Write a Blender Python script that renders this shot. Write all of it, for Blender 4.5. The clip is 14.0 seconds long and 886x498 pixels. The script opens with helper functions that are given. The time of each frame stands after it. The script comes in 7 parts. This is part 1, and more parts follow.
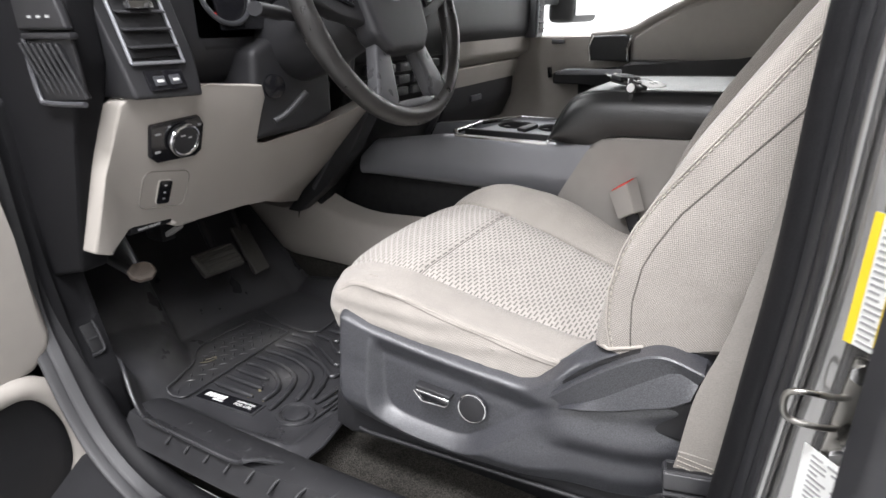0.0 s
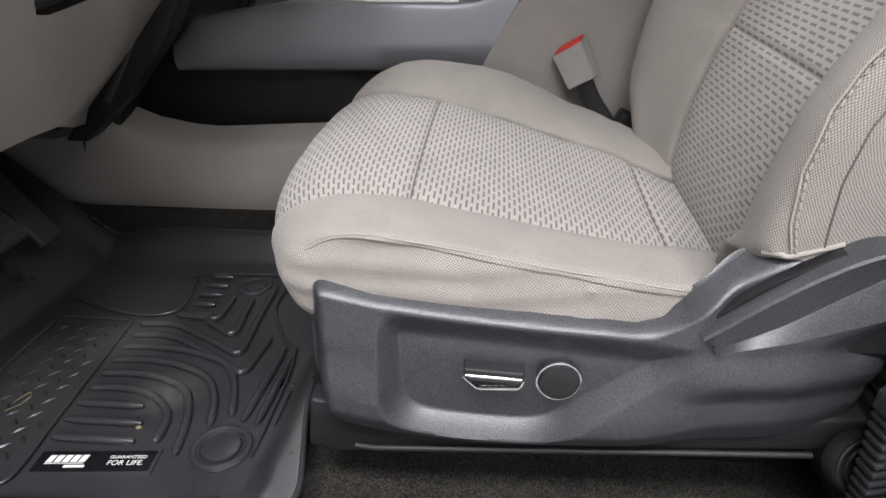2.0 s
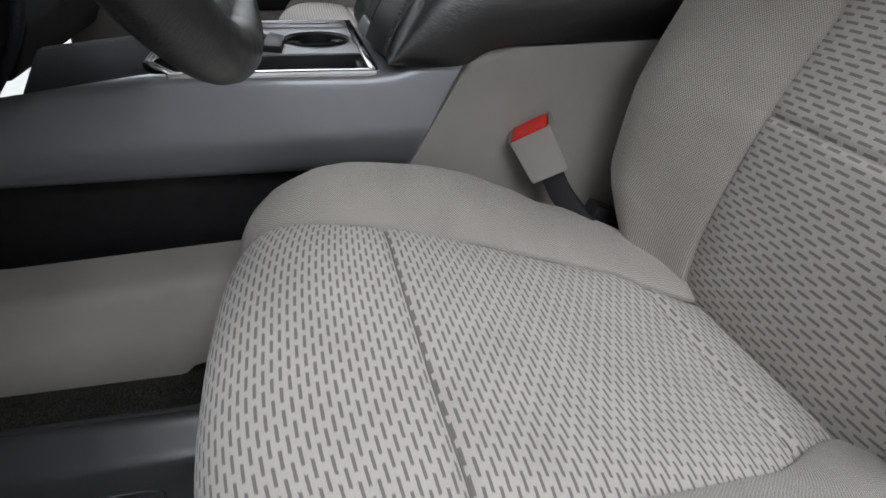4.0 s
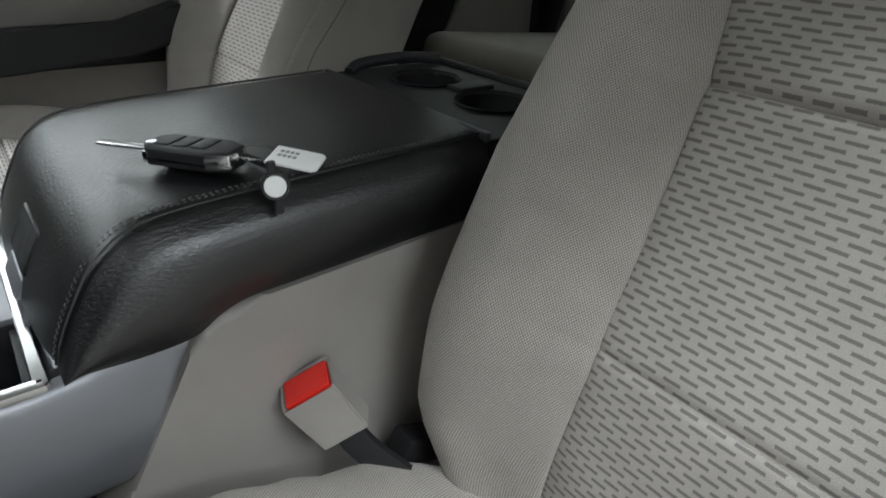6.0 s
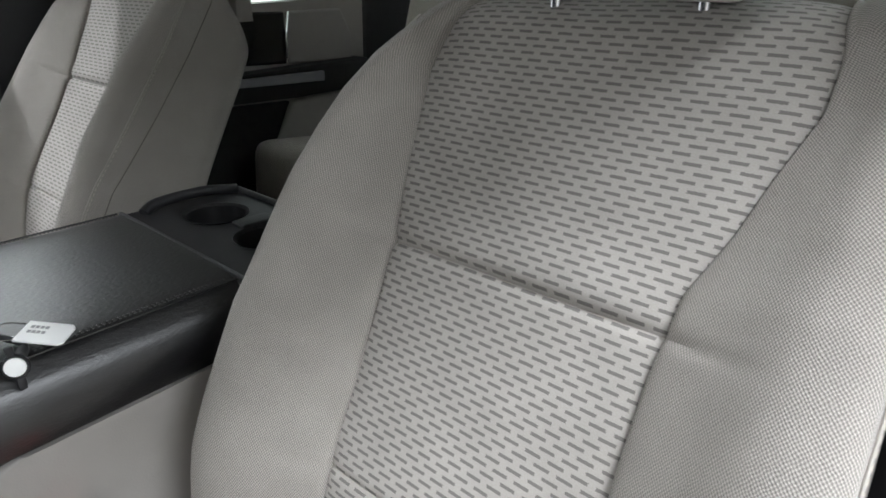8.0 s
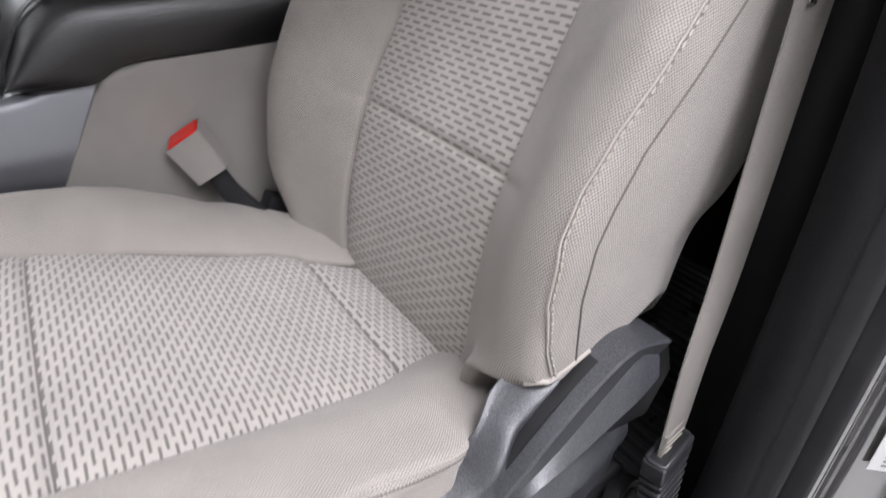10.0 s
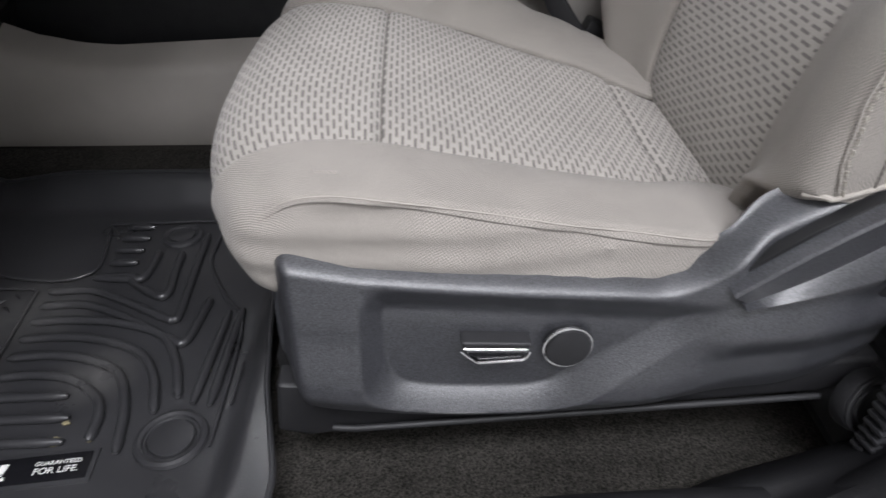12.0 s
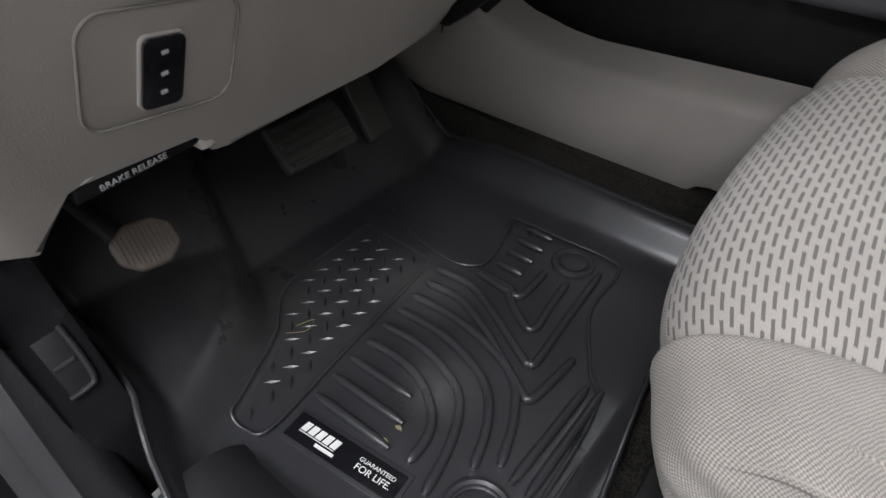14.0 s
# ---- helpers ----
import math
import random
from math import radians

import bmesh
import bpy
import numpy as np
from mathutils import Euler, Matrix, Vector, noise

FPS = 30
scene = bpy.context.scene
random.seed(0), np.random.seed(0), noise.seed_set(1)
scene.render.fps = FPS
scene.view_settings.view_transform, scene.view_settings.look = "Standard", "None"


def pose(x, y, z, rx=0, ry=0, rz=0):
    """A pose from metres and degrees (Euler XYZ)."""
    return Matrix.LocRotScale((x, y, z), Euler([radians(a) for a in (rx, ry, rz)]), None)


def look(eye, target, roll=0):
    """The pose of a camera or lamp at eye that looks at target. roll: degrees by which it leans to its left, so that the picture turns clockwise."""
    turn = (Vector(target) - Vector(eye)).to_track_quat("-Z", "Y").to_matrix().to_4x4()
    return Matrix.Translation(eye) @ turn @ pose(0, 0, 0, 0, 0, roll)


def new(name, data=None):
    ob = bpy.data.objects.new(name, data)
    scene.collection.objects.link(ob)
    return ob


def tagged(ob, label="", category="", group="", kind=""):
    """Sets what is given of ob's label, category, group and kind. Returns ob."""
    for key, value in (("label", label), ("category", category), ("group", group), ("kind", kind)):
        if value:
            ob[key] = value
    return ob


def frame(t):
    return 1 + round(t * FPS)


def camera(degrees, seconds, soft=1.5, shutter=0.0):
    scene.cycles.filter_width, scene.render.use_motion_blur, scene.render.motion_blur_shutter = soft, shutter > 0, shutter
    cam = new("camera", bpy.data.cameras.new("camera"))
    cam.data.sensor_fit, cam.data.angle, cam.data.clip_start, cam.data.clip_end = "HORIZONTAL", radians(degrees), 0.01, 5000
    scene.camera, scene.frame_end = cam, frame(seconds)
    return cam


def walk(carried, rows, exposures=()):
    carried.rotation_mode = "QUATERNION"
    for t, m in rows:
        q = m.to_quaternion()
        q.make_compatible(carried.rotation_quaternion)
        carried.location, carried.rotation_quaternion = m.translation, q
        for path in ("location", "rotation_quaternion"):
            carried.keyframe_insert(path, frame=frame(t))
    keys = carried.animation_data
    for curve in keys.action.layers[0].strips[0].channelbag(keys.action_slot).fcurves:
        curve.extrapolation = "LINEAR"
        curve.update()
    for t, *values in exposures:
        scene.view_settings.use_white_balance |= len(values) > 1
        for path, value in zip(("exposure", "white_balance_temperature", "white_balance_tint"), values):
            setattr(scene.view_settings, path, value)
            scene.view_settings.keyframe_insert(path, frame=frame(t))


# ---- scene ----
cam = camera(73.1, 14.0, shutter=0.2)

PATH = [
    (0, (0.516, -0.595, 0.65), (-0.417, 1.016, -0.082), -1.0),
    (0.5, (0.405, -0.484, 0.593), (-0.368, 1.173, -0.219), -0.8),
    (1, (0.351, -0.423, 0.578), (-0.277, 1.263, -0.296), -0.6),
    (1.5, (0.244, -0.419, 0.56), (-0.154, 1.289, -0.403), -0.6),
    (2, (0.158, -0.419, 0.547), (-0.001, 1.286, -0.486), -0.6),
    (2.2, (0.145, -0.411, 0.553), (0.056, 1.289, -0.496), -0.7),
    (4.3, (-0.005, -0.03, 0.572), (0.546, 1.615, -0.425), 2.8),
    (4.5, (-0.007, 0.013, 0.578), (0.628, 1.632, -0.408), 2.9),
    (5, (0.037, 0.107, 0.6), (0.891, 1.621, -0.389), 2.7),
    (5.5, (0.087, 0.142, 0.634), (1.117, 1.55, -0.343), 2.8),
    (6, (0.102, 0.155, 0.689), (1.226, 1.505, -0.266), 2.7),
    (6.5, (0.135, 0.172, 0.743), (1.342, 1.521, -0.108), 2.6),
    (7, (0.168, 0.131, 0.802), (1.477, 1.447, 0.058), 2.5),
    (7.2, (0.173, 0.101, 0.813), (1.528, 1.391, 0.107), 2.3),
    (9.3, (0.125, -0.1, 0.701), (1.547, 0.94, -0.245), 3.1),
    (9.5, (0.116, -0.124, 0.673), (1.5, 0.937, -0.306), 3.1),
    (10, (0.139, -0.229, 0.606), (1.105, 1.186, -0.427), 1.3),
    (10.5, (0.154, -0.319, 0.544), (0.701, 1.225, -0.604), 2.1),
    (11, (0.181, -0.337, 0.542), (0.552, 1.192, -0.692), 1.9),
    (11.5, (0.17, -0.33, 0.537), (0.461, 1.194, -0.725), 1.9),
    (12, (0.103, -0.325, 0.529), (0.202, 1.21, -0.749), 1.4),
    (12.5, (0.033, -0.293, 0.536), (-0.214, 1.225, -0.743), 0.5),
    (13, (-0.024, -0.247, 0.519), (-0.547, 1.168, -0.793), -0.2),
    (13.5, (-0.038, -0.208, 0.513), (-0.704, 1.08, -0.865), -0.0),
    (14, (-0.019, -0.175, 0.538), (-0.918, 0.966, -0.837), -0.5),
]
EXPOSURES = [
    (0.0, 0.13, 6500, 11), (1.0, -0.13, 6500, 12), (1.6, -0.35, 6500, 12), (2.2, -0.43, 6480, 11), (4.3, -0.83, 6200, 8),
    (5.5, -0.70, 6200, 6), (6.5, -0.12, 6150, 2.5), (7.2, 0.17, 6150, 2.5), (9.3, -0.03, 6250, 15), (10.5, -0.38, 6350, 14.5),
    (11.2, -0.42, 6350, 13.5), (12.0, -0.70, 6350, 11.5), (12.7, -0.88, 6350, 10.5), (13.3, -1.18, 6350, 10.5), (14.0, -0.80, 6350, 10.5),
]
walk(cam, [(t, look(eye, target, roll)) for t, eye, target, roll in PATH], EXPOSURES)

# ---- world, lights ----
world = bpy.data.worlds.new("workshop_sky")
world.use_nodes = True
scene.world = world
wnt = world.node_tree
sky = wnt.nodes.new("ShaderNodeTexSky")
sky.sky_type, sky.sun_disc = "NISHITA", False
sky.sun_elevation, sky.sun_rotation = radians(50), radians(120)
wnt.links.new(sky.outputs[0], wnt.nodes["Background"].inputs[0])
wnt.nodes["Background"].inputs[1].default_value = 0.05


def area(name, eye, target, sx, sy, watts, colour):
    d = bpy.data.lights.new(name, "AREA")
    d.shape, d.size, d.size_y, d.energy, d.color = "RECTANGLE", sx, sy, watts, colour
    ob = new(name, d)
    ob.matrix_world = look(eye, target)
    return ob


COOL = (0.98, 0.98, 1.01)
# lamps out of view, set to light seat and footwell through the door
for x, watts in ((-1.9, 14), (0.3, 175), (2.5, 60)):
    area("workshop_lamp", (x, -1.3, 2.95), (x, -1.0, 0.0), 1.9, 0.6, watts, COOL)
# added far row, low enough to reach the console's flank
for x, watts in ((0.3, 70), (2.5, 35)):
    area("workshop_lamp", (x, -3.3, 2.95), (x, -1.5, 0.3), 1.9, 0.6, watts, COOL)
# added wash on the wall, for its image in the armrest lid
for x in (-1.9, 0.3, 2.5):
    area("workshop_lamp", (x, 3.4, 3.5), (x, 5.0, 0.9), 1.9, 0.6, 230, COOL)
# added lamp that lifts lid and dashboard through the windscreen
area("workshop_lamp", (-2.3, 0.9, 2.95), (-1.7, 0.9, 0.0), 0.8, 2.0, 30, COOL)

# ---- mesh helpers ----


def crom(pts, n):
    """n points along a smooth curve through pts."""
    p = np.array(pts, float)
    p = np.vstack([2 * p[0] - p[1], p, 2 * p[-1] - p[-2]])
    m = len(pts) - 1
    out = []
    for t in np.linspace(0, m, n):
        i = min(int(t), m - 1)
        f = t - i
        a, b, c, d = p[i:i + 4]
        out.append(0.5 * (2 * b + (c - a) * f + (2 * a - 5 * b + 4 * c - d) * f * f + (3 * b - a - 3 * c + d) * f ** 3))
    return np.array(out)


def evenly(pts, n):
    """n points at even steps along a polyline."""
    p = np.array(pts, float)
    s = np.r_[0, np.cumsum(np.linalg.norm(np.diff(p, axis=0), axis=1))]
    at = np.linspace(0, s[-1], n)
    return np.stack([np.interp(at, s, p[:, k]) for k in range(p.shape[1])], 1)


def ease(a, b, x):
    t = np.clip((x - a) / (b - a), 0, 1)
    return t * t * (3 - 2 * t)


def to_mesh(name, verts, faces, uvs=None, sharp=40):
    me = bpy.data.meshes.new(name)
    me.from_pydata([tuple(map(float, v)) for v in verts], [], faces)
    if uvs is not None:
        lay = me.uv_layers.new(name="metres")
        idx = np.empty(len(me.loops), int)
        me.loops.foreach_get("vertex_index", idx)
        lay.data.foreach_set("uv", np.asarray(uvs, float)[idx].ravel())
    me.polygons.foreach_set("use_smooth", [True] * len(me.polygons))
    me.update()
    me.set_sharp_from_angle(angle=radians(sharp))
    return me


def bm_mesh(name, bm, sharp=35):
    bmesh.ops.recalc_face_normals(bm, faces=bm.faces)
    me = bpy.data.meshes.new(name)
    bm.to_mesh(me)
    bm.free()
    me.polygons.foreach_set("use_smooth", [len(f.vertices) < 6 for f in me.polygons])
    me.set_sharp_from_angle(angle=radians(sharp))
    return me


def part(name, shape, material, parent=None, label="", sharp=35):
    """One mesh object of a bmesh or mesh, under a thing or a part."""
    me = bm_mesh(name, shape, sharp) if isinstance(shape, bmesh.types.BMesh) else shape
    if material is not None:
        me.materials.append(material)
    ob = new(name, me)
    if parent is not None:
        ob.parent = parent
    if label:
        ob["label"] = label
    return ob


def thing(name, label, category, group="", kind="", at=(0, 0, 0)):
    ob = tagged(new(name), label, category, group, kind)
    ob.location = at
    return ob


def solid(name, shape, material, label, category, group="", kind="", sharp=35):
    return tagged(part(name, shape, material, None, "", sharp), label, category, group, kind)


def grid(pts, uvs=None, name="surface", flip=False, sharp=40, thick=0.0):
    """A sheet through an array of points nu x nv x 3; thick: gives it a back at that distance."""
    pts = np.asarray(pts, float)
    nu, nv = pts.shape[:2]
    idx = np.arange(nu * nv).reshape(nu, nv)
    q = np.stack([idx[:-1, :-1], idx[1:, :-1], idx[1:, 1:], idx[:-1, 1:]], -1).reshape(-1, 4)
    if flip:
        q = q[:, ::-1]
    verts, faces = pts.reshape(-1, 3), q.tolist()
    uv = None if uvs is None else np.asarray(uvs, float).reshape(-1, 2)
    if thick:
        du, dv = np.gradient(pts, axis=0), np.gradient(pts, axis=1)
        nrm = np.cross(du, dv)
        nrm /= np.linalg.norm(nrm, axis=-1, keepdims=True) + 1e-12
        if flip:
            nrm = -nrm
        back = (pts - nrm * thick).reshape(-1, 3)
        n = nu * nv
        faces += [[a + n for a in f[::-1]] for f in q.tolist()]
        rim = np.r_[idx[0, :], idx[1:, -1], idx[-1, -2::-1], idx[-2:0:-1, 0]]
        for a, b in zip(rim, np.roll(rim, -1)):
            faces.append([int(b), int(a), int(a) + n, int(b) + n] if not flip else [int(a), int(b), int(b) + n, int(a) + n])
        verts = np.vstack([verts, back])
        uv = None if uv is None else np.vstack([uv, uv])
    return to_mesh(name, verts, faces, uv, sharp)


def prism(poly, axis, a, b, bevel=0.004, seg=2):
    """A polygon of two coordinates drawn out from a to b along an axis, with its edges rounded."""
    bm = bmesh.new()
    def at(p, d):
        v = [0, 0, 0]
        v["xyz".index(axis)] = d
        rest = [k for k in range(3) if k != "xyz".index(axis)]
        v[rest[0]], v[rest[1]] = p[0], p[1]
        return v

    lo = [bm.verts.new(at(p, a)) for p in poly]
    hi = [bm.verts.new(at(p, b)) for p in poly]
    n = len(poly)
    bm.faces.new(lo[::-1])
    bm.faces.new(hi)
    for i in range(n):
        bm.faces.new((lo[i], lo[(i + 1) % n], hi[(i + 1) % n], hi[i]))
    if bevel:
        bmesh.ops.bevel(bm, geom=bm.edges[:], offset=bevel, segments=seg, profile=0.6, affect="EDGES", clamp_overlap=True)
    return bm


def box(c, s, bevel=0.004, seg=2, turn=None):
    bm = bmesh.new()
    bmesh.ops.create_cube(bm, size=1.0)
    bmesh.ops.scale(bm, vec=s, verts=bm.verts)
    if bevel:
        bmesh.ops.bevel(bm, geom=bm.edges[:], offset=min(bevel, 0.45 * min(s)), segments=seg, profile=0.6, affect="EDGES", clamp_overlap=True)
    bm.transform((turn if turn is not None else Matrix()))
    bmesh.ops.translate(bm, vec=c, verts=bm.verts)
    return bm


def axes_turn(a, b, c):
    """A turn whose columns are the three given ways."""
    m = Matrix.Identity(4)
    for k, w in enumerate((a, b, c)):
        w = Vector(w).normalized()
        for r in range(3):
            m[r][k] = w[r]
    return m


def tube(pts, r, seg=10, closed=False, name="tube", squash=None):
    """A round rod along points; r may vary; squash: (way, factor) flattens it."""
    p = np.array(pts, float)
    n = len(p)
    rr = np.full(n, r) if np.isscalar(r) else np.array(r, float)
    tan = (np.roll(p, -1, 0) - np.roll(p, 1, 0)) if closed else np.gradient(p, axis=0)
    tan /= np.linalg.norm(tan, axis=1, keepdims=True) + 1e-12
    up = np.array([0, 0, 1.0]) if abs(tan[0][2]) < 0.9 else np.array([1.0, 0, 0])
    verts, faces = [], []
    for i in range(n):
        up = up - tan[i] * (up @ tan[i])
        up /= np.linalg.norm(up)
        side = np.cross(tan[i], up)
        for k in range(seg):
            a = 2 * math.pi * k / seg
            off = rr[i] * (math.cos(a) * up + math.sin(a) * side)
            if squash is not None:
                w = np.array(squash[0], float)
                off = off - w * (off @ w) * (1 - squash[1])
            verts.append(p[i] + off)
    m = n if closed else n - 1
    for i in range(m):
        j = (i + 1) % n
        for k in range(seg):
            l = (k + 1) % seg
            faces.append([i * seg + k, i * seg + l, j * seg + l, j * seg + k])
    if not closed:
        faces.append(list(range(seg))[::-1])
        faces.append([(n - 1) * seg + k for k in range(seg)])
    return to_mesh(name, verts, faces)


def ribbon(pts, wide, w, t, name="ribbon"):
    """A flat band along points; wide: the way of its width (one, or one for each point)."""
    p = np.array(pts, float)
    n = len(p)
    wd = np.array(wide, float)
    wd = np.tile(wd, (n, 1)) if wd.ndim == 1 else wd
    tan = np.gradient(p, axis=0)
    tan /= np.linalg.norm(tan, axis=1, keepdims=True)
    wd = wd - tan * (wd * tan).sum(1, keepdims=True)
    wd /= np.linalg.norm(wd, axis=1, keepdims=True)
    nr = np.cross(tan, wd)
    ring = [(-0.5, -0.5), (-0.5, 0.5), (-0.25, 0.6), (0.25, 0.6), (0.5, 0.5), (0.5, -0.5), (0.25, -0.6), (-0.25, -0.6)]
    s = np.r_[0, np.cumsum(np.linalg.norm(np.diff(p, axis=0), axis=1))]
    verts, faces, uvs = [], [], []
    for i in range(n):
        for a, b in ring:
            verts.append(p[i] + wd[i] * a * w + nr[i] * b * t)
            uvs.append((a * w, s[i]))
    k = len(ring)
    for i in range(n - 1):
        for j in range(k):
            l = (j + 1) % k
            faces.append([i * k + j, i * k + l, (i + 1) * k + l, (i + 1) * k + j])
    faces += [list(range(k))[::-1], [(n - 1) * k + j for j in range(k)]]
    return to_mesh(name, verts, faces, uvs)


def disc(c, way, r, h, bevel=0.002, seg=40, r2=None):
    """A round plate or drum that starts at c and goes h along way."""
    bm = bmesh.new()
    bmesh.ops.create_cone(bm, cap_ends=True, segments=seg, radius1=r, radius2=r if r2 is None else r2, depth=h)
    bmesh.ops.translate(bm, vec=(0, 0, h / 2), verts=bm.verts)
    if bevel:
        ed = [e for e in bm.edges if abs(e.verts[0].co.z - e.verts[1].co.z) < 1e-6]
        bmesh.ops.bevel(bm, geom=ed, offset=bevel, segments=2, profile=0.6, affect="EDGES", clamp_overlap=True)
    bm.transform(Vector(way).to_track_quat("Z", "Y").to_matrix().to_4x4())
    bmesh.ops.translate(bm, vec=c, verts=bm.verts)
    return bm


def ring_mesh(c, way, r, thick, seg=48, name="ring"):
    q = Vector(way).to_track_quat("Z", "Y").to_matrix()
    pts = [Vector(c) + q @ Vector((r * math.cos(a), r * math.sin(a), 0)) for a in np.linspace(0, 2 * math.pi, seg, endpoint=False)]
    return tube(pts, thick, 8, True, name)


def add_bar(bm, a, b, reach, thick):
    """Adds a small square bar from a to b, stretched by reach, to a bmesh."""
    d = (b - a).normalized()
    side = d.orthogonal().normalized()
    up = d.cross(side)
    mid, half = (a + b) / 2, (b - a).length * reach / 2
    ring = [[bm.verts.new(mid + d * e * half + (side * p + up * q) * thick / 2) for p, q in ((-1, -1), (1, -1), (1, 1), (-1, 1))] for e in (-1, 1)]
    for k in range(4):
        l = (k + 1) % 4
        bm.faces.new((ring[0][k], ring[0][l], ring[1][l], ring[1][k]))
    bm.faces.new(ring[0][::-1])
    bm.faces.new(ring[1])


def lettering(name, text, size, m, material, parent, spread=1.0):
    cu = bpy.data.curves.new(name, "FONT")
    cu.body, cu.size, cu.extrude, cu.space_character = text, size, 0.0004, spread
    cu.align_x, cu.align_y = "CENTER", "CENTER"
    tmp = new(name, cu)
    dg = bpy.context.evaluated_depsgraph_get()
    me = bpy.data.meshes.new_from_object(tmp.evaluated_get(dg))
    bpy.data.objects.remove(tmp)
    me.transform(m)
    me.materials.clear()
    return part(name, me, material, parent)


# ---- materials ----


def shader(name, base, rough=0.5, metal=0.0, spread=0.15, scale=40.0, bump=0.15, bump_scale=800.0, bump_dist=0.0005,
           coat=0.0, sheen=0.0, spec=0.5, rough_spread=0.12, grain=0.0, grain_scale=1000.0, creased=False):
    """A surface with variation at two scales and a fine relief, in metres of the world."""
    m = bpy.data.materials.new(name)
    m.use_nodes = True
    nt = m.node_tree
    b = nt.nodes["Principled BSDF"]
    geo = nt.nodes.new("ShaderNodeTexCoord")
    n1 = nt.nodes.new("ShaderNodeTexNoise")
    n1.inputs["Scale"].default_value, n1.inputs["Detail"].default_value = scale, 5
    nt.links.new(geo.outputs["Object"], n1.inputs["Vector"])
    n0 = nt.nodes.new("ShaderNodeTexNoise")
    n0.inputs["Scale"].default_value, n0.inputs["Detail"].default_value = scale * 0.15, 3
    nt.links.new(geo.outputs["Object"], n0.inputs["Vector"])
    add = nt.nodes.new("ShaderNodeMath")
    add.operation = "ADD"
    nt.links.new(n1.outputs[0], add.inputs[0])
    nt.links.new(n0.outputs[0], add.inputs[1])
    mr = nt.nodes.new("ShaderNodeMapRange")
    mr.inputs["From Min"].default_value, mr.inputs["From Max"].default_value = 0.6, 1.4
    mr.inputs["To Min"].default_value, mr.inputs["To Max"].default_value = 1 - spread, 1 + spread
    nt.links.new(add.outputs[0], mr.inputs["Value"])
    mul = nt.nodes.new("ShaderNodeVectorMath")
    mul.operation = "SCALE"
    mul.inputs[0].default_value = base
    tone = mr.outputs[0]
    if grain:
        n3 = nt.nodes.new("ShaderNodeTexNoise")
        n3.inputs["Scale"].default_value, n3.inputs["Detail"].default_value = grain_scale, 1
        nt.links.new(geo.outputs["Object"], n3.inputs["Vector"])
        gr = nt.nodes.new("ShaderNodeMapRange")
        gr.inputs["From Min"].default_value, gr.inputs["From Max"].default_value = 0.3, 0.7
        gr.inputs["To Min"].default_value, gr.inputs["To Max"].default_value = 1 - grain, 1 + grain
        nt.links.new(n3.outputs[0], gr.inputs["Value"])
        both = nt.nodes.new("ShaderNodeMath")
        both.operation = "MULTIPLY"
        nt.links.new(tone, both.inputs[0])
        nt.links.new(gr.outputs[0], both.inputs[1])
        tone = both.outputs[0]
    nt.links.new(tone, mul.inputs["Scale"])
    nt.links.new(mul.outputs[0], b.inputs["Base Color"])
    rr = nt.nodes.new("ShaderNodeMapRange")
    rr.inputs["From Min"].default_value, rr.inputs["From Max"].default_value = 0.3, 0.7
    rr.inputs["To Min"].default_value, rr.inputs["To Max"].default_value = max(rough - rough_spread, 0.02), min(rough + rough_spread, 1)
    nt.links.new(n1.outputs[0], rr.inputs["Value"])
    nt.links.new(rr.outputs[0], b.inputs["Roughness"])
    b.inputs["Metallic"].default_value = metal
    b.inputs["Coat Weight"].default_value = coat
    b.inputs["Coat Roughness"].default_value = 0.08
    b.inputs["Sheen Weight"].default_value = sheen
    b.inputs["Specular IOR Level"].default_value = spec
    if bump:
        n2 = nt.nodes.new("ShaderNodeTexNoise")
        n2.inputs["Scale"].default_value, n2.inputs["Detail"].default_value = bump_scale, 2
        if creased:
            # short slanting creases, as in pressed leather
            mp = nt.nodes.new("ShaderNodeMapping")
            mp.inputs["Rotation"].default_value = (radians(20), radians(42), radians(25))
            mp.inputs["Scale"].default_value = (0.75, 1.2, 2.3)
            nt.links.new(geo.outputs["Object"], mp.inputs["Vector"])
            nt.links.new(mp.outputs[0], n2.inputs["Vector"])
            n2.inputs["Distortion"].default_value = 0.6
        else:
            nt.links.new(geo.outputs["Object"], n2.inputs["Vector"])
        bp = nt.nodes.new("ShaderNodeBump")
        bp.inputs["Strength"].default_value, bp.inputs["Distance"].default_value = bump, bump_dist
        nt.links.new(n2.outputs[0], bp.inputs["Height"])
        nt.links.new(bp.outputs[0], b.inputs["Normal"])
    return m


def math_node(nt, op, a, b=None, c=None):
    n = nt.nodes.new("ShaderNodeMath")
    n.operation = op
    for k, v in enumerate((a, b, c)):
        if v is None:
            continue
        if isinstance(v, (int, float)):
            n.inputs[k].default_value = v
        else:
            nt.links.new(v, n.inputs[k])
    return n.outputs[0]


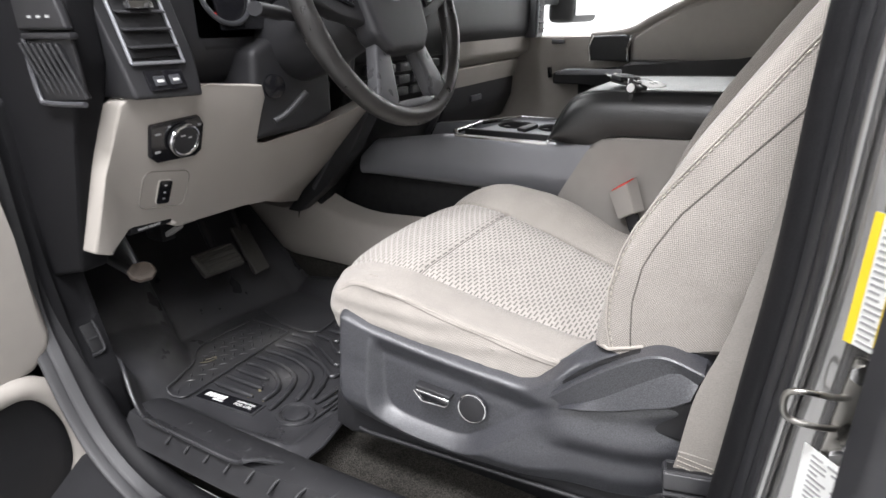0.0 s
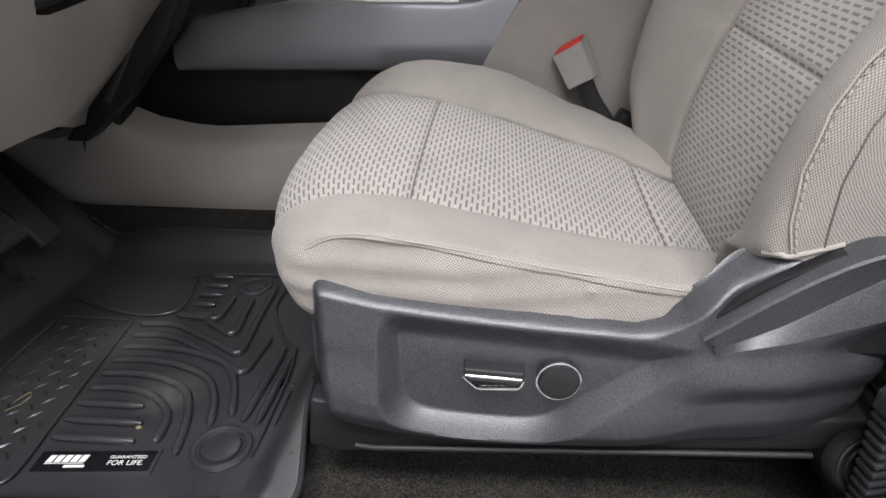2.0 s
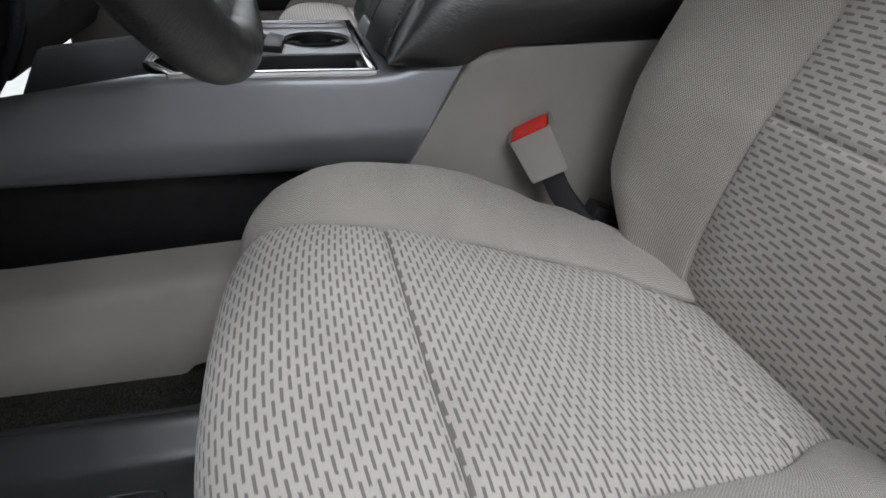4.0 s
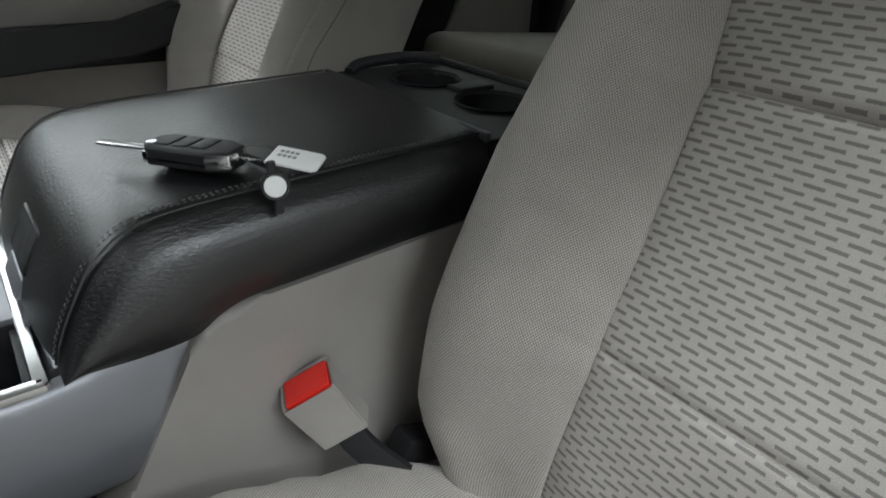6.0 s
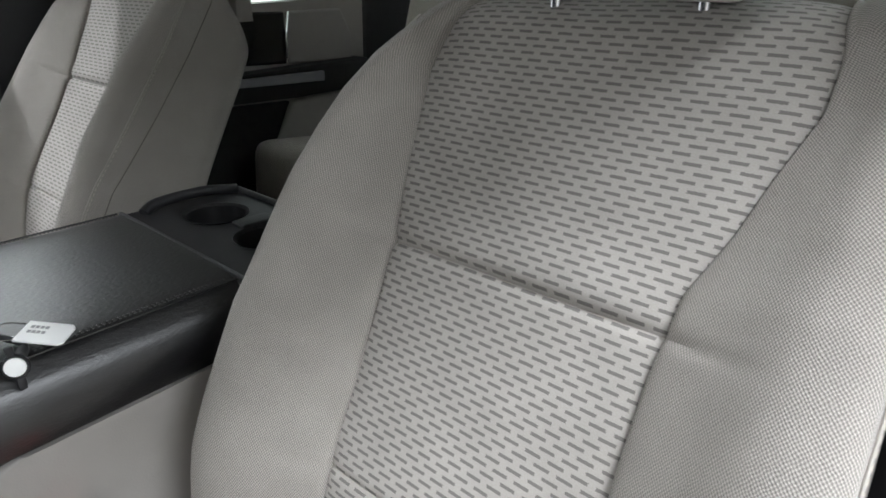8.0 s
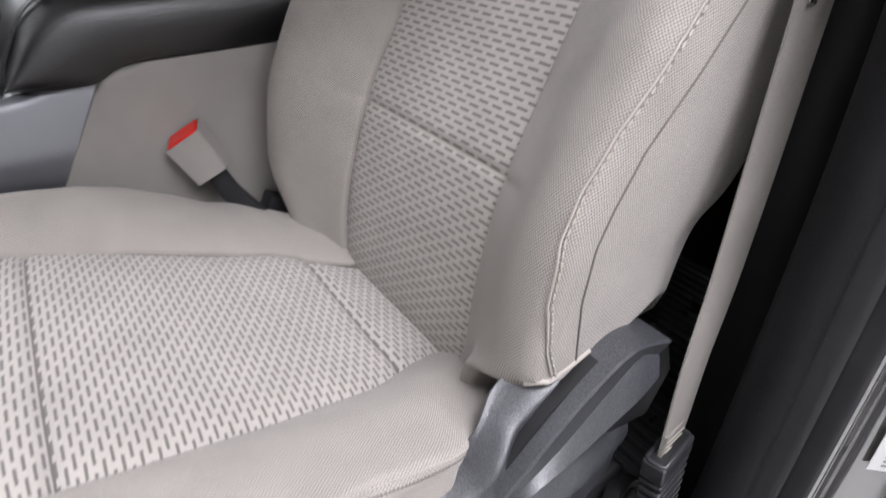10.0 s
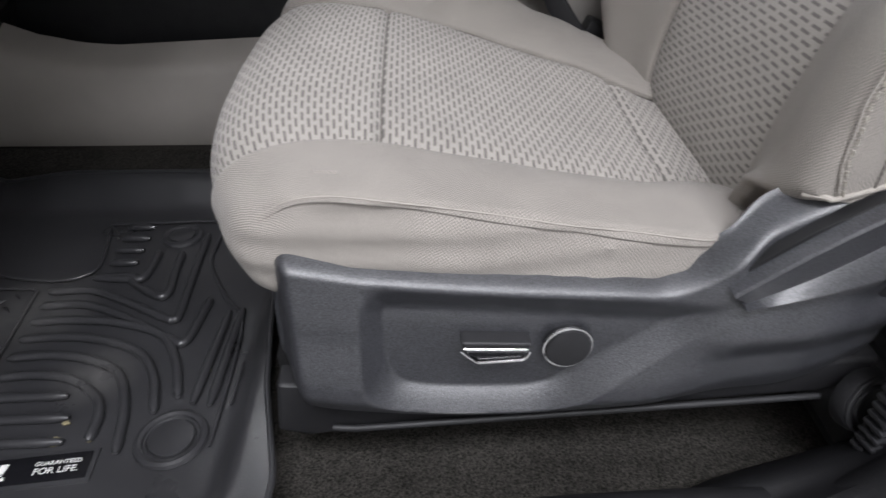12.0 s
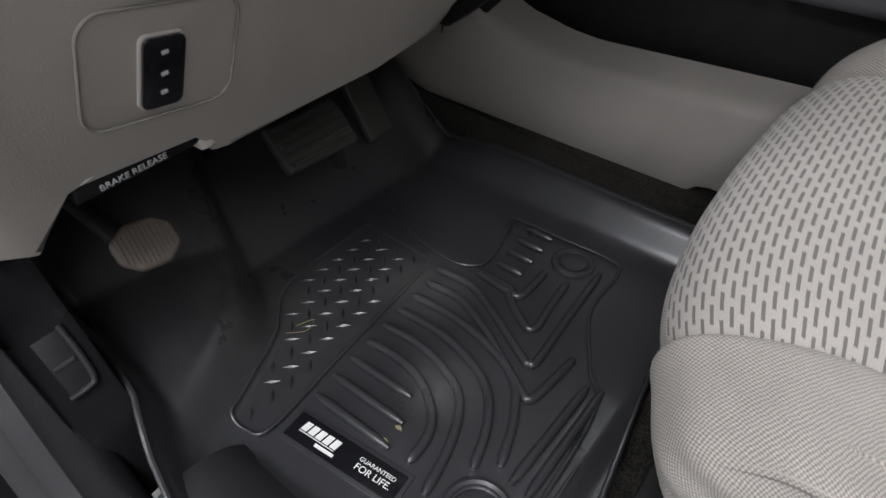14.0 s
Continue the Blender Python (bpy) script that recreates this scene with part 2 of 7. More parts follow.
def fabric(name, light, dark, dashes):
    """Seat cloth, by the cloth's own metres: a fine twill, with staggered dark dashes where dashes is set."""
    m = bpy.data.materials.new(name)
    m.use_nodes = True
    nt = m.node_tree
    b = nt.nodes["Principled BSDF"]
    uv = nt.nodes.new("ShaderNodeUVMap")
    uv.uv_map = "metres"
    sep = nt.nodes.new("ShaderNodeSeparateXYZ")
    nt.links.new(uv.outputs[0], sep.inputs[0])
    U, V = sep.outputs[0], sep.outputs[1]
    noise_n = nt.nodes.new("ShaderNodeTexNoise")
    noise_n.inputs["Scale"].default_value, noise_n.inputs["Detail"].default_value = 22, 6
    nt.links.new(uv.outputs[0], noise_n.inputs["Vector"])
    fine = nt.nodes.new("ShaderNodeTexNoise")
    fine.inputs["Scale"].default_value, fine.inputs["Detail"].default_value = 900, 2
    nt.links.new(uv.outputs[0], fine.inputs["Vector"])
    # staggered rows of small thread loops
    wander = nt.nodes.new("ShaderNodeTexNoise")
    wander.inputs["Scale"].default_value, wander.inputs["Detail"].default_value = 170, 2
    nt.links.new(uv.outputs[0], wander.inputs["Vector"])
    stray = nt.nodes.new("ShaderNodeSeparateColor")
    nt.links.new(wander.outputs["Color"], stray.inputs[0])
    cu = math_node(nt, "COSINE", math_node(nt, "MULTIPLY", math_node(nt, "MULTIPLY_ADD", stray.outputs[0], 0.0018, U), 2 * math.pi / 0.0025))
    cv = math_node(nt, "COSINE", math_node(nt, "MULTIPLY", math_node(nt, "MULTIPLY_ADD", stray.outputs[1], 0.0018, V), 2 * math.pi / 0.0030))
    weave = math_node(nt, "MULTIPLY", cu, cv)
    if dashes:
        weave = math_node(nt, "MULTIPLY", math_node(nt, "COSINE", math_node(nt, "MULTIPLY", math_node(nt, "ADD", U, V), 2 * math.pi / 0.0016)), 0.5)
    tone = math_node(nt, "MULTIPLY_ADD", weave, 0.06, 1.0)
    tone = math_node(nt, "MULTIPLY", tone, math_node(nt, "MULTIPLY_ADD", noise_n.outputs[0], 0.30, 0.85))
    tone = math_node(nt, "MULTIPLY", tone, math_node(nt, "MULTIPLY_ADD", fine.outputs[0], 0.4, 0.8))
    mix = nt.nodes.new("ShaderNodeMix")
    mix.data_type = "RGBA"
    mix.inputs["A"].default_value, mix.inputs["B"].default_value = (*light, 1), (*dark, 1)
    height = weave
    if dashes:
        rows = math_node(nt, "DIVIDE", V, dashes[0])
        row = math_node(nt, "FLOOR", rows)
        fr = math_node(nt, "FRACT", rows)
        col = math_node(nt, "FRACT", math_node(nt, "MULTIPLY_ADD", row, 0.5, math_node(nt, "DIVIDE", U, dashes[1])))
        dv = math_node(nt, "ABSOLUTE", math_node(nt, "SUBTRACT", fr, 0.5))
        du = math_node(nt, "ABSOLUTE", math_node(nt, "SUBTRACT", col, 0.5))
        jag = math_node(nt, "MULTIPLY", math_node(nt, "SUBTRACT", fine.outputs[0], 0.5), 0.12)
        iv = math_node(nt, "LESS_THAN", math_node(nt, "ADD", dv, jag), dashes[2])
        iu = math_node(nt, "LESS_THAN", math_node(nt, "ADD", du, jag), dashes[3])
        inside = math_node(nt, "MULTIPLY", iv, iu)
        nt.links.new(inside, mix.inputs["Factor"])
        height = math_node(nt, "MULTIPLY_ADD", inside, -2.5, weave)
    else:
        mix.inputs["Factor"].default_value = 0.0
        nt.links.new(math_node(nt, "MULTIPLY_ADD", math_node(nt, "TANH", math_node(nt, "MULTIPLY", weave, 2.2)), -0.29, 0.39), mix.inputs["Factor"])
    sc = nt.nodes.new("ShaderNodeVectorMath")
    sc.operation = "SCALE"
    nt.links.new(mix.outputs["Result"], sc.inputs[0])
    nt.links.new(tone, sc.inputs["Scale"])
    nt.links.new(sc.outputs[0], b.inputs["Base Color"])
    b.inputs["Roughness"].default_value = 0.92
    b.inputs["Sheen Weight"].default_value = 0.15
    b.inputs["Specular IOR Level"].default_value = 0.2
    bp = nt.nodes.new("ShaderNodeBump")
    bp.inputs["Strength"].default_value, bp.inputs["Distance"].default_value = 0.5, 0.0004
    nt.links.new(height, bp.inputs["Height"])
    nt.links.new(bp.outputs[0], b.inputs["Normal"])
    return m


CLOTH = fabric("plain_seat_cloth", (0.448, 0.414, 0.377), (0.080, 0.073, 0.066), None)
CLOTH_DASH = fabric("dashed_seat_cloth", (0.396, 0.369, 0.338), (0.180, 0.169, 0.157), (0.0066, 0.0198, 0.20, 0.34))
CLOTH_SEAT = fabric("dashed_cushion_cloth", (0.396, 0.369, 0.338), (0.15, 0.141, 0.131), (0.0055, 0.0195, 0.20, 0.34))
BEIGE = shader("beige_plastic", (0.36, 0.335, 0.305), 0.55, bump=0.25, bump_scale=900, spread=0.06)
GREIGE = shader("grey_beige_vinyl", (0.33, 0.31, 0.287), 0.5, bump=0.3, bump_scale=500, spread=0.06)
BLACK = shader("black_grained_plastic", (0.019, 0.019, 0.0208), 0.52, bump=0.3, bump_scale=900, spread=0.15, spec=0.42, rough_spread=0.02)
CHARCOAL = shader("charcoal_grained_plastic", (0.043, 0.044, 0.050), 0.36, spec=1.0, rough_spread=0.025, bump=0.8, bump_scale=950, bump_dist=0.00045, spread=0.10, grain=0.7, grain_scale=850)
# dull black plastic, darkened further by shade put into its colour
MATTE_SHADED = shader("matte_shaded_plastic", (0.0075, 0.0075, 0.0085), 0.7, bump=0.3, bump_scale=900, spread=0.2, spec=0.15, rough_spread=0.02)
DARK = shader("dark_soft_plastic", (0.007, 0.007, 0.008), 0.6, bump=0.2, spread=0.25)
GLOSS = shader("gloss_black", (0.01, 0.01, 0.012), 0.15, bump=0, spread=0.1, coat=0.3)
LEATHER = shader("black_leather", (0.0065, 0.0065, 0.0072), 0.35, bump=0.42, bump_scale=230, bump_dist=0.0010, spread=0.1, rough_spread=0.01, spec=1.0, creased=True)
SILVER = shader("silver_grey_trim", (0.30, 0.305, 0.325), 0.36, metal=0.6, bump=0.08, bump_scale=1500, spread=0.04, rough_spread=0.03)
CHROME = shader("chrome", (0.75, 0.75, 0.76), 0.14, metal=1.0, bump=0, spread=0.04, rough_spread=0.05)
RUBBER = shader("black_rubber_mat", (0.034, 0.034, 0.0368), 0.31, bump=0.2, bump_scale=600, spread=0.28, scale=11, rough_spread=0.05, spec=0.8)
# paler patches: trodden dust, and the foot rest's soft sheen put into the colour
mat_tree = RUBBER.node_tree
mat_at = mat_tree.nodes.new("ShaderNodeTexCoord").outputs["Object"]
dust_sheen = None
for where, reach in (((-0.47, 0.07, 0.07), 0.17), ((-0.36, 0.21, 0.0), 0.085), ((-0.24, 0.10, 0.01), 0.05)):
    away = mat_tree.nodes.new("ShaderNodeVectorMath")
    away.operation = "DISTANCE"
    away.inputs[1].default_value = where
    mat_tree.links.new(mat_at, away.inputs[0])
    patch = math_node(mat_tree, "MAXIMUM", math_node(mat_tree, "MULTIPLY_ADD", away.outputs["Value"], -1 / reach, 1.0), 0.0)
    dust_sheen = patch if dust_sheen is None else math_node(mat_tree, "ADD", dust_sheen, patch)
dust_sheen_noise = mat_tree.nodes.new("ShaderNodeTexNoise")
dust_sheen_noise.inputs["Scale"].default_value, dust_sheen_noise.inputs["Detail"].default_value = 45, 6
mat_tree.links.new(mat_at, dust_sheen_noise.inputs["Vector"])
dust_sheen_mix = mat_tree.nodes.new("ShaderNodeMix")
dust_sheen_mix.data_type = "RGBA"
mat_bsdf = mat_tree.nodes["Principled BSDF"]
mat_tree.links.new(math_node(mat_tree, "MULTIPLY", dust_sheen, dust_sheen_noise.outputs[0]), dust_sheen_mix.inputs[0])
mat_tree.links.new(mat_bsdf.inputs["Base Color"].links[0].from_socket, dust_sheen_mix.inputs[6])
dust_sheen_mix.inputs[7].default_value = (0.16, 0.156, 0.152, 1)
mat_tree.links.new(dust_sheen_mix.outputs[2], mat_bsdf.inputs["Base Color"])
WORN = shader("worn_grey_rubber", (0.050, 0.047, 0.042), 0.6, bump=0.3, spread=0.3)
SEAL = shader("black_rubber_seal", (0.022, 0.022, 0.024), 0.5, bump=0.25, spread=0.2, spec=0.5, rough_spread=0.03)
CARPET = shader("dark_carpet", (0.032, 0.0298, 0.0265), 0.95, bump=1.0, bump_scale=480, bump_dist=0.003, spread=0.35, scale=60, spec=0.1, grain=0.65, grain_scale=480)
PAINT = shader("grey_metallic_paint", (0.36, 0.356, 0.351), 0.14, metal=0.8, rough_spread=0.03, bump=0, spread=0.05, coat=0.8)
PAPER = shader("bright_paper", (0.92, 0.92, 0.9), 0.5, bump=0, spread=0.02)
WHITE = shader("white_paper", (0.8, 0.8, 0.78), 0.6, bump=0, spread=0.03)
RED = shader("red_plastic", (0.75, 0.03, 0.02), 0.4, bump=0, spread=0.05)
YELLOW = shader("yellow_print", (0.85, 0.62, 0.03), 0.5, bump=0, spread=0.04)
KNEE_GAP = shader("shut_line", (0.19, 0.178, 0.162), 0.7, bump=0, spread=0.05)
GREYINK = shader("grey_print", (0.35, 0.35, 0.35), 0.6, bump=0, spread=0.05)
WEBBING = shader("grey_belt_webbing", (0.235, 0.218, 0.198), 0.8, bump=0.9, bump_scale=900, bump_dist=0.0006, spread=0.1, grain=0.18, grain_scale=1500)
THREAD = shader("pale_thread", (0.42, 0.39, 0.34), 0.9, bump=0, spread=0.1)
GREYTHREAD = shader("grey_thread", (0.10, 0.10, 0.098), 0.9, bump=0, spread=0.1)
STEEL = shader("bare_steel", (0.7, 0.7, 0.7), 0.25, metal=1.0, bump=0.1, spread=0.15)
LEAF = shader("dry_leaf", (0.22, 0.19, 0.11), 0.8, spread=0.4, scale=200)
WALL = shader("white_workshop_wall", (0.8, 0.8, 0.79), 0.7, bump=0.1, bump_scale=60, spread=0.03, scale=2)
# floor out of view; its paleness sets the light thrown upwards
FLOOR_GREY = shader("pale_floor", (0.45, 0.45, 0.44), 0.35, spread=0.1, scale=3)
LIGHTGREY = shader("light_grey_plastic", (0.5, 0.49, 0.47), 0.4, bump=0.1, spread=0.05)


def glass(name, tint):
    m = bpy.data.materials.new(name)
    m.use_nodes = True
    b = m.node_tree.nodes["Principled BSDF"]
    b.inputs["Base Color"].default_value = (*tint, 1)
    b.inputs["Roughness"].default_value = 0.02
    b.inputs["Transmission Weight"].default_value = 1.0
    b.inputs["IOR"].default_value = 1.1
    return m


GLASS = glass("window_glass", (0.95, 0.97, 0.96))
TINTED = glass("tinted_glass", (0.78, 0.84, 0.80))
HIDE = shader("black_grained_vinyl", (0.008, 0.008, 0.009), 0.6, spec=0.22, rough_spread=0.02, bump=0.5, bump_scale=800, bump_dist=0.0005, spread=0.2, grain=0.3, grain_scale=700)

# ---- the cab: floor, roof, walls, openings ----
MID = 0.705          # middle of the cab, across


def setting(name, shape, material, label, category):
    return solid(name, shape, material, label, category, "", "structure")


# wall_1 shows; floor, other walls and ceiling are unseen, added to return light
setting("ground", box((0.5, 0.7, -0.86), (16, 14, 0.1), 0), FLOOR_GREY, "unseen pale floor under the truck, throwing light up", "floor")
setting("wall_1", box((0.5, 6.2, 1.6), (14, 0.2, 5.0), 0), WALL, "plain white workshop wall beyond the windows", "wall")
setting("wall_2", box((0.5, -5.2, 1.6), (14, 0.2, 5.0), 0), WALL, "unseen white wall added behind the open door", "wall")
setting("wall_3", box((-6.2, 0.7, 1.6), (0.2, 14, 5.0), 0), WALL, "unseen white wall added ahead of the truck", "wall")
setting("wall_4", box((7.2, 0.7, 1.6), (0.2, 14, 5.0), 0), WALL, "unseen white wall added behind the truck", "wall")
setting("ceiling_1", box((0.5, 0.7, 4.0), (14, 12, 0.2), 0), WALL, "unseen white ceiling added over the truck", "ceiling")
setting("floor", box((0.5, MID, -0.05), (3.1, 1.66, 0.06), 0.01), CARPET, "dark brown cut-pile carpet on the cab floor", "carpet")
setting("ceiling_2", box((0.85, MID, 1.2), (2.35, 1.66, 0.05), 0.01), GREIGE, "grey cloth roof lining of the cab", "roof lining")
setting("wall_5", box((-1.02, MID, 0.2), (0.06, 1.8, 1.1), 0.01), DARK, "dark firewall ahead of the pedals", "firewall")
setting("wall_6", box((2.02, MID, 0.4), (0.06, 1.8, 0.8), 0.01), GREIGE, "grey trimmed rear wall of the cab", "wall")
setting("pillar_1", prism([(-0.5, 0.72), (-0.43, 0.72), (-0.2, 1.2), (-0.32, 1.2)], "y", 1.48, 1.58, 0.008), BLACK, "dark front roof pillar by the windscreen", "pillar")
setting("pillar_2", prism([(-0.72, 0.55), (-0.60, 0.55), (-0.2, 1.2), (-0.32, 1.2)], "y", -0.17, -0.07, 0.008), BLACK, "dark front roof pillar by the open door", "pillar")


# ---- seats ----
CLOTH_EDGE = shader("pale_cloth_edge", (0.40, 0.37, 0.335), 0.9, bump=0.6, bump_scale=1200, spread=0.1, spec=0.2)


SEAM = shader("cloth_seam_thread", (0.14, 0.128, 0.115), 0.95, bump=0, spread=0.1)


def frame_of(line):
    """Unit tangents and outward normals of a curve in x and z."""
    tan = np.gradient(line, axis=0)
    tan /= np.linalg.norm(tan, axis=1, keepdims=True)
    return tan, np.stack([-tan[:, 1], tan[:, 0]], 1)


def pad_points(line, half, fracs, heights, mid, shift=None, rough=None, pinch=None):
    """Points of a padded surface: stations along a line in x, z; across it fractions of the half width with heights over the line."""
    tan, nor = frame_of(line)
    s = np.r_[0, np.cumsum(np.linalg.norm(np.diff(line, axis=0), axis=1))]
    fr, he = np.asarray(fracs), np.asarray(heights)
    x = line[:, :1] + nor[:, :1] * he
    z = line[:, 1:] + nor[:, 1:] * he
    y = mid + fr * half[:, None]
    if pinch is not None:
        y = mid + fr * (half[:, None] + (pinch - half)[:, None] * ease(0.55, 1.0, np.abs(fr)))
    if shift is not None:
        x = x + shift(fr, s[:, None])
    pts = np.stack([x, y, z], -1)
    across = np.sqrt(np.diff(y, axis=1) ** 2 + np.diff(x, axis=1) ** 2 + np.diff(z, axis=1) ** 2)
    arc = np.concatenate([np.zeros((len(line), 1)), np.cumsum(across, 1)], 1)
    arc = arc - arc[:, arc.shape[1] // 2:arc.shape[1] // 2 + 1]
    uv = np.stack([arc, np.repeat(s[:, None], fr.shape[1], 1)], -1)
    if rough is not None:
        for i in range(pts.shape[0]):
            for j in range(pts.shape[1]):
                h = rough(pts[i, j], fr[i, j])
                if isinstance(h, tuple):
                    h, out = h
                    pts[i, j, 1] += out * (1 if fr[i, j] > 0 else -1)
                pts[i, j, 0] += nor[i, 0] * h
                pts[i, j, 2] += nor[i, 1] * h
    return pts, uv


CUSHION_LINE = [(0.02, 0.185), (-0.02, 0.186), (-0.047, 0.198), (-0.066, 0.225), (-0.076, 0.257), (-0.060, 0.288), (-0.018, 0.303),
                (0.065, 0.299), (0.15, 0.28), (0.25, 0.253), (0.345, 0.228), (0.42, 0.205), (0.5, 0.18)]
BACK_LINE = [(0.44, 0.13), (0.405, 0.17), (0.398, 0.21), (0.404, 0.27), (0.417, 0.335), (0.44, 0.405), (0.487, 0.49), (0.541, 0.59), (0.595, 0.685),
             (0.64, 0.765), (0.662, 0.796), (0.695, 0.81), (0.735, 0.803), (0.76, 0.77), (0.765, 0.70)]


def cloth_wrinkle(p, f):
    """Slack cloth along the flanks of the cushion."""
    a = abs(f)
    k = float(ease(0.86, 0.97, a))
    q = noise.noise((p[0] * 6, 3.1, p[2] * 5))
    fold = math.sin(p[2] * 250 + 2.2 * math.sin(p[0] * 8 + 1) + 2.5 * q) * (0.55 + 0.6 * noise.noise((p[0] * 5, 7.7, p[2] * 9)))
    fold += 0.5 * math.sin(p[2] * 420 - 14 * p[0] + 3 * q) * noise.noise((p[0] * 9, 1.2, p[2] * 7))
    return 0.0018 * noise.noise((p[0] * 16, p[1] * 16, p[2] * 16)), 0.0027 * fold * k * float(ease(-0.06, 0.06, p[0]) * 0.7 + 0.3)


def build_cushion(parent, mid):
    line = evenly(crom(CUSHION_LINE, 400), 190)
    x, z = line[:, 0], line[:, 1]
    half = 0.252 - 0.05 * ease(0.30, 0.40, x) - 0.02 * ease(0.23, 0.17, z) * (x < 0.1)
    border = np.interp(x, [-0.1, 0.07, 0.2, 0.35, 0.5], [0.72, 0.65, 0.6, 0.5, 0.46])
    nose = ease(0.12, -0.05, x)

    def shift(fr, ss):
        return np.where(fr < 0, 0.058, 0.040) * nose[:, None] * np.abs(fr) ** 2.6

    start = int(np.argmax((z > 0.262) & (x < 0)))
    seam = 0.0055 * (np.exp(-((x - 0.077) / 0.0042) ** 2) + np.exp(-((x - 0.345) / 0.0042) ** 2))
    # cloth centre, a little narrower on the door side
    near = border - 0.025 * ease(-0.06, 0.03, x)
    t = np.linspace(-1, 1, 49)
    fr = np.where(t[None, :] < 0, near[:, None], border[:, None]) * t
    he = 0.006 * (1 - t ** 8)[None, :] - 0.006 - seam[:, None] - 0.004 * (1 - t ** 2)[None, :] * ease(0.05, 0.2, x)[:, None]
    pts, uv = pad_points(line, half, fr, he, mid, shift, lambda p, f: 0.0015 * noise.noise((p[0] * 14, p[1] * 14, 1)))
    part("cushion_centre", grid(pts[start:], uv[start:], "cushion_centre", flip=True), CLOTH_SEAT, parent, "pale cloth woven with dark dashes")
    part("cushion_front", grid(pts[:start + 1], uv[:start + 1], "cushion_front", flip=True), CLOTH, parent)
    for at in (0.077, 0.345):
        row = start + int(np.argmin(np.abs(x[start:] - at)))
        part("seam", tube(pts[row] + np.array([0, 0, 0.0004]), 0.0010, 6), SEAM, parent, "dark cross seam")
    # side bolsters
    for side in (-1, 1):
        up = 0.036 if side > 0 else 0.008
        prof_f, prof_h = [], []
        for i in range(len(line)):
            b = border[i] if side > 0 else near[i]
            top = up * (1 - nose[i] * 0.6) * (1 - 0.4 * ease(0.3, 0.42, x[i]))
            if side > 0:
                top = np.interp(x[i], [-0.06, -0.03, -0.01, 0.027, 0.065, 0.13, 0.165, 0.22, 0.265, 0.35], [0.010, 0.016, 0.021, 0.026, 0.029, 0.036, 0.036, 0.029, 0.019, 0.014])
            deep = np.interp(x[i], [-0.1, 0.0, 0.25, 0.34, 0.45], [0.035, 0.07, 0.055, 0.03, 0.02]) + (0.01 if z[i] < 0.2 else 0)
            low = crom([(b, -0.006 - seam[i]), (b + 0.02, 0.001), (0.5 * (b + 0.92), top * 0.75), (0.95, top), (1.0, top * 0.6 - 0.004 - 0.1 * deep), (1.03, -0.018 - 0.2 * deep), (1.035, -0.03 - 0.45 * deep), (1.0, -0.035 - 0.8 * deep), (0.95, -0.045 - deep)], 40)
            if side < 0:
                top = np.interp(x[i], [-0.05, 0.0, 0.07, 0.165, 0.25, 0.32, 0.40], [0.0, 0.004, 0.006, 0.012, 0.020, 0.028, 0.018])
                low = crom([(b, -0.006 - seam[i]), (b + 0.02, 0.001), (0.5 * (b + 0.88), top * 0.8), (0.90, top), (0.962, top - 0.005), (0.992, -0.016 - 0.15 * deep), (1.0, -0.028 - 0.45 * deep), (0.98, -0.035 - 0.8 * deep), (0.93, -0.045 - deep)], 40)
            prof_f.append(low[:, 0] * side)
            prof_h.append(low[:, 1])
        p2, uv2 = pad_points(line, half, np.array(prof_f), np.array(prof_h), mid, shift, cloth_wrinkle)
        bol = part("cushion_bolster", grid(p2, uv2, "cushion_bolster", flip=side > 0), CLOTH, parent, "plain woven cloth side bolster")
        part("piping", tube(crom(p2[44:153:8, 19] + np.array([0, side * 0.0002, 0.0]), 120), np.interp(range(120), [0, 12, 119], [0.0001, 0.0006, 0.0007]), 6), CLOTH_EDGE, bol)
        part("seam", tube(crom(p2[44:153:8, 20] + np.array([0, side * 0.0004, 0]), 120), np.interp(range(120), [0, 12, 119], [0.0001, 0.0005, 0.0005]), 6), SEAM, bol, "darker seam")


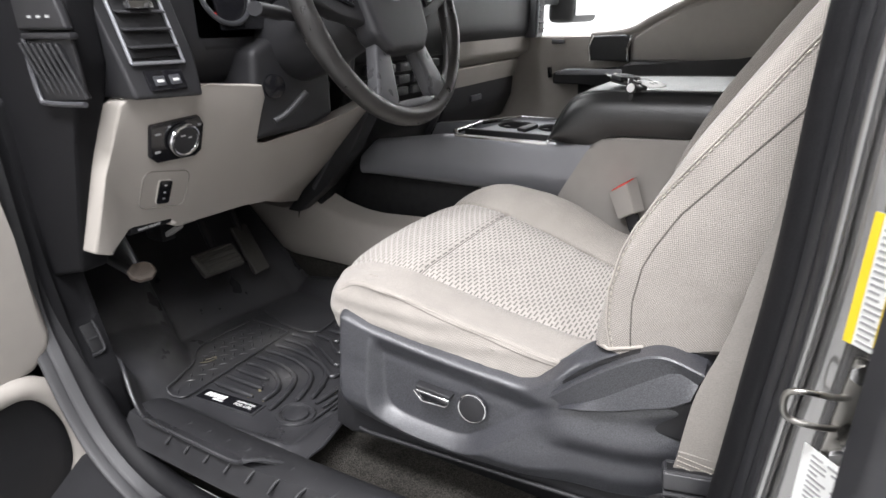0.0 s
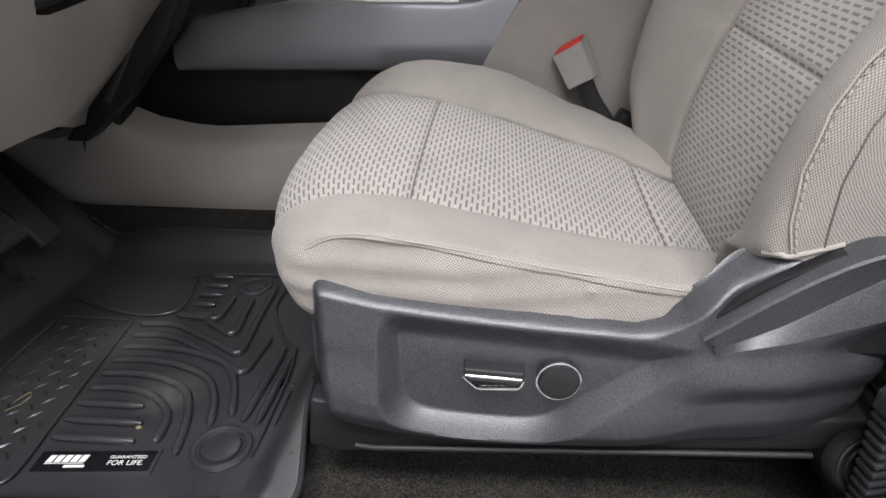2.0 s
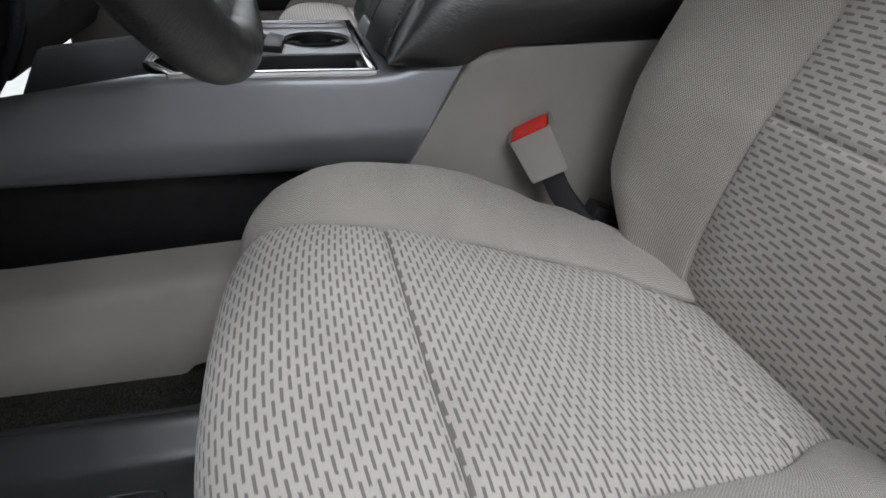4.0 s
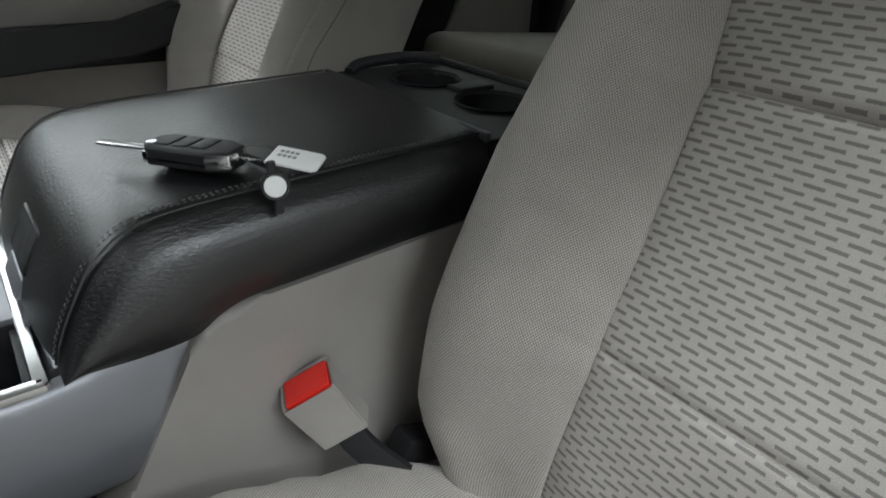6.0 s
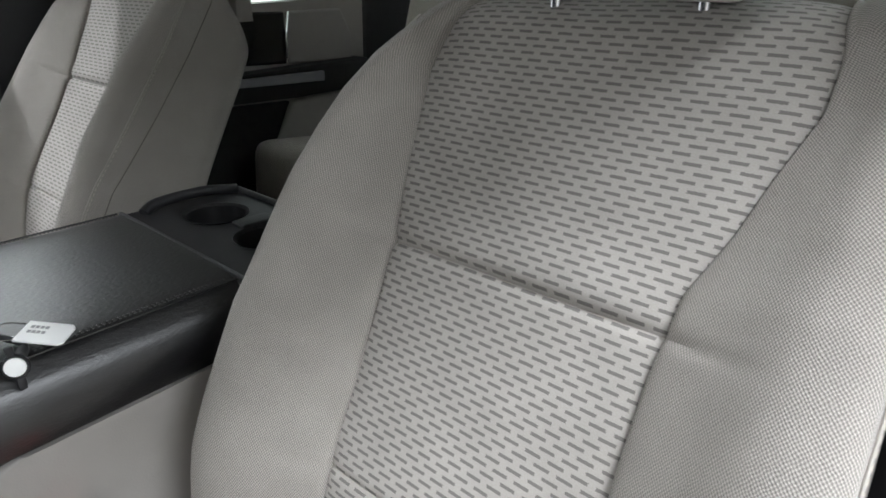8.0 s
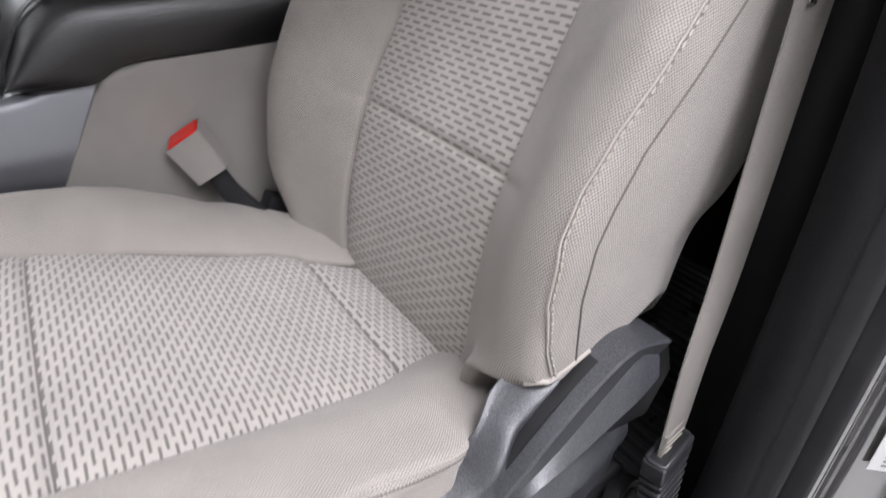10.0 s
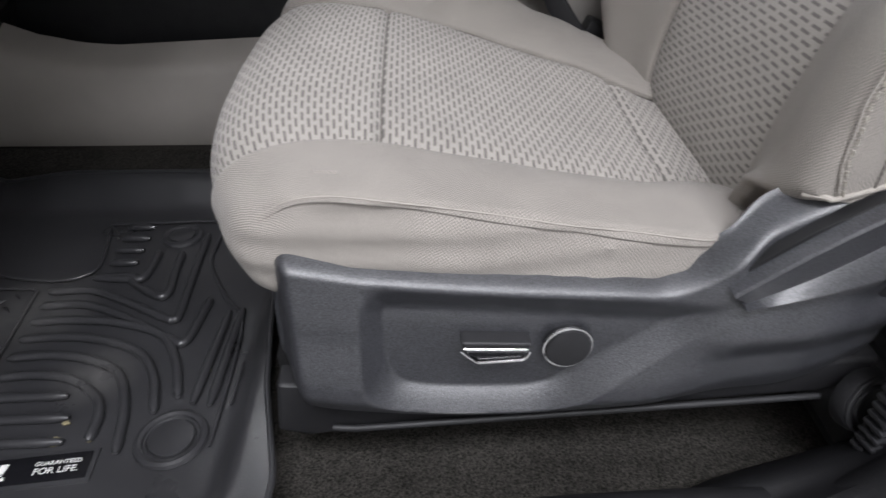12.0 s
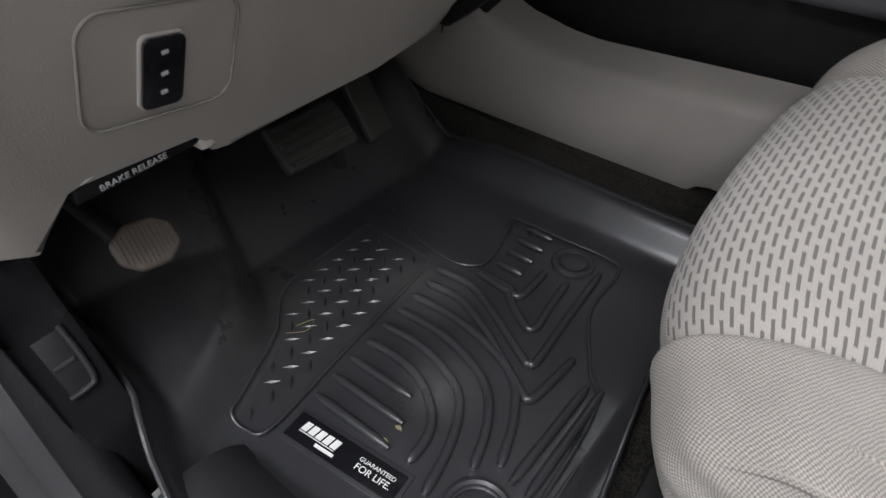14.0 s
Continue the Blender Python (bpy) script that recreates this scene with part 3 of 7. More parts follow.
def build_back(parent, mid, hand=1):
    line = evenly(crom(BACK_LINE, 500), 200)
    x, z = line[:, 0], line[:, 1]
    n = len(line)
    top_i = int(np.argmax(z))
    over = np.arange(n) > top_i
    zz = np.where(over, 0.81 + (0.81 - z), z)
    half = np.interp(zz, [0.13, 0.2, 0.26, 0.5, 0.66, 0.74, 0.80, 0.86], [0.215, 0.232, 0.25, 0.25, 0.243, 0.228, 0.19, 0.16])
    pinched = {-hand: np.interp(zz, [0.13, 0.24, 0.268, 0.282, 0.298, 0.5, 0.66, 0.74, 0.80, 0.86], [0.15, 0.175, 0.19, 0.232, 0.25, 0.25, 0.243, 0.228, 0.19, 0.16]),
               hand: np.interp(zz, [0.13, 0.2, 0.25, 0.30, 0.5, 0.66, 0.74, 0.80, 0.86], [0.16, 0.19, 0.225, 0.25, 0.25, 0.243, 0.228, 0.19, 0.16])}
    borders = {hand: np.interp(zz, [0.13, 0.22, 0.31, 0.385, 0.47, 0.53, 0.593, 0.66, 0.725, 0.78, 0.85], [0.50, 0.51, 0.49, 0.475, 0.50, 0.53, 0.565, 0.645, 0.735, 0.83, 0.9]),
               -hand: np.interp(zz, [0.13, 0.25, 0.31, 0.39, 0.45, 0.50, 0.56, 0.62, 0.70, 0.78, 0.85], [0.52, 0.54, 0.525, 0.525, 0.505, 0.49, 0.487, 0.51, 0.65, 0.82, 0.9])}
    lift = np.interp(zz, [0.13, 0.2, 0.28, 0.38, 0.5, 0.62, 0.7, 0.76, 0.80, 0.85], [0.01, 0.03, 0.055, 0.072, 0.078, 0.068, 0.05, 0.025, 0.005, 0.0])
    dip = 0.005 * np.exp(-((zz - 0.592) / 0.0045) ** 2) + 0.003 * np.exp(-((zz - 0.402) / 0.003) ** 2)
    swell = 0.006 * np.exp(-((zz - 0.607) / 0.02) ** 2) * (zz > 0.592)
    t = np.linspace(-1, 1, 49)
    fr = np.where(t[None, :] < 0, borders[-1][:, None], borders[1][:, None]) * t
    he = 0.006 * (1 - t ** 8)[None, :] - 0.006 - dip[:, None] + (swell[:, None] * (1 - t ** 4)[None, :]) + 0.010 * np.abs(t)[None, :] ** 3 * (lift[:, None] / 0.11)
    edge = he[:, -1]
    pts, uv = pad_points(line, half, fr, he, mid, None, lambda p, f: 0.0015 * noise.noise((p[0] * 14, p[1] * 14, p[2] * 14)))
    part("back_centre", grid(pts, uv, "back_centre", flip=True), CLOTH_DASH, parent, "pale cloth woven with dark dashes")
    across = evenly(pts[int(np.argmin(np.abs(zz - 0.402)))], 81)
    thread = bmesh.new()
    for i in range(4, 76, 2):
        a, c = Vector(across[i]), Vector(across[i + 1])
        add_bar(thread, a + Vector((-0.0012, 0, 0.0005)), c + Vector((-0.0012, 0, 0.0005)), 0.75, 0.0011)
    tagged(part("stitching", thread, THREAD, parent, "pale thread stitching across the backrest"), kind="stuff")
    for side in (-1, 1):
        pf, ph = [], []
        for i in range(n):
            b, L = borders[side][i], lift[i] * (0.74 if side * hand < 0 else 1.0)
            shrink = 1 - 0.75 * ease(0.70, 0.81, zz[i])
            low = crom([(b, edge[i]), (b + 0.012, edge[i] + 0.006 + 0.05 * L), (b + 0.35 * (0.93 - b), edge[i] * 0.5 + 0.5 * L), (b + 0.72 * (0.93 - b), 0.93 * L), (0.93, L), (0.985, 0.86 * L),
                        (1.0, 0.62 * L), (1.005, 0.52 * L - 0.002), (1.01, 0.3 * L - 0.012 * shrink), (1.0, -0.06 * shrink), (0.97, -0.1 * shrink), (0.9, -0.12 * shrink), (0.4, -0.125 * shrink), (0.0, -0.125 * shrink)], 64)
            pf.append(low[:, 0] * side)
            ph.append(low[:, 1])
        p2, uv2 = pad_points(line, half, np.array(pf), np.array(ph), mid, None, lambda p, f: 0.0022 * noise.noise((p[0] * 15, p[1] * 15, p[2] * 10)), pinched[side])
        low = ease(0.86, 1.0, np.abs(np.array(pf)))
        rise = 0.5 * np.maximum(0, p2[..., 0] - 0.40) * ease(0.42, 0.30, p2[..., 2])
        p2[..., 2] += low * rise
        bol = part("back_bolster", grid(p2, uv2, "back_bolster", flip=side > 0), CLOTH, parent, "plain woven cloth side bolster")
        # stitched seam along the outer edge, and a plain dark one behind it
        def seam_line(zs, xs, first=40, last=170):
            out = []
            for i in range(first, last):
                g = p2[i, 22:58, 0] - np.interp(p2[i, 22:58, 2], zs, xs)
                j = int(np.argmax(g > 0))
                if j > 0:
                    f = g[j - 1] / (g[j - 1] - g[j])
                    out.append(p2[i, 22 + j - 1] * (1 - f) + p2[i, 22 + j] * f + np.array([0, side * 0.0004, 0]))
            return np.array(out)

        line_a = seam_line([0.25, 0.297, 0.33, 0.37, 0.415, 0.445, 0.482, 0.558, 0.62, 0.80], [0.405, 0.393, 0.384, 0.382, 0.390, 0.402, 0.424, 0.480, 0.524, 0.65])
        line_b = seam_line([0.25, 0.298, 0.328, 0.365, 0.406, 0.43, 0.467, 0.516, 0.573, 0.80], [0.415, 0.410, 0.407, 0.405, 0.411, 0.421, 0.441, 0.481, 0.528, 0.70])
        st = evenly(line_a, 150)
        part("seam", tube(line_b, 0.0008, 6), SEAM, bol, "dark seam")
        part("piping", tube(line_a + np.array([-0.004, 0, 0]), 0.0009, 6), CLOTH_EDGE, bol)
        hem = np.array([p2[int(np.argmax(p2[:, j, 2] > 0.300 + 0.27 * max(0.0, p2[60, j, 0] - 0.40))), j] for j in range(24, 42)])
        part("piping", tube(crom(hem[::4], 40), 0.0022, 8), CLOTH_EDGE, bol, "pale hem along the lower edge")
        stitch = bmesh.new()
        for i in range(0, 148, 2):
            a, c = Vector(st[i]), Vector(st[i + 1])
            lift_by = Vector((-0.0006, side * 0.0008, 0))
            add_bar(stitch, a + lift_by, c + lift_by, 1.15, 0.0013)
        tagged(part("stitching", stitch, THREAD, bol, "pale thread stitching"), kind="stuff")


def build_headrest(parent, mid):
    bm = bmesh.new()
    bmesh.ops.create_cube(bm, size=1.0)
    bmesh.ops.scale(bm, vec=(0.095, 0.275, 0.2), verts=bm.verts)
    bmesh.ops.bevel(bm, geom=bm.edges[:], offset=0.036, segments=6, profile=0.6, affect="EDGES")
    for v in bm.verts:
        v.co.x += 0.02 * (v.co.z / 0.1) * 0.5 + 0.25 * v.co.y ** 2
    bm.transform(pose(0.66, mid, 0.912, 0, 18, 0))
    me = bm_mesh("headrest", bm)
    lay = me.uv_layers.new(name="metres")
    for lp in me.loops:
        c = me.vertices[lp.vertex_index].co
        lay.data[lp.index].uv = (c.y, c.z - 0.3 * c.x)
    head = part("headrest", me, CLOTH, parent, "plain cloth head restraint")
    for dy in (-0.065, 0.065):
        part("post", tube([(0.675, mid + dy, 0.77), (0.668, mid + dy, 0.85)], 0.006, 12), CHROME, head)
        part("sleeve", box((0.678, mid + dy, 0.812), (0.03, 0.045, 0.012), 0.004), LIGHTGREY, head, "pale grey guide sleeve")


# charcoal side cover
COVER_TOP = crom([(-0.004, 0.262), (0.012, 0.27), (0.07, 0.258), (0.144, 0.248), (0.21, 0.243), (0.255, 0.241), (0.288, 0.240), (0.312, 0.250), (0.332, 0.267), (0.352, 0.285), (0.385, 0.306), (0.42, 0.321), (0.459, 0.332), (0.486, 0.322), (0.505, 0.302), (0.515, 0.28)], 160)
COVER_LOW = crom([(-0.004, 0.135), (0.01, 0.112), (0.056, 0.098), (0.15, 0.088), (0.25, 0.092), (0.35, 0.103), (0.455, 0.117), (0.49, 0.14), (0.515, 0.20)], 160)
RECESS = [(0.080, 0.36), (0.062, 0.16), (0.064, 0.132), (0.074, 0.117), (0.097, 0.109), (0.222, 0.106), (0.336, 0.206), (0.50, 0.35)]


def inside_by(poly, x, z):
    """How far a place lies inside a convex outline with rounded corners."""
    near, m = [], len(poly)
    for i in range(m):
        (ax, az), (bx, bz) = poly[i], poly[(i + 1) % m]
        ln = math.hypot(bx - ax, bz - az)
        near.append(((z - az) * (bx - ax) - (x - ax) * (bz - az)) / ln)
    return min(near) - 0.007 * math.log(sum(math.exp((min(near) - d) / 0.007) for d in near))


def build_cover(parent):
    nx, nz = 210, 100
    xs = np.linspace(-0.004, 0.515, nx)
    pts = np.zeros((nx, nz, 3))
    for i, x in enumerate(xs):
        lo, hi = np.interp(x, COVER_LOW[:, 0], COVER_LOW[:, 1]), np.interp(x, COVER_TOP[:, 0], COVER_TOP[:, 1])
        for j, t in enumerate(np.linspace(0, 1, nz)):
            z = lo + (hi - lo) * t
            bulge = 0.007 * ease(0.62, 0.25, t) * ease(0.37, 0.29, x)
            y = -0.028 - bulge + 0.006 * ease(0.6, 1.0, t) + 0.01 * ease(0.2, 0.0, t)
            rim_top, rim_low = (hi - z), (z - lo)
            y += 0.030 * ease(0.016, 0.0, rim_top) ** 1.5 + 0.02 * ease(0.010, 0, rim_low) ** 1.5
            y += 0.035 * ease(0.02, -0.004, x) ** 1.6 + 0.045 * ease(0.47, 0.515, x) ** 1.6 + 0.016 * ease(0.40, 0.50, x) * ease(0.262 + 0.45 * (x - 0.44), 0.215 + 0.45 * (x - 0.44), z)
            y += (0.0155 + bulge) * float(np.clip((inside_by(RECESS, x, z) + 0.006) / 0.0175, 0, 1)) * ease(-0.010, 0.028, 0.238 - 0.09 * (x - 0.067) - z)
            # the fold that runs to the back of the seat
            y += 0.012 * ease(0.0, 0.03, z - (0.205 + (x - 0.336) * 0.33)) * ease(0.33, 0.36, x)
            y -= 0.008 * ease(0.30, 0.37, x) * ease(0.03, 0.0, abs(z - (0.19 + (x - 0.336) * 0.1)))
            pts[i, j] = (x, y, z)
    return part("side_cover", grid(pts, None, "side_cover", flip=False, thick=0.004, sharp=50), CHARCOAL, parent, "charcoal grained plastic side cover")


def build_driver_seat():
    seat = thing("driver_seat", "beige cloth bucket seat with charcoal plastic side cover", "car seat")
    mid = 0.243
    build_cushion(seat, mid)
    build_back(seat, mid)
    build_headrest(seat, mid)
    cover = build_cover(seat)
    # power switch and round lumbar button
    sw = part("power_switch", prism([(0.1375, 0.1865), (0.1925, 0.1835), (0.1915, 0.1775), (0.139, 0.1800)], "y", -0.0255, -0.008, 0.0026, 3), BLACK, cover, "black seat switch")
    part("switch_band", prism([(0.1385, 0.1805), (0.1913, 0.1782), (0.1895, 0.1738), (0.1435, 0.1758)], "y", -0.0262, -0.010, 0.0016, 3), CHROME, sw, "chrome switch band")
    part("switch_lip", prism([(0.139, 0.179), (0.190, 0.177), (0.187, 0.168), (0.150, 0.1655)], "y", -0.0262, -0.008, 0.002), GLOSS, sw)
    part("switch_trim", tube([(0.1375, -0.0265, 0.1790), (0.1425, -0.0268, 0.1735), (0.1495, -0.0275, 0.1672), (0.153, -0.0276, 0.1662), (0.186, -0.0276, 0.1682), (0.1895, -0.0268, 0.1715), (0.1915, -0.0265, 0.1770)], 0.0013, 8), CHROME, sw, "chrome switch edge")
    kn = part("lumbar_button", disc((0.222, -0.008, 0.1720), (0.05, -1, 0.12), 0.0180, 0.016, 0.003), BLACK, cover, "round charcoal lumbar button")
    part("button_ring", ring_mesh((0.222, -0.0205, 0.1735), (0.05, -1, 0.12), 0.0190, 0.0017), CHROME, kn, "chrome ring")
    # recliner lever
    ridge = [((0.330, 0.238), (0.344, 0.2255), (0.349, 0.209)), ((0.381, 0.284), (0.388, 0.2515), (0.399, 0.223)), ((0.421, 0.313), (0.431, 0.286), (0.443, 0.241)), ((0.449, 0.323), (0.460, 0.305), (0.468, 0.252)), ((0.487, 0.314), (0.482, 0.298), (0.486, 0.266))]
    rows = []
    for (ux, uz), (cx, cz), (bx, bz) in ridge:
        bx, bz = bx - 0.008, bz + 0.016
        rows.append([(bx, -0.002, bz - 0.001), (bx, -0.0345, bz - 0.001), (bx - 0.0005, -0.0365, bz + 0.001), (cx + 0.10 * (bx - cx), -0.0300, cz + 0.10 * (bz - cz)), (cx, -0.0285, cz), (cx + 0.1 * (ux - cx), -0.0288, cz + 0.1 * (uz - cz)), (ux, -0.0335, uz - 0.002), (ux - 0.001, -0.032, uz), (ux - 0.002, -0.002, uz + 0.001)])
    rows = np.array(rows, float)
    lofted = np.stack([crom(rows[:, k], 40) for k in range(rows.shape[1])], 1)
    caps = [np.repeat(lofted[i].mean(0)[None], lofted.shape[1], 0) * [1, 0.3, 1] for i in (0, -1)]
    lofted = np.concatenate([caps[0][None], lofted, caps[1][None]])
    part("recliner_lever", grid(lofted, None, "recliner_lever", flip=False, sharp=28), CHARCOAL, seat, "charcoal recliner lever")
    upper = [r[0] for r in ridge]
    # solid dark strip that stands in for the shadow over the lever
    part("lever_gap", prism([(x - 0.003 + 0.001 * k, z + 0.005 - 0.0015 * k) for k, (x, z) in enumerate(upper[:3])] + [(x + 0.004, z - 0.006) for x, z in upper[2::-1]], "y", -0.0205, 0.0, 0.001), DARK, seat, "dark strip for the shaded gap above the lever")
    part("hinge_cover", prism([(0.40, 0.225), (0.50, 0.215), (0.52, 0.26), (0.505, 0.30), (0.45, 0.29)], "y", -0.022, 0.02, 0.006, 3), BLACK, seat, "black hinge cover")
    part("rail_cover", prism([(-0.012, 0.125), (-0.02, 0.06), (0.01, 0.05), (0.05, 0.066), (0.22, 0.078), (0.46, 0.094), (0.5, 0.11), (0.5, 0.14), (0.2, 0.11), (0.05, 0.115)], "y", -0.012, 0.02, 0.005, 3), BLACK, seat, "black plastic rail cover")
    part("rail_lip", tube([(0.03, -0.016, 0.069), (0.05, -0.017, 0.068), (0.22, -0.017, 0.080), (0.46, -0.017, 0.096)], 0.0032, 10), BLACK, seat)
    part("rail_end_cap", disc((0.492, -0.018, 0.098), (0.25, -1, 0.35), 0.030, 0.016, 0.004, 32), BLACK, seat, "round black cap on the rail end")
    for r, out in ((0.0262, 0.0165), (0.0175, 0.0160)):
        part("cap_ring", ring_mesh(tuple(Vector((0.492, -0.018, 0.098)) + Vector((0.25, -1, 0.35)).normalized() * out), (0.25, -1, 0.35), r, 0.0024), BLACK, seat)
    part("seat_frame", box((0.22, mid, 0.13), (0.44, 0.44, 0.08), 0.02, 3), DARK, seat, "dark seat frame under the cushion")
    for y in (0.09, 0.40):
        part("floor_rail", box((0.22, y, 0.03), (0.5, 0.04, 0.11), 0.005), DARK, seat)
    part("front_valance", prism([(0.005, 0.20), (-0.015, 0.13), (-0.01, 0.05), (0.03, 0.05), (0.05, 0.2)], "y", 0.01, 0.47, 0.006), DARK, seat)
    return seat


def build_passenger_seat():
    seat = thing("passenger_seat", "beige cloth bucket seat beside the console", "car seat", at=(0.055, 0.0, 0.06))
    mid = 1.175
    build_cushion(seat, mid)
    build_back(seat, mid, -1)
    build_headrest(seat, mid)
    part("side_cover", prism([(-0.0, 0.26), (0.02, 0.1), (0.45, 0.11), (0.5, 0.2), (0.47, 0.32), (0.29, 0.25)], "y", mid + 0.24, mid + 0.268, 0.008, 3), CHARCOAL, seat, "charcoal plastic side cover")
    part("seat_frame", box((0.22, mid, 0.11), (0.42, 0.40, 0.16), 0.02, 3), DARK, seat)
    for y in (-0.2, 0.2):
        part("floor_rail", box((0.22, mid + y, 0.03), (0.5, 0.04, 0.16), 0.005), DARK, seat)
    return seat


build_driver_seat()
build_passenger_seat()


def build_buckle():
    b = thing("seat_belt_buckle", "grey plastic seat belt buckle with red button", "belt buckle")
    tl, tr, bl, br = (np.array(p) for p in ((0.240, 0.520, 0.340), (0.273, 0.504, 0.361), (0.266, 0.503, 0.281), (0.297, 0.482, 0.308)))
    w = (tr - tl + br - bl) / 2
    a = (tl - bl + tr - br) / 2
    w, aa = w / np.linalg.norm(w), a / np.linalg.norm(a)
    n = np.cross(w, aa)
    n = n / np.linalg.norm(n)
    if n[1] > 0:
        n = -n
    aa = np.cross(n, w) if np.cross(n, w) @ aa > 0 else -np.cross(n, w)
    mid = (tl + tr + bl + br) / 4 - n * 0.012
    L, W, T = 0.068, 0.051, 0.031
    m = axes_turn(w, aa, n)
    bm = bmesh.new()
    bmesh.ops.create_cube(bm, size=1.0)
    bmesh.ops.scale(bm, vec=(W, L, T), verts=bm.verts)
    for v in bm.verts:
        if v.co.y < 0:
            v.co.x *= 0.9
            v.co.z *= 0.85
        else:
            v.co.y -= 0.36 * (v.co.z + T / 2)
    top = [f for f in bm.faces if f.normal.y > 0.9]
    bmesh.ops.inset_region(bm, faces=top, thickness=0.003)
    bmesh.ops.translate(bm, vec=(0, -0.006, 0), verts=list({v for f in top for v in f.verts}))
    bmesh.ops.bevel(bm, geom=[e for e in bm.edges if e.is_manifold], offset=0.0016, segments=2, affect="EDGES", clamp_overlap=True)
    bm.transform(m)
    bmesh.ops.translate(bm, vec=mid, verts=bm.verts)
    part("housing", bm, GREIGE, b)
    red = bmesh.new()
    bmesh.ops.create_cube(red, size=1.0)
    bmesh.ops.scale(red, vec=(W - 0.008, 0.012, T - 0.007), verts=red.verts)
    for v in red.verts:
        v.co.y += L / 2 - 0.0118 - 0.36 * v.co.z
    bmesh.ops.bevel(red, geom=red.edges[:], offset=0.0012, segments=2, affect="EDGES", clamp_overlap=True)
    red.transform(m)
    bmesh.ops.translate(red, vec=mid, verts=red.verts)
    part("release_button", red, RED, b, "red release button")
    low = mid - aa * L / 2
    part("stalk", ribbon(crom([low + aa * 0.004, low - aa * 0.03, low - aa * 0.075 + np.array([0.01, -0.01, 0])], 12), w, 0.026, 0.008), BLACK, b, "black webbing stalk")
    return b


build_buckle()
solid("buckle_anchor", box((0.385, 0.50, 0.222), (0.09, 0.03, 0.03), 0.006, turn=pose(0, 0, 0, 0, 25, 0)), BLACK, "black plastic seat hinge cover beside the cushion", "hinge cover")

# ---- centre console ----
CY0, CY1 = 0.552, 0.862


def build_console():
    c = thing("centre_console", "grey console with silver trim and chrome tray", "console")
    shell = prism([(0.10, 0.05), (0.10, 0.25), (0.126, 0.292), (0.183, 0.395), (0.195, 0.414), (0.215, 0.424), (0.25, 0.428), (0.46, 0.436), (0.66, 0.45), (0.68, 0.40), (0.68, 0.0), (0.10, 0.0)], "y", CY0 - 0.0095, CY1 + 0.004, 0.012, 4)
    part("shell", shell, GREIGE, c, "grey vinyl console side")
    # silver side: a face with a crease, and a narrow top
    sec = [(0.60, 0.292), (0.560, 0.297), (0.5525, 0.325), (0.555, 0.352), (0.5600, 0.384), (0.5635, 0.3925), (0.5680, 0.3945)]
    xs = np.linspace(-0.375, 0.215, 60)
    pts = np.zeros((60, 24, 3))
    prof = crom(sec, 24)
    for i, x in enumerate(xs):
        for j in range(24):
            y, z = prof[j]
            rise = 0.292 + (z - 0.292) * np.interp(x, [-0.375, -0.33, -0.14, 0.085, 0.12, 0.16, 0.215], [0.35, 0.75, 1.02, 1.0, 1.04, 1.16, 1.2])
            pts[i, j] = (x, y, rise)
    part("silver_panel", grid(pts, None, "silver_panel", flip=True, thick=0.006), SILVER, c, "satin silver side trim")
    part("far_panel", prism([(-0.375, 0.29), (-0.33, 0.37), (-0.14, 0.392), (0.12, 0.392), (0.15, 0.29)], "y", CY1 - 0.02, CY1 + 0.004, 0.006), SILVER, c)
    # tray surround and wells
    X0, X1, Y0, Y1, Z = -0.145, 0.092, 0.565, 0.856, 0.396
    for a, b2, n in (((X0 + 0.03, Y0), (X1, Y0), 0), ((X1, Y0), (X1, Y1), 0), ((X1, Y1), (X0 + 0.06, Y1), 0), ((X0 + 0.06, Y1), (X0, Y1 - 0.11), 0), ((X0, Y1 - 0.11), (X0 + 0.0, Y0 + 0.05), 0), ((X0, Y0 + 0.05), (X0 + 0.03, Y0), 0)):
        d = np.array([b2[0] - a[0], b2[1] - a[1]])
        ln = np.linalg.norm(d)
        part("tray_rim", box(((a[0] + b2[0]) / 2, (a[1] + b2[1]) / 2, Z + 0.003), (ln + 0.008, 0.011, 0.010), 0.003, 3, pose(0, 0, 0, 0, 0, math.degrees(math.atan2(d[1], d[0])))), CHROME, c, "chrome tray rim")
    part("tray_rear_ledge", box((0.112, 0.716, 0.391), (0.046, 0.262, 0.014), 0.004, turn=pose(0, 0, 0, 0, -9, 0)), SILVER, c)
    part("bin_floor", box((-0.03, 0.612, 0.335), (0.23, 0.105, 0.006), 0.001), BLACK, c)
    part("bin_wall", box((-0.03, 0.565, 0.362), (0.235, 0.008, 0.06), 0.002), BLACK, c)
    part("bin_wall", box((0.085, 0.612, 0.362), (0.008, 0.105, 0.06), 0.002), BLACK, c)
    part("bin_step", box((-0.03, 0.578, 0.345), (0.235, 0.016, 0.02), 0.003), BLACK, c)
    div = box((-0.03, 0.668, 0.366), (0.235, 0.010, 0.062), 0.002)
    part("divider", div, BLACK, c)
    # cup plate with two round openings
    bm = bmesh.new()
    outer = [(X0 + 0.02, 0.674), (X1 - 0.005, 0.674), (X1 - 0.005, Y1 - 0.005), (X0 + 0.06, Y1 - 0.005)]
    holes = [((0.042, 0.765), 0.041), ((-0.06, 0.765), 0.041)]
    ov = [bm.verts.new((x, y, 0.394)) for x, y in outer]
    edges = [bm.edges.new((ov[i], ov[(i + 1) % 4])) for i in range(4)]
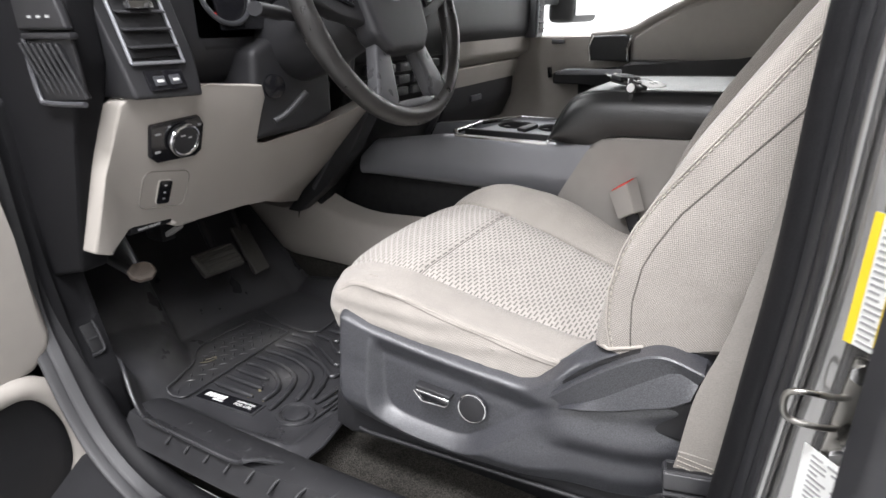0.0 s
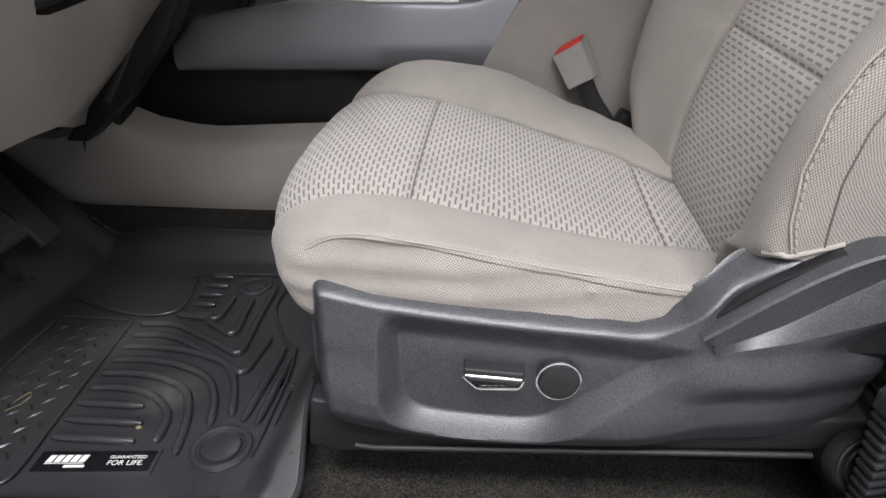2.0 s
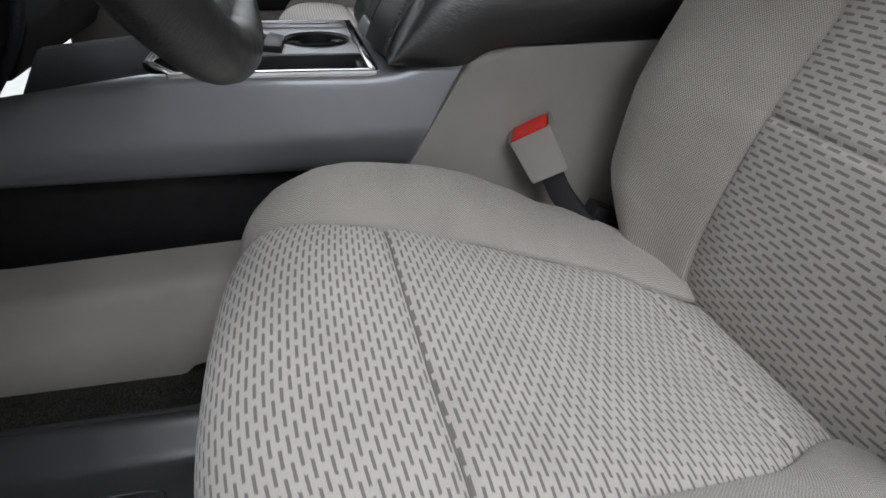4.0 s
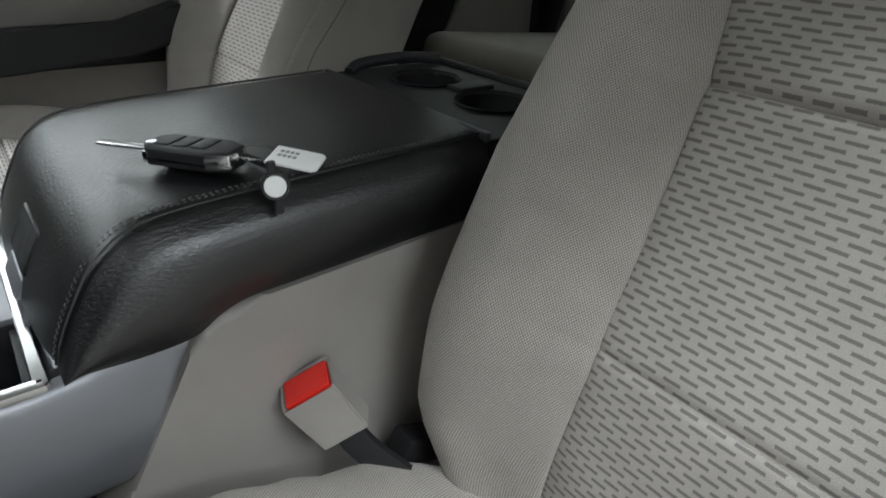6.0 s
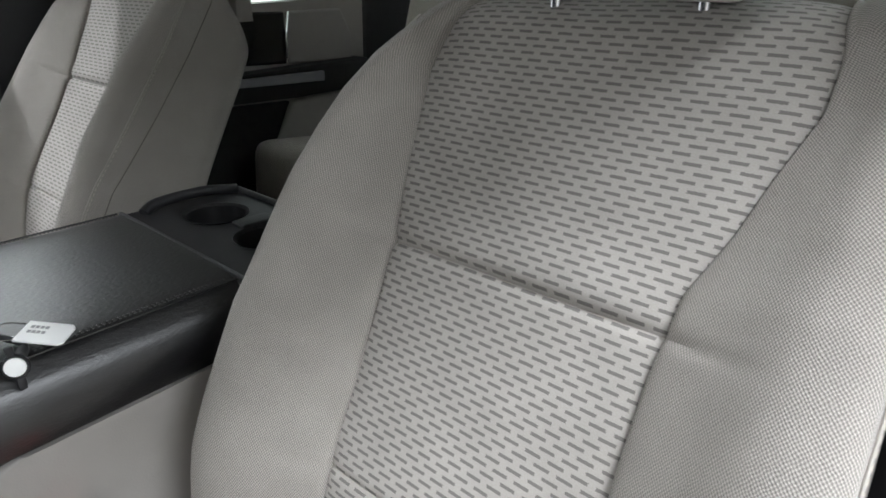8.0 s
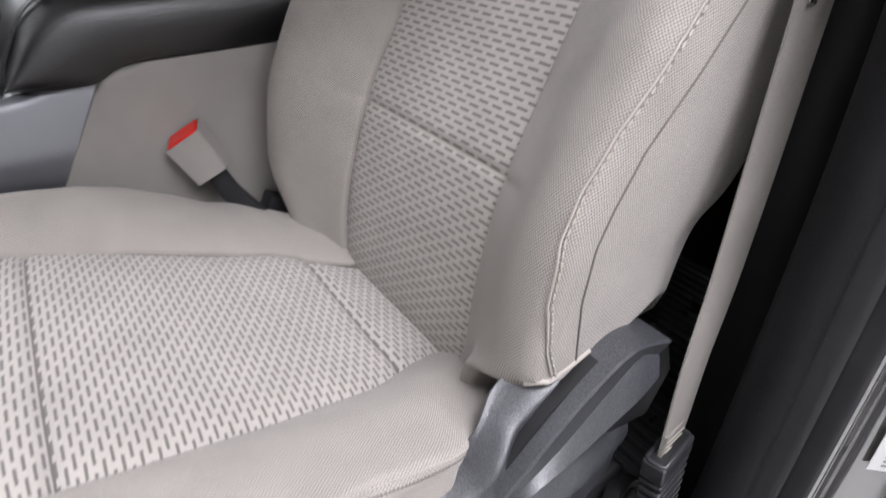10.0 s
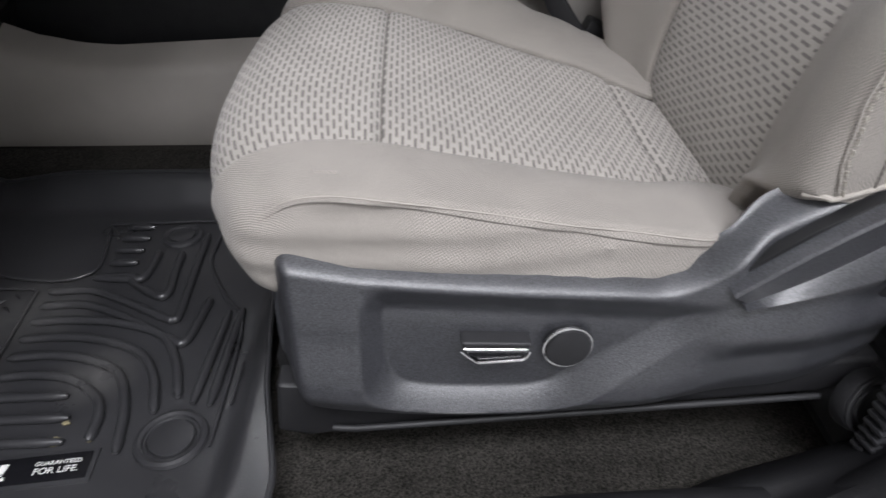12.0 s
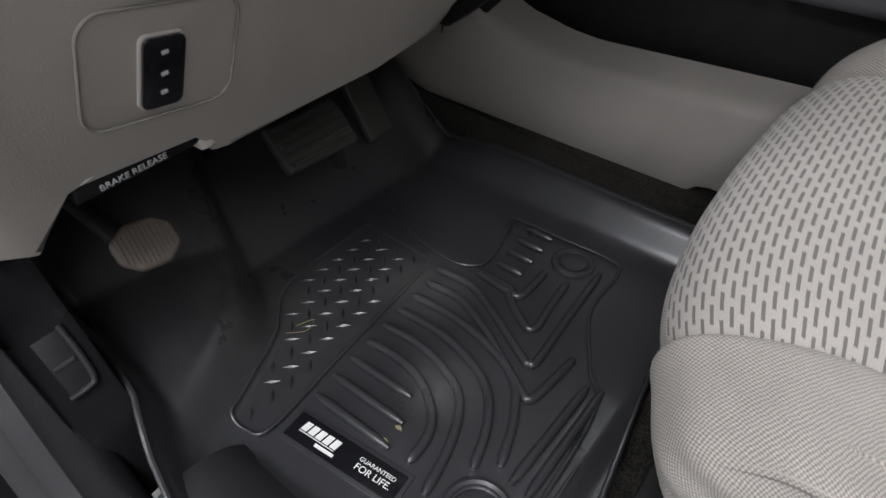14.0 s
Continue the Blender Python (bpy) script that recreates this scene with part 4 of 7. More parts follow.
    for (cx, cy), r in holes:
        hv = [bm.verts.new((cx + r * math.cos(a), cy + r * math.sin(a), 0.394)) for a in np.linspace(0, 2 * math.pi, 36, endpoint=False)]
        edges += [bm.edges.new((hv[i], hv[(i + 1) % 36])) for i in range(36)]
    bmesh.ops.triangle_fill(bm, edges=edges, use_beauty=True)
    part("cup_plate", bm, SILVER, c, "silver plate round the cup wells")
    for (cx, cy), r in holes:
        ang = np.linspace(0, 2 * math.pi, 41)
        well = np.array([[(cx + rr * math.cos(a), cy + rr * math.sin(a), zz) for a in ang] for rr, zz in ((r + 0.003, 0.3965), (r, 0.394), (r - 0.001, 0.36), (r - 0.003, 0.325), (0.001, 0.322))])
        part("cup_well", grid(well, None, "cup_well", flip=False, thick=0.001), DARK, c, "black cup well")
        for a in (0.6, 2.7, 4.6):
            part("cup_grip", box((cx + 0.037 * math.cos(a), cy + 0.037 * math.sin(a), 0.386), (0.02, 0.016, 0.008), 0.003, turn=pose(0, 0, 0, 0, 0, math.degrees(a))), BLACK, c)
    part("cup_insert", prism([(-0.005, 0.69), (0.0, 0.76), (-0.02, 0.79), (-0.03, 0.70)], "z", 0.388, 0.402, 0.003), BLACK, c, "black rubber cup insert")
    # dark cubby under the silver panel
    part("cubby", prism([(-0.62, 0.05), (-0.62, 0.275), (-0.38, 0.30), (0.12, 0.30), (0.12, 0.0), (-0.62, 0.0)], "y", 0.60, 0.80, 0.004), DARK, c, "dark cubby below the silver trim")
    return c


build_console()


def build_lid():
    lid = thing("console_lid", "black leather armrest lid with stitched edges", "armrest")
    side = [(0.104, 0.418), (0.112, 0.44), (0.131, 0.474), (0.145, 0.491), (0.165, 0.503), (0.20, 0.509), (0.30, 0.513), (0.474, 0.517)]
    low = [(0.104, 0.412), (0.15, 0.408), (0.19, 0.410), (0.212, 0.422), (0.235, 0.429), (0.28, 0.431), (0.474, 0.438)]
    # across: near flank, stitched edge, flat top, far flank
    top = evenly(crom(side, 90), 70)
    bot = evenly(crom(low, 90), 70)
    ny = 56
    pts = np.zeros((70, ny, 3))
    for i in range(70):
        for j in range(ny):
            v = j / (ny - 1)
            if v < 0.22:
                f = v / 0.22
                x, z = bot[i] + (top[i] - bot[i]) * f
                y = CY0 - 0.006 + 0.006 * f ** 3 + 0.008 * ease(0.75, 1.0, f) - 0.012 * math.sin(math.pi * f)
            elif v > 0.78:
                f = (1 - v) / 0.22
                x, z = bot[i] + (top[i] - bot[i]) * f
                y = CY1 + 0.006 - 0.006 * f ** 3 - 0.008 * ease(0.75, 1.0, f) + 0.006 * math.sin(math.pi * f)
            else:
                f = (v - 0.22) / 0.56
                x, z = top[i]
                y = CY0 + 0.008 + (CY1 - CY0 - 0.016) * f
                crown = 0.005 * (1 - (2 * f - 1) ** 4)
                z += crown * ease(0.11, 0.2, x)
                x -= crown * 1.6 * ease(0.2, 0.12, x)
            pts[i, j] = (x, y, z)
    part("cover", grid(pts, None, "cover", flip=True, sharp=60), LEATHER, lid, "black grained leather")
    part("core", prism([(p[0] + (0.006 if k < 35 else 0), p[1] - 0.006) for k, p in enumerate(top)][::6] + [(0.47, 0.44), (0.28, 0.436), (0.2, 0.42), (0.12, 0.418)], "y", CY0 + 0.004, CY1 - 0.004, 0.002), DARK, lid)
    # block slightly proud of the leather, dark in place of the recess's shade
    latch = part("front_latch", box((0.1195, 0.690, 0.450), (0.022, 0.074, 0.040), 0.006, 3, turn=pose(0, 0, 0, 0, 30, 0)), DARK, lid, "dark block for the shaded latch recess")
    part("latch_lip", box((0.1010, 0.690, 0.424), (0.012, 0.060, 0.020), 0.004, 3, turn=pose(0, 0, 0, 0, 30, 0)), SILVER, latch, "pale grey latch lip")
    # piping and stitches beside both long edges
    for y, s in ((CY0 + 0.004, -1), (CY1 - 0.004, 1)):
        edge = [(p[0], y, p[1] + 0.0008) for p in top]
        part("edge_seam", tube(edge, 0.0014, 6), LEATHER, lid)
        st = bmesh.new()
        for inset in (0.0045, 0.0090):
            e2 = evenly([(p[0] - 0.001, y - s * inset, p[1] + 0.0022) for p in top], 176)
            for i in range(0, 174, 2):
                add_bar(st, Vector(e2[i]), Vector(e2[i + 1]), 0.9, 0.0008)
        tagged(part("stitching", st, GREYTHREAD, lid, "grey thread stitching"), kind="stuff")
    return lid


build_lid()


def build_rear_tray():
    r = thing("rear_cup_tray", "black plastic cup tray behind the armrest", "cup holder")
    bm = bmesh.new()
    x0, x1, y0, y1, Z = 0.478, 0.665, CY0 - 0.004, CY1 + 0.004, 0.512
    ov = [bm.verts.new(p + (Z,)) for p in ((x0, y0), (x1, y0), (x1, y1), (x0, y1))]
    edges = [bm.edges.new((ov[i], ov[(i + 1) % 4])) for i in range(4)]
    holes = [((0.575, 0.775), 0.042), ((0.575, 0.645), 0.042)]
    for (cx, cy), rad in holes:
        hv = [bm.verts.new((cx + rad * math.cos(a), cy + rad * math.sin(a), Z)) for a in np.linspace(0, 2 * math.pi, 36, endpoint=False)]
        edges += [bm.edges.new((hv[i], hv[(i + 1) % 36])) for i in range(36)]
    bmesh.ops.triangle_fill(bm, edges=edges, use_beauty=True)
    part("top_plate", bm, BLACK, r)
    for (cx, cy), rad in holes:
        ang = np.linspace(0, 2 * math.pi, 41)
        well = np.array([[(cx + rr * math.cos(a), cy + rr * math.sin(a), zz) for a in ang] for rr, zz in ((rad + 0.004, Z + 0.003), (rad, Z), (rad - 0.002, 0.47), (rad - 0.004, 0.452), (0.001, 0.45))])
        part("cup_well", grid(well, None, "cup_well", thick=0.001), DARK, r)
    part("flank", box((0.571, y0 + 0.004, 0.475), (0.186, 0.008, 0.072), 0.003), BLACK, r)
    part("flank", box((0.571, y1 - 0.004, 0.475), (0.186, 0.008, 0.072), 0.003), BLACK, r)
    part("rear_face", box((0.665, MID, 0.475), (0.008, 0.31, 0.072), 0.003), BLACK, r)
    part("lip", tube(crom([(0.505, y1 - 0.02, Z + 0.002), (0.53, y1 - 0.012, Z + 0.010), (0.60, y1 - 0.01, Z + 0.012), (0.655, y1 - 0.014, Z + 0.006)], 16), 0.008, 10), BLACK, r)
    part("lip", tube([(0.66, y0 + 0.01, Z + 0.002), (0.66, y1 - 0.01, Z + 0.002)], 0.006, 10), BLACK, r)
    part("front_strip", box((0.480, MID, 0.514), (0.006, 0.312, 0.010), 0.002), CHARCOAL, r)
    part("grip", box((0.595, 0.709, 0.5135), (0.055, 0.030, 0.009), 0.004, 3), BLACK, r)
    return r


build_rear_tray()

# ---- dashboard ----


def slats(name, c, size, n, way, tilt, material, parent, label=""):
    """A row of thin louvres round c: way is the axis along which they follow one another."""
    for k in range(n):
        o = (k + 0.5) / n - 0.5
        p = [c[0], c[1], c[2]]
        p["xyz".index(way)] += o * size["xyz".index(way)]
        s = list(size)
        s["xyz".index(way)] = 0.0025
        turn = pose(0, 0, 0, *tilt)
        part(name, box(p, s, 0.0008, 1, turn), material, parent, label)


def build_dash():
    d = thing("dashboard", "black and beige truck dashboard with vents and switches", "dashboard")
    # beige knee panel
    poly = [(-0.152, 0.335), (-0.134, 0.45), (-0.116, 0.546), (-0.098, 0.560), (0.03, 0.558), (0.132, 0.548), (0.142, 0.526), (0.125, 0.46), (0.128, 0.446), (0.15, 0.442), (0.30, 0.452), (0.34, 0.462), (0.475, 0.49),
            (0.475, 0.35), (0.462, 0.250), (0.43, 0.236), (0.284, 0.285), (0.20, 0.318), (0.11, 0.343), (-0.018, 0.340), (-0.030, 0.343), (-0.036, 0.364), (-0.104, 0.370), (-0.112, 0.366), (-0.128, 0.325)]
    bm = prism(poly, "x", -0.325, -0.287, 0.010, 3)
    for v in bm.verts:
        y, z = v.co.y, v.co.z
        v.co.x += -0.46 * max(0, y - 0.11) * min(1, max(0, (0.46 - z) / 0.2)) - 0.35 * max(0, -0.10 - y) + 0.30 * (z - 0.39)
    part("knee_panel", bm, BEIGE, d, "beige plastic knee panel")
    part("knee_return", prism([(-0.70, 0.36), (-0.40, 0.37), (-0.36, 0.52), (-0.70, 0.52)], "y", -0.10, 0.45, 0.01), DARK, d)
    part("knee_return", prism([(-0.80, 0.27), (-0.53, 0.25), (-0.40, 0.45), (-0.80, 0.45)], "y", 0.28, 0.47, 0.01), DARK, d)
    part("tunnel_filler", prism([(-0.70, 0.10), (-0.50, 0.16), (-0.44, 0.30), (-0.42, 0.36), (-0.70, 0.36)], "y", 0.515, 0.62, 0.006), DARK, d)
    part("silver_strip", prism([(-0.275, 0.52), (-0.268, 0.47), (-0.335, 0.36), (-0.425, 0.265), (-0.515, 0.192), (-0.555, 0.192), (-0.455, 0.30), (-0.365, 0.40), (-0.31, 0.50)], "y", 0.466, 0.512, 0.006, 3), BLACK, d, "dark grey edge trim")
    # fittings lie on the leaning panel
    def on_knee(y, z, shape, roll=0):
        shape.transform(Matrix.Translation((-0.287 + 0.30 * (z - 0.39), y, z)) @ pose(0, 0, 0, 0, 16.7, 0) @ pose(0, 0, 0, roll, 0, 0))
        return shape

    def mark(parent, y, z, out, w, h, mat=None):
        part("mark", on_knee(y, z, box((out, 0, 0), (0.0008, w, h), 0)), mat or WHITE, parent)

    LY, LZ = -0.031, 0.489
    pl = part("light_switch_plate", on_knee(LY, LZ, prism([(-0.047, 0.026), (0.034, 0.030), (0.043, 0.016), (0.041, -0.026), (0.030, -0.034), (-0.036, -0.032), (-0.047, -0.022)], "x", -0.006, 0.006, 0.003)), GLOSS, d, "black switch plate")
    kn = part("light_knob", on_knee(LY + 0.003, LZ, disc((0.003, 0, 0), (1, 0, 0), 0.0225, 0.013, 0.003)), BLACK, pl, "round headlight knob")
    ringm = ring_mesh((0.0145, 0, 0), (1, 0, 0), 0.0222, 0.0032)
    on_knee(LY + 0.003, LZ, ringm)
    part("knob_ring", ringm, CHROME, kn, "chrome knob ring")
    mark(kn, LY - 0.002, LZ + 0.008, 0.0165, 0.008, 0.002, GREYINK)
    mark(kn, LY + 0.010, LZ + 0.004, 0.0165, 0.006, 0.002, GREYINK)
    for z in (LZ + 0.012, LZ - 0.014):
        mark(pl, LY - 0.036, z, 0.0064, 0.008, 0.003, GREYINK)
    mark(pl, LY + 0.034, LZ + 0.016, 0.0064, 0.006, 0.003, GREYINK)
    def rounded(w, h, r):
        out = []
        for k, (a, b) in enumerate(((1, 1), (-1, 1), (-1, -1), (1, -1))):
            for q in range(6):
                t = radians(90 * k + 18 * q)
                out.append((a * (w / 2 - r) + r * math.cos(t), b * (h / 2 - r) + r * math.sin(t)))
        return out

    lid_turn = Matrix.Translation((-0.287 + 0.30 * 0.022, -0.050, 0.412)) @ pose(0, 0, 0, 0, 16.7, 0) @ pose(0, 0, 0, -11, 0, 0)
    loop = [tuple(lid_turn @ Vector((0.0002, a, b))) for a, b in rounded(0.0805, 0.0585, 0.012)]
    part("lid_gap", tube(loop, 0.0008, 6, closed=True), KNEE_GAP, d, "shut line of a small lid")
    part("rocker_rim", on_knee(-0.052, 0.4085, prism(rounded(0.0235, 0.039, 0.004), "x", -0.001, 0.0009, 0.0006, 2), -11), BEIGE, d)
    rk = part("rocker", on_knee(-0.052, 0.4085, prism(rounded(0.0215, 0.037, 0.0035), "x", -0.001, 0.0024, 0.001, 3), -11), GLOSS, d, "black rocker switch")
    for z in (0.419, 0.4085, 0.399):
        mark(rk, -0.052 + 0.19 * (z - 0.4085), z, 0.0026, 0.0034, 0.0018, GREYINK)
    # parking brake release
    rel = part("brake_release", prism([(-0.320, 0.352), (-0.302, 0.352), (-0.2985, 0.3560), (-0.2960, 0.3680), (-0.3000, 0.3700), (-0.320, 0.3700)], "y", -0.106, -0.034, 0.0012), MATTE_SHADED, d, "black brake release handle")
    turn = Matrix(((0, 0.20, 1, -0.2972), (1, 0, 0, -0.076), (0, 0.98, 0, 0.3578), (0, 0, 0, 1)))
    # the letters and sign are white; grey ink puts their shade into the colour
    lettering("release_text", "BRAKE RELEASE", 0.0054, turn, GREYINK, rel)
    part("release_sign", ring_mesh((-0.2962, -0.0735, 0.3645), (1, 0, 0), 0.0016, 0.0005), GREYINK, rel)
    part("release_grip", box((-0.3080, -0.0325, 0.3560), (0.020, 0.010, 0.016), 0.003), BEIGE, d)
    # upper black mass with vent
    part("upper_dash", prism([(-0.92, 0.52), (-0.33, 0.545), (-0.30, 0.60), (-0.30, 0.72), (-0.36, 0.80), (-0.92, 0.80)], "y", -0.115, 1.53, 0.02, 3), BLACK, d, "black upper dashboard")
    vent = part("vent_frame", prism([(-0.112, 0.553), (-0.008, 0.548), (0.002, 0.60), (-0.005, 0.70), (-0.02, 0.80), (-0.118, 0.80), (-0.120, 0.70)], "x", -0.36, -0.219, 0.006, 3), BLACK, d, "black vent pod")
    part("vent_throat", box((-0.218, -0.063, 0.678), (0.008, 0.070, 0.15), 0.003), DARK, vent)
    slats("louvre", (-0.215, -0.063, 0.682), (0.020, 0.068, 0.15), 7, "z", (0, 12, 0), BLACK, vent)
    part("vent_lever", box((-0.204, -0.066, 0.668), (0.014, 0.034, 0.010), 0.002), CHROME, vent, "chrome vent lever")
    for a, b in (((-0.214, -0.101, 0.597), (-0.214, -0.024, 0.595)), ((-0.214, -0.024, 0.595), (-0.214, -0.030, 0.77)), ((-0.214, -0.101, 0.597), (-0.214, -0.104, 0.77))):
        part("vent_rim", tube([a, b], 0.0025, 8), SILVER, vent, "silver vent rim")
    bt = part("brake_gain_buttons", box((-0.218, -0.060, 0.574), (0.008, 0.056, 0.026), 0.003), GLOSS, vent, "small black button plate")
    for y in (-0.072, -0.048):
        part("button", box((-0.2135, y, 0.574), (0.003, 0.016, 0.012), 0.001), CHARCOAL, bt)
        part("mark", box((-0.2115, y, 0.574), (0.001, 0.009, 0.003), 0), WHITE, bt)
    for o in (vent, *vent.children_recursive):
        for v in o.data.vertices:
            v.co.x -= 0.36 * (v.co.z - 0.57)
    # end panel with louvred grille facing the door
    end = part("end_panel", prism([(-0.70, 0.20), (-0.36, 0.30), (-0.30, 0.50), (-0.255, 0.60), (-0.25, 0.80), (-0.92, 0.80), (-0.92, 0.2)], "y", -0.155, -0.112, 0.008, 3), MATTE_SHADED, d, "black dashboard end panel")
    part("grille_well", box((-0.292, -0.157, 0.592), (0.100, 0.006, 0.075), 0.004, turn=pose(0, 0, 0, 0, -4, 0)), DARK, end)
    for k in range(7):
        x = -0.333 + 0.0135 * k
        part("grille_slat", box((x, -0.161, 0.592), (0.0040, 0.010, 0.070), 0.0012, 1, pose(0, 0, 0, 0, -20, 30)), BLACK, end)
    rim = crom([(-0.345, -0.161, 0.630), (-0.344, -0.162, 0.590), (-0.336, -0.163, 0.555), (-0.325, -0.163, 0.551), (-0.285, -0.163, 0.551), (-0.240, -0.162, 0.553)], 40)
    part("grille_rim", tube(rim, 0.0035, 8), CHARCOAL, end, "dark grey rim under the grille")
    part("grille_rim", box((-0.292, -0.158, 0.633), (0.108, 0.012, 0.008), 0.003), BLACK, end)
    tab = part("end_plate", prism([(-0.345, 0.640), (-0.240, 0.640), (-0.252, 0.676), (-0.345, 0.680)], "y", -0.166, -0.154, 0.004, 3), BLACK, end)
    for k in (-0.02, 0, 0.02):
        part("mark", box((-0.290 + k, -0.1665, 0.655), (0.008, 0.001, 0.003), 0), GREYINK, tab)
    # gauge cluster under its hood
    cl = part("cluster_hood", prism([(0.06, 0.62), (0.08, 0.60), (0.40, 0.60), (0.43, 0.63), (0.43, 0.82), (0.06, 0.82)], "x", -0.42, -0.30, 0.01, 3), BLACK, d, "black cluster hood")
    part("cluster_screen", box((-0.296, 0.24, 0.70), (0.006, 0.28, 0.14), 0.004, turn=pose(0, 0, 0, 0, -12, 0)), GLOSS, cl, "dark gauge screen")
    part("gauge_ring", ring_mesh((-0.286, 0.12, 0.69), (1, 0, 0.2), 0.05, 0.004), CHARCOAL, cl)
    part("gauge_mark", box((-0.288, 0.11, 0.655), (0.002, 0.025, 0.006), 0.0005), RED, cl, "red gauge marks")
    for y in (0.17, 0.20):
        part("screen_mark", box((-0.288, y, 0.665), (0.002, 0.018, 0.003), 0), WHITE, cl)
    # centre stack
    part("radio_panel", prism([(-0.62, 0.26), (-0.46, 0.26), (-0.39, 0.36), (-0.36, 0.45), (-0.33, 0.60), (-0.33, 0.78), (-0.62, 0.78)], "y", 0.475, 0.93, 0.012, 3), BLACK, d, "black centre stack")
    for y in (0.476, 0.925):
        part("stack_edge", tube(crom([(-0.46, y, 0.26), (-0.39, y, 0.36), (-0.355, y, 0.45), (-0.325, y, 0.60), (-0.322, y, 0.78)], 24), 0.012, 10), CHARCOAL, d, "dark grey stack edge")
    for z in (0.47, 0.50, 0.53):
        for k in range(5):
            part("stack_button", box((-0.343 + (z - 0.5) * 0.2, 0.56 + 0.07 * k, z), (0.014, 0.05, 0.02), 0.003), CHARCOAL, d)
    for y in (0.56, 0.84):
        part("stack_knob", disc((-0.345, y, 0.575), (1, 0, 0.1), 0.02, 0.02, 0.002), CHARCOAL, d)
    # passenger side: glove box, silver band, vent
    part("passenger_fascia", prism([(-0.62, 0.50), (-0.36, 0.50), (-0.32, 0.53), (-0.31, 0.60), (-0.34, 0.62), (-0.62, 0.62)], "y", 0.935, 1.50, 0.01, 3), BEIGE, d, "beige padded fascia")
    part("silver_band", prism([(-0.50, 0.60), (-0.325, 0.60), (-0.30, 0.64), (-0.50, 0.66)], "y", 0.935, 1.43, 0.005, 2), CHARCOAL, d, "grey passenger band")
    part("glove_door", prism([(-0.62, 0.30), (-0.41, 0.30), (-0.37, 0.38), (-0.36, 0.49), (-0.62, 0.49)], "y", 0.945, 1.45, 0.012, 3), BLACK, d, "black glove box door")
    part("glove_upper", prism([(-0.62, 0.42), (-0.372, 0.42), (-0.345, 0.50), (-0.62, 0.50)], "y", 0.94, 1.46, 0.008, 3), BEIGE, d)
    part("glove_latch", box((-0.365, 1.15, 0.40), (0.01, 0.07, 0.018), 0.003), CHARCOAL, d)
    pv = part("passenger_vent", box((-0.31, 1.455, 0.645), (0.07, 0.07, 0.15), 0.006), CHARCOAL, d, "dark grey passenger vent")
    part("vent_throat", box((-0.273, 1.455, 0.645), (0.006, 0.05, 0.12), 0.002), DARK, pv)
    slats("louvre", (-0.27, 1.455, 0.645), (0.012, 0.048, 0.11), 6, "z", (0, 12, 0), BLACK, pv)
    part("vent_rim", tube([(-0.271, 1.425, 0.58), (-0.271, 1.425, 0.71)], 0.003, 8), SILVER, pv)
    return d


build_dash()


def build_column():
    c = thing("steering_wheel", "dark leather steering wheel with grey spokes", "steering wheel")
    C = np.array([-0.088, 0.266, 0.680])
    n = np.array([math.cos(0.329), 0, math.sin(0.329)])
    u = np.array([0, 1.0, 0])
    v = np.cross(n, u)
    v = v if v[2] > 0 else -v
    P = lambda a, b, h=0.0: C + a * u + b * v + h * n
    ang = np.linspace(0, 2 * math.pi, 96, endpoint=False)
    rim = [P(0.198 * math.cos(a), 0.198 * math.sin(a), 0.0) for a in ang]
    rr = [0.0155 + 0.002 * math.exp(-((math.cos(a) ** 2 - 0.9) / 0.1) ** 2) for a in ang]
    part("rim", tube(rim, rr, 16, True), WHEEL, c, "worn dark leather rim")
    m = axes_turn(u, v, n)

    def flat(poly, h0, h1, bevel, seg=3):
        bm = prism(poly, "z", h0, h1, bevel, seg)
        bm.transform(Matrix.Translation(C) @ m @ Matrix.Diagonal((1.13, 1.13, 1.0, 1.0)))
        return bm

    hub = part("hub_pad", flat([(-0.07, -0.06), (-0.045, -0.085), (0.045, -0.085), (0.07, -0.06), (0.078, 0.03), (0.06, 0.05), (-0.06, 0.05), (-0.078, 0.03)], -0.02, 0.022, 0.014, 4), BLACK, c, "black hub pad")
    part("hub_badge", flat([(0.022 * math.cos(a), 0.010 * math.sin(a) - 0.005) for a in np.linspace(0, 2 * math.pi, 24, endpoint=False)], 0.020, 0.0245, 0.001), SILVER, hub, "plain oval badge")
    for s in (-1, 1):
        sp = part("spoke", flat([(s * 0.06, 0.028), (s * 0.165, 0.035), (s * 0.168, -0.01), (s * 0.12, -0.028), (s * 0.062, -0.045)][::s], -0.016, 0.010, 0.006), BLACK, c, "black spoke")
        part("spoke_buttons", flat([(s * 0.085, 0.02), (s * 0.135, 0.024), (s * 0.138, -0.005), (s * 0.088, -0.022)][::s], 0.006, 0.016, 0.003), GLOSS, sp, "black button pad")
        for k in range(3):
            part("button", flat([(s * (0.094 + 0.014 * k), 0.012), (s * (0.104 + 0.014 * k), 0.013), (s * (0.104 + 0.014 * k), -0.004), (s * (0.094 + 0.014 * k), -0.006)][::s], 0.014, 0.0185, 0.001), CHARCOAL, sp)
        part("lower_spoke", flat([(s * 0.03, -0.075), (s * 0.06, -0.065), (s * 0.095, -0.145), (s * 0.06, -0.162), (s * 0.045, -0.15)][::s], -0.016, 0.008, 0.006), SPOKE, c, "satin grey lower spoke")
    part("lower_insert", flat([(-0.05, -0.15), (0.05, -0.15), (0.06, -0.163), (-0.06, -0.163)][::-1], -0.012, 0.006, 0.004), SPOKE, c)
    return c


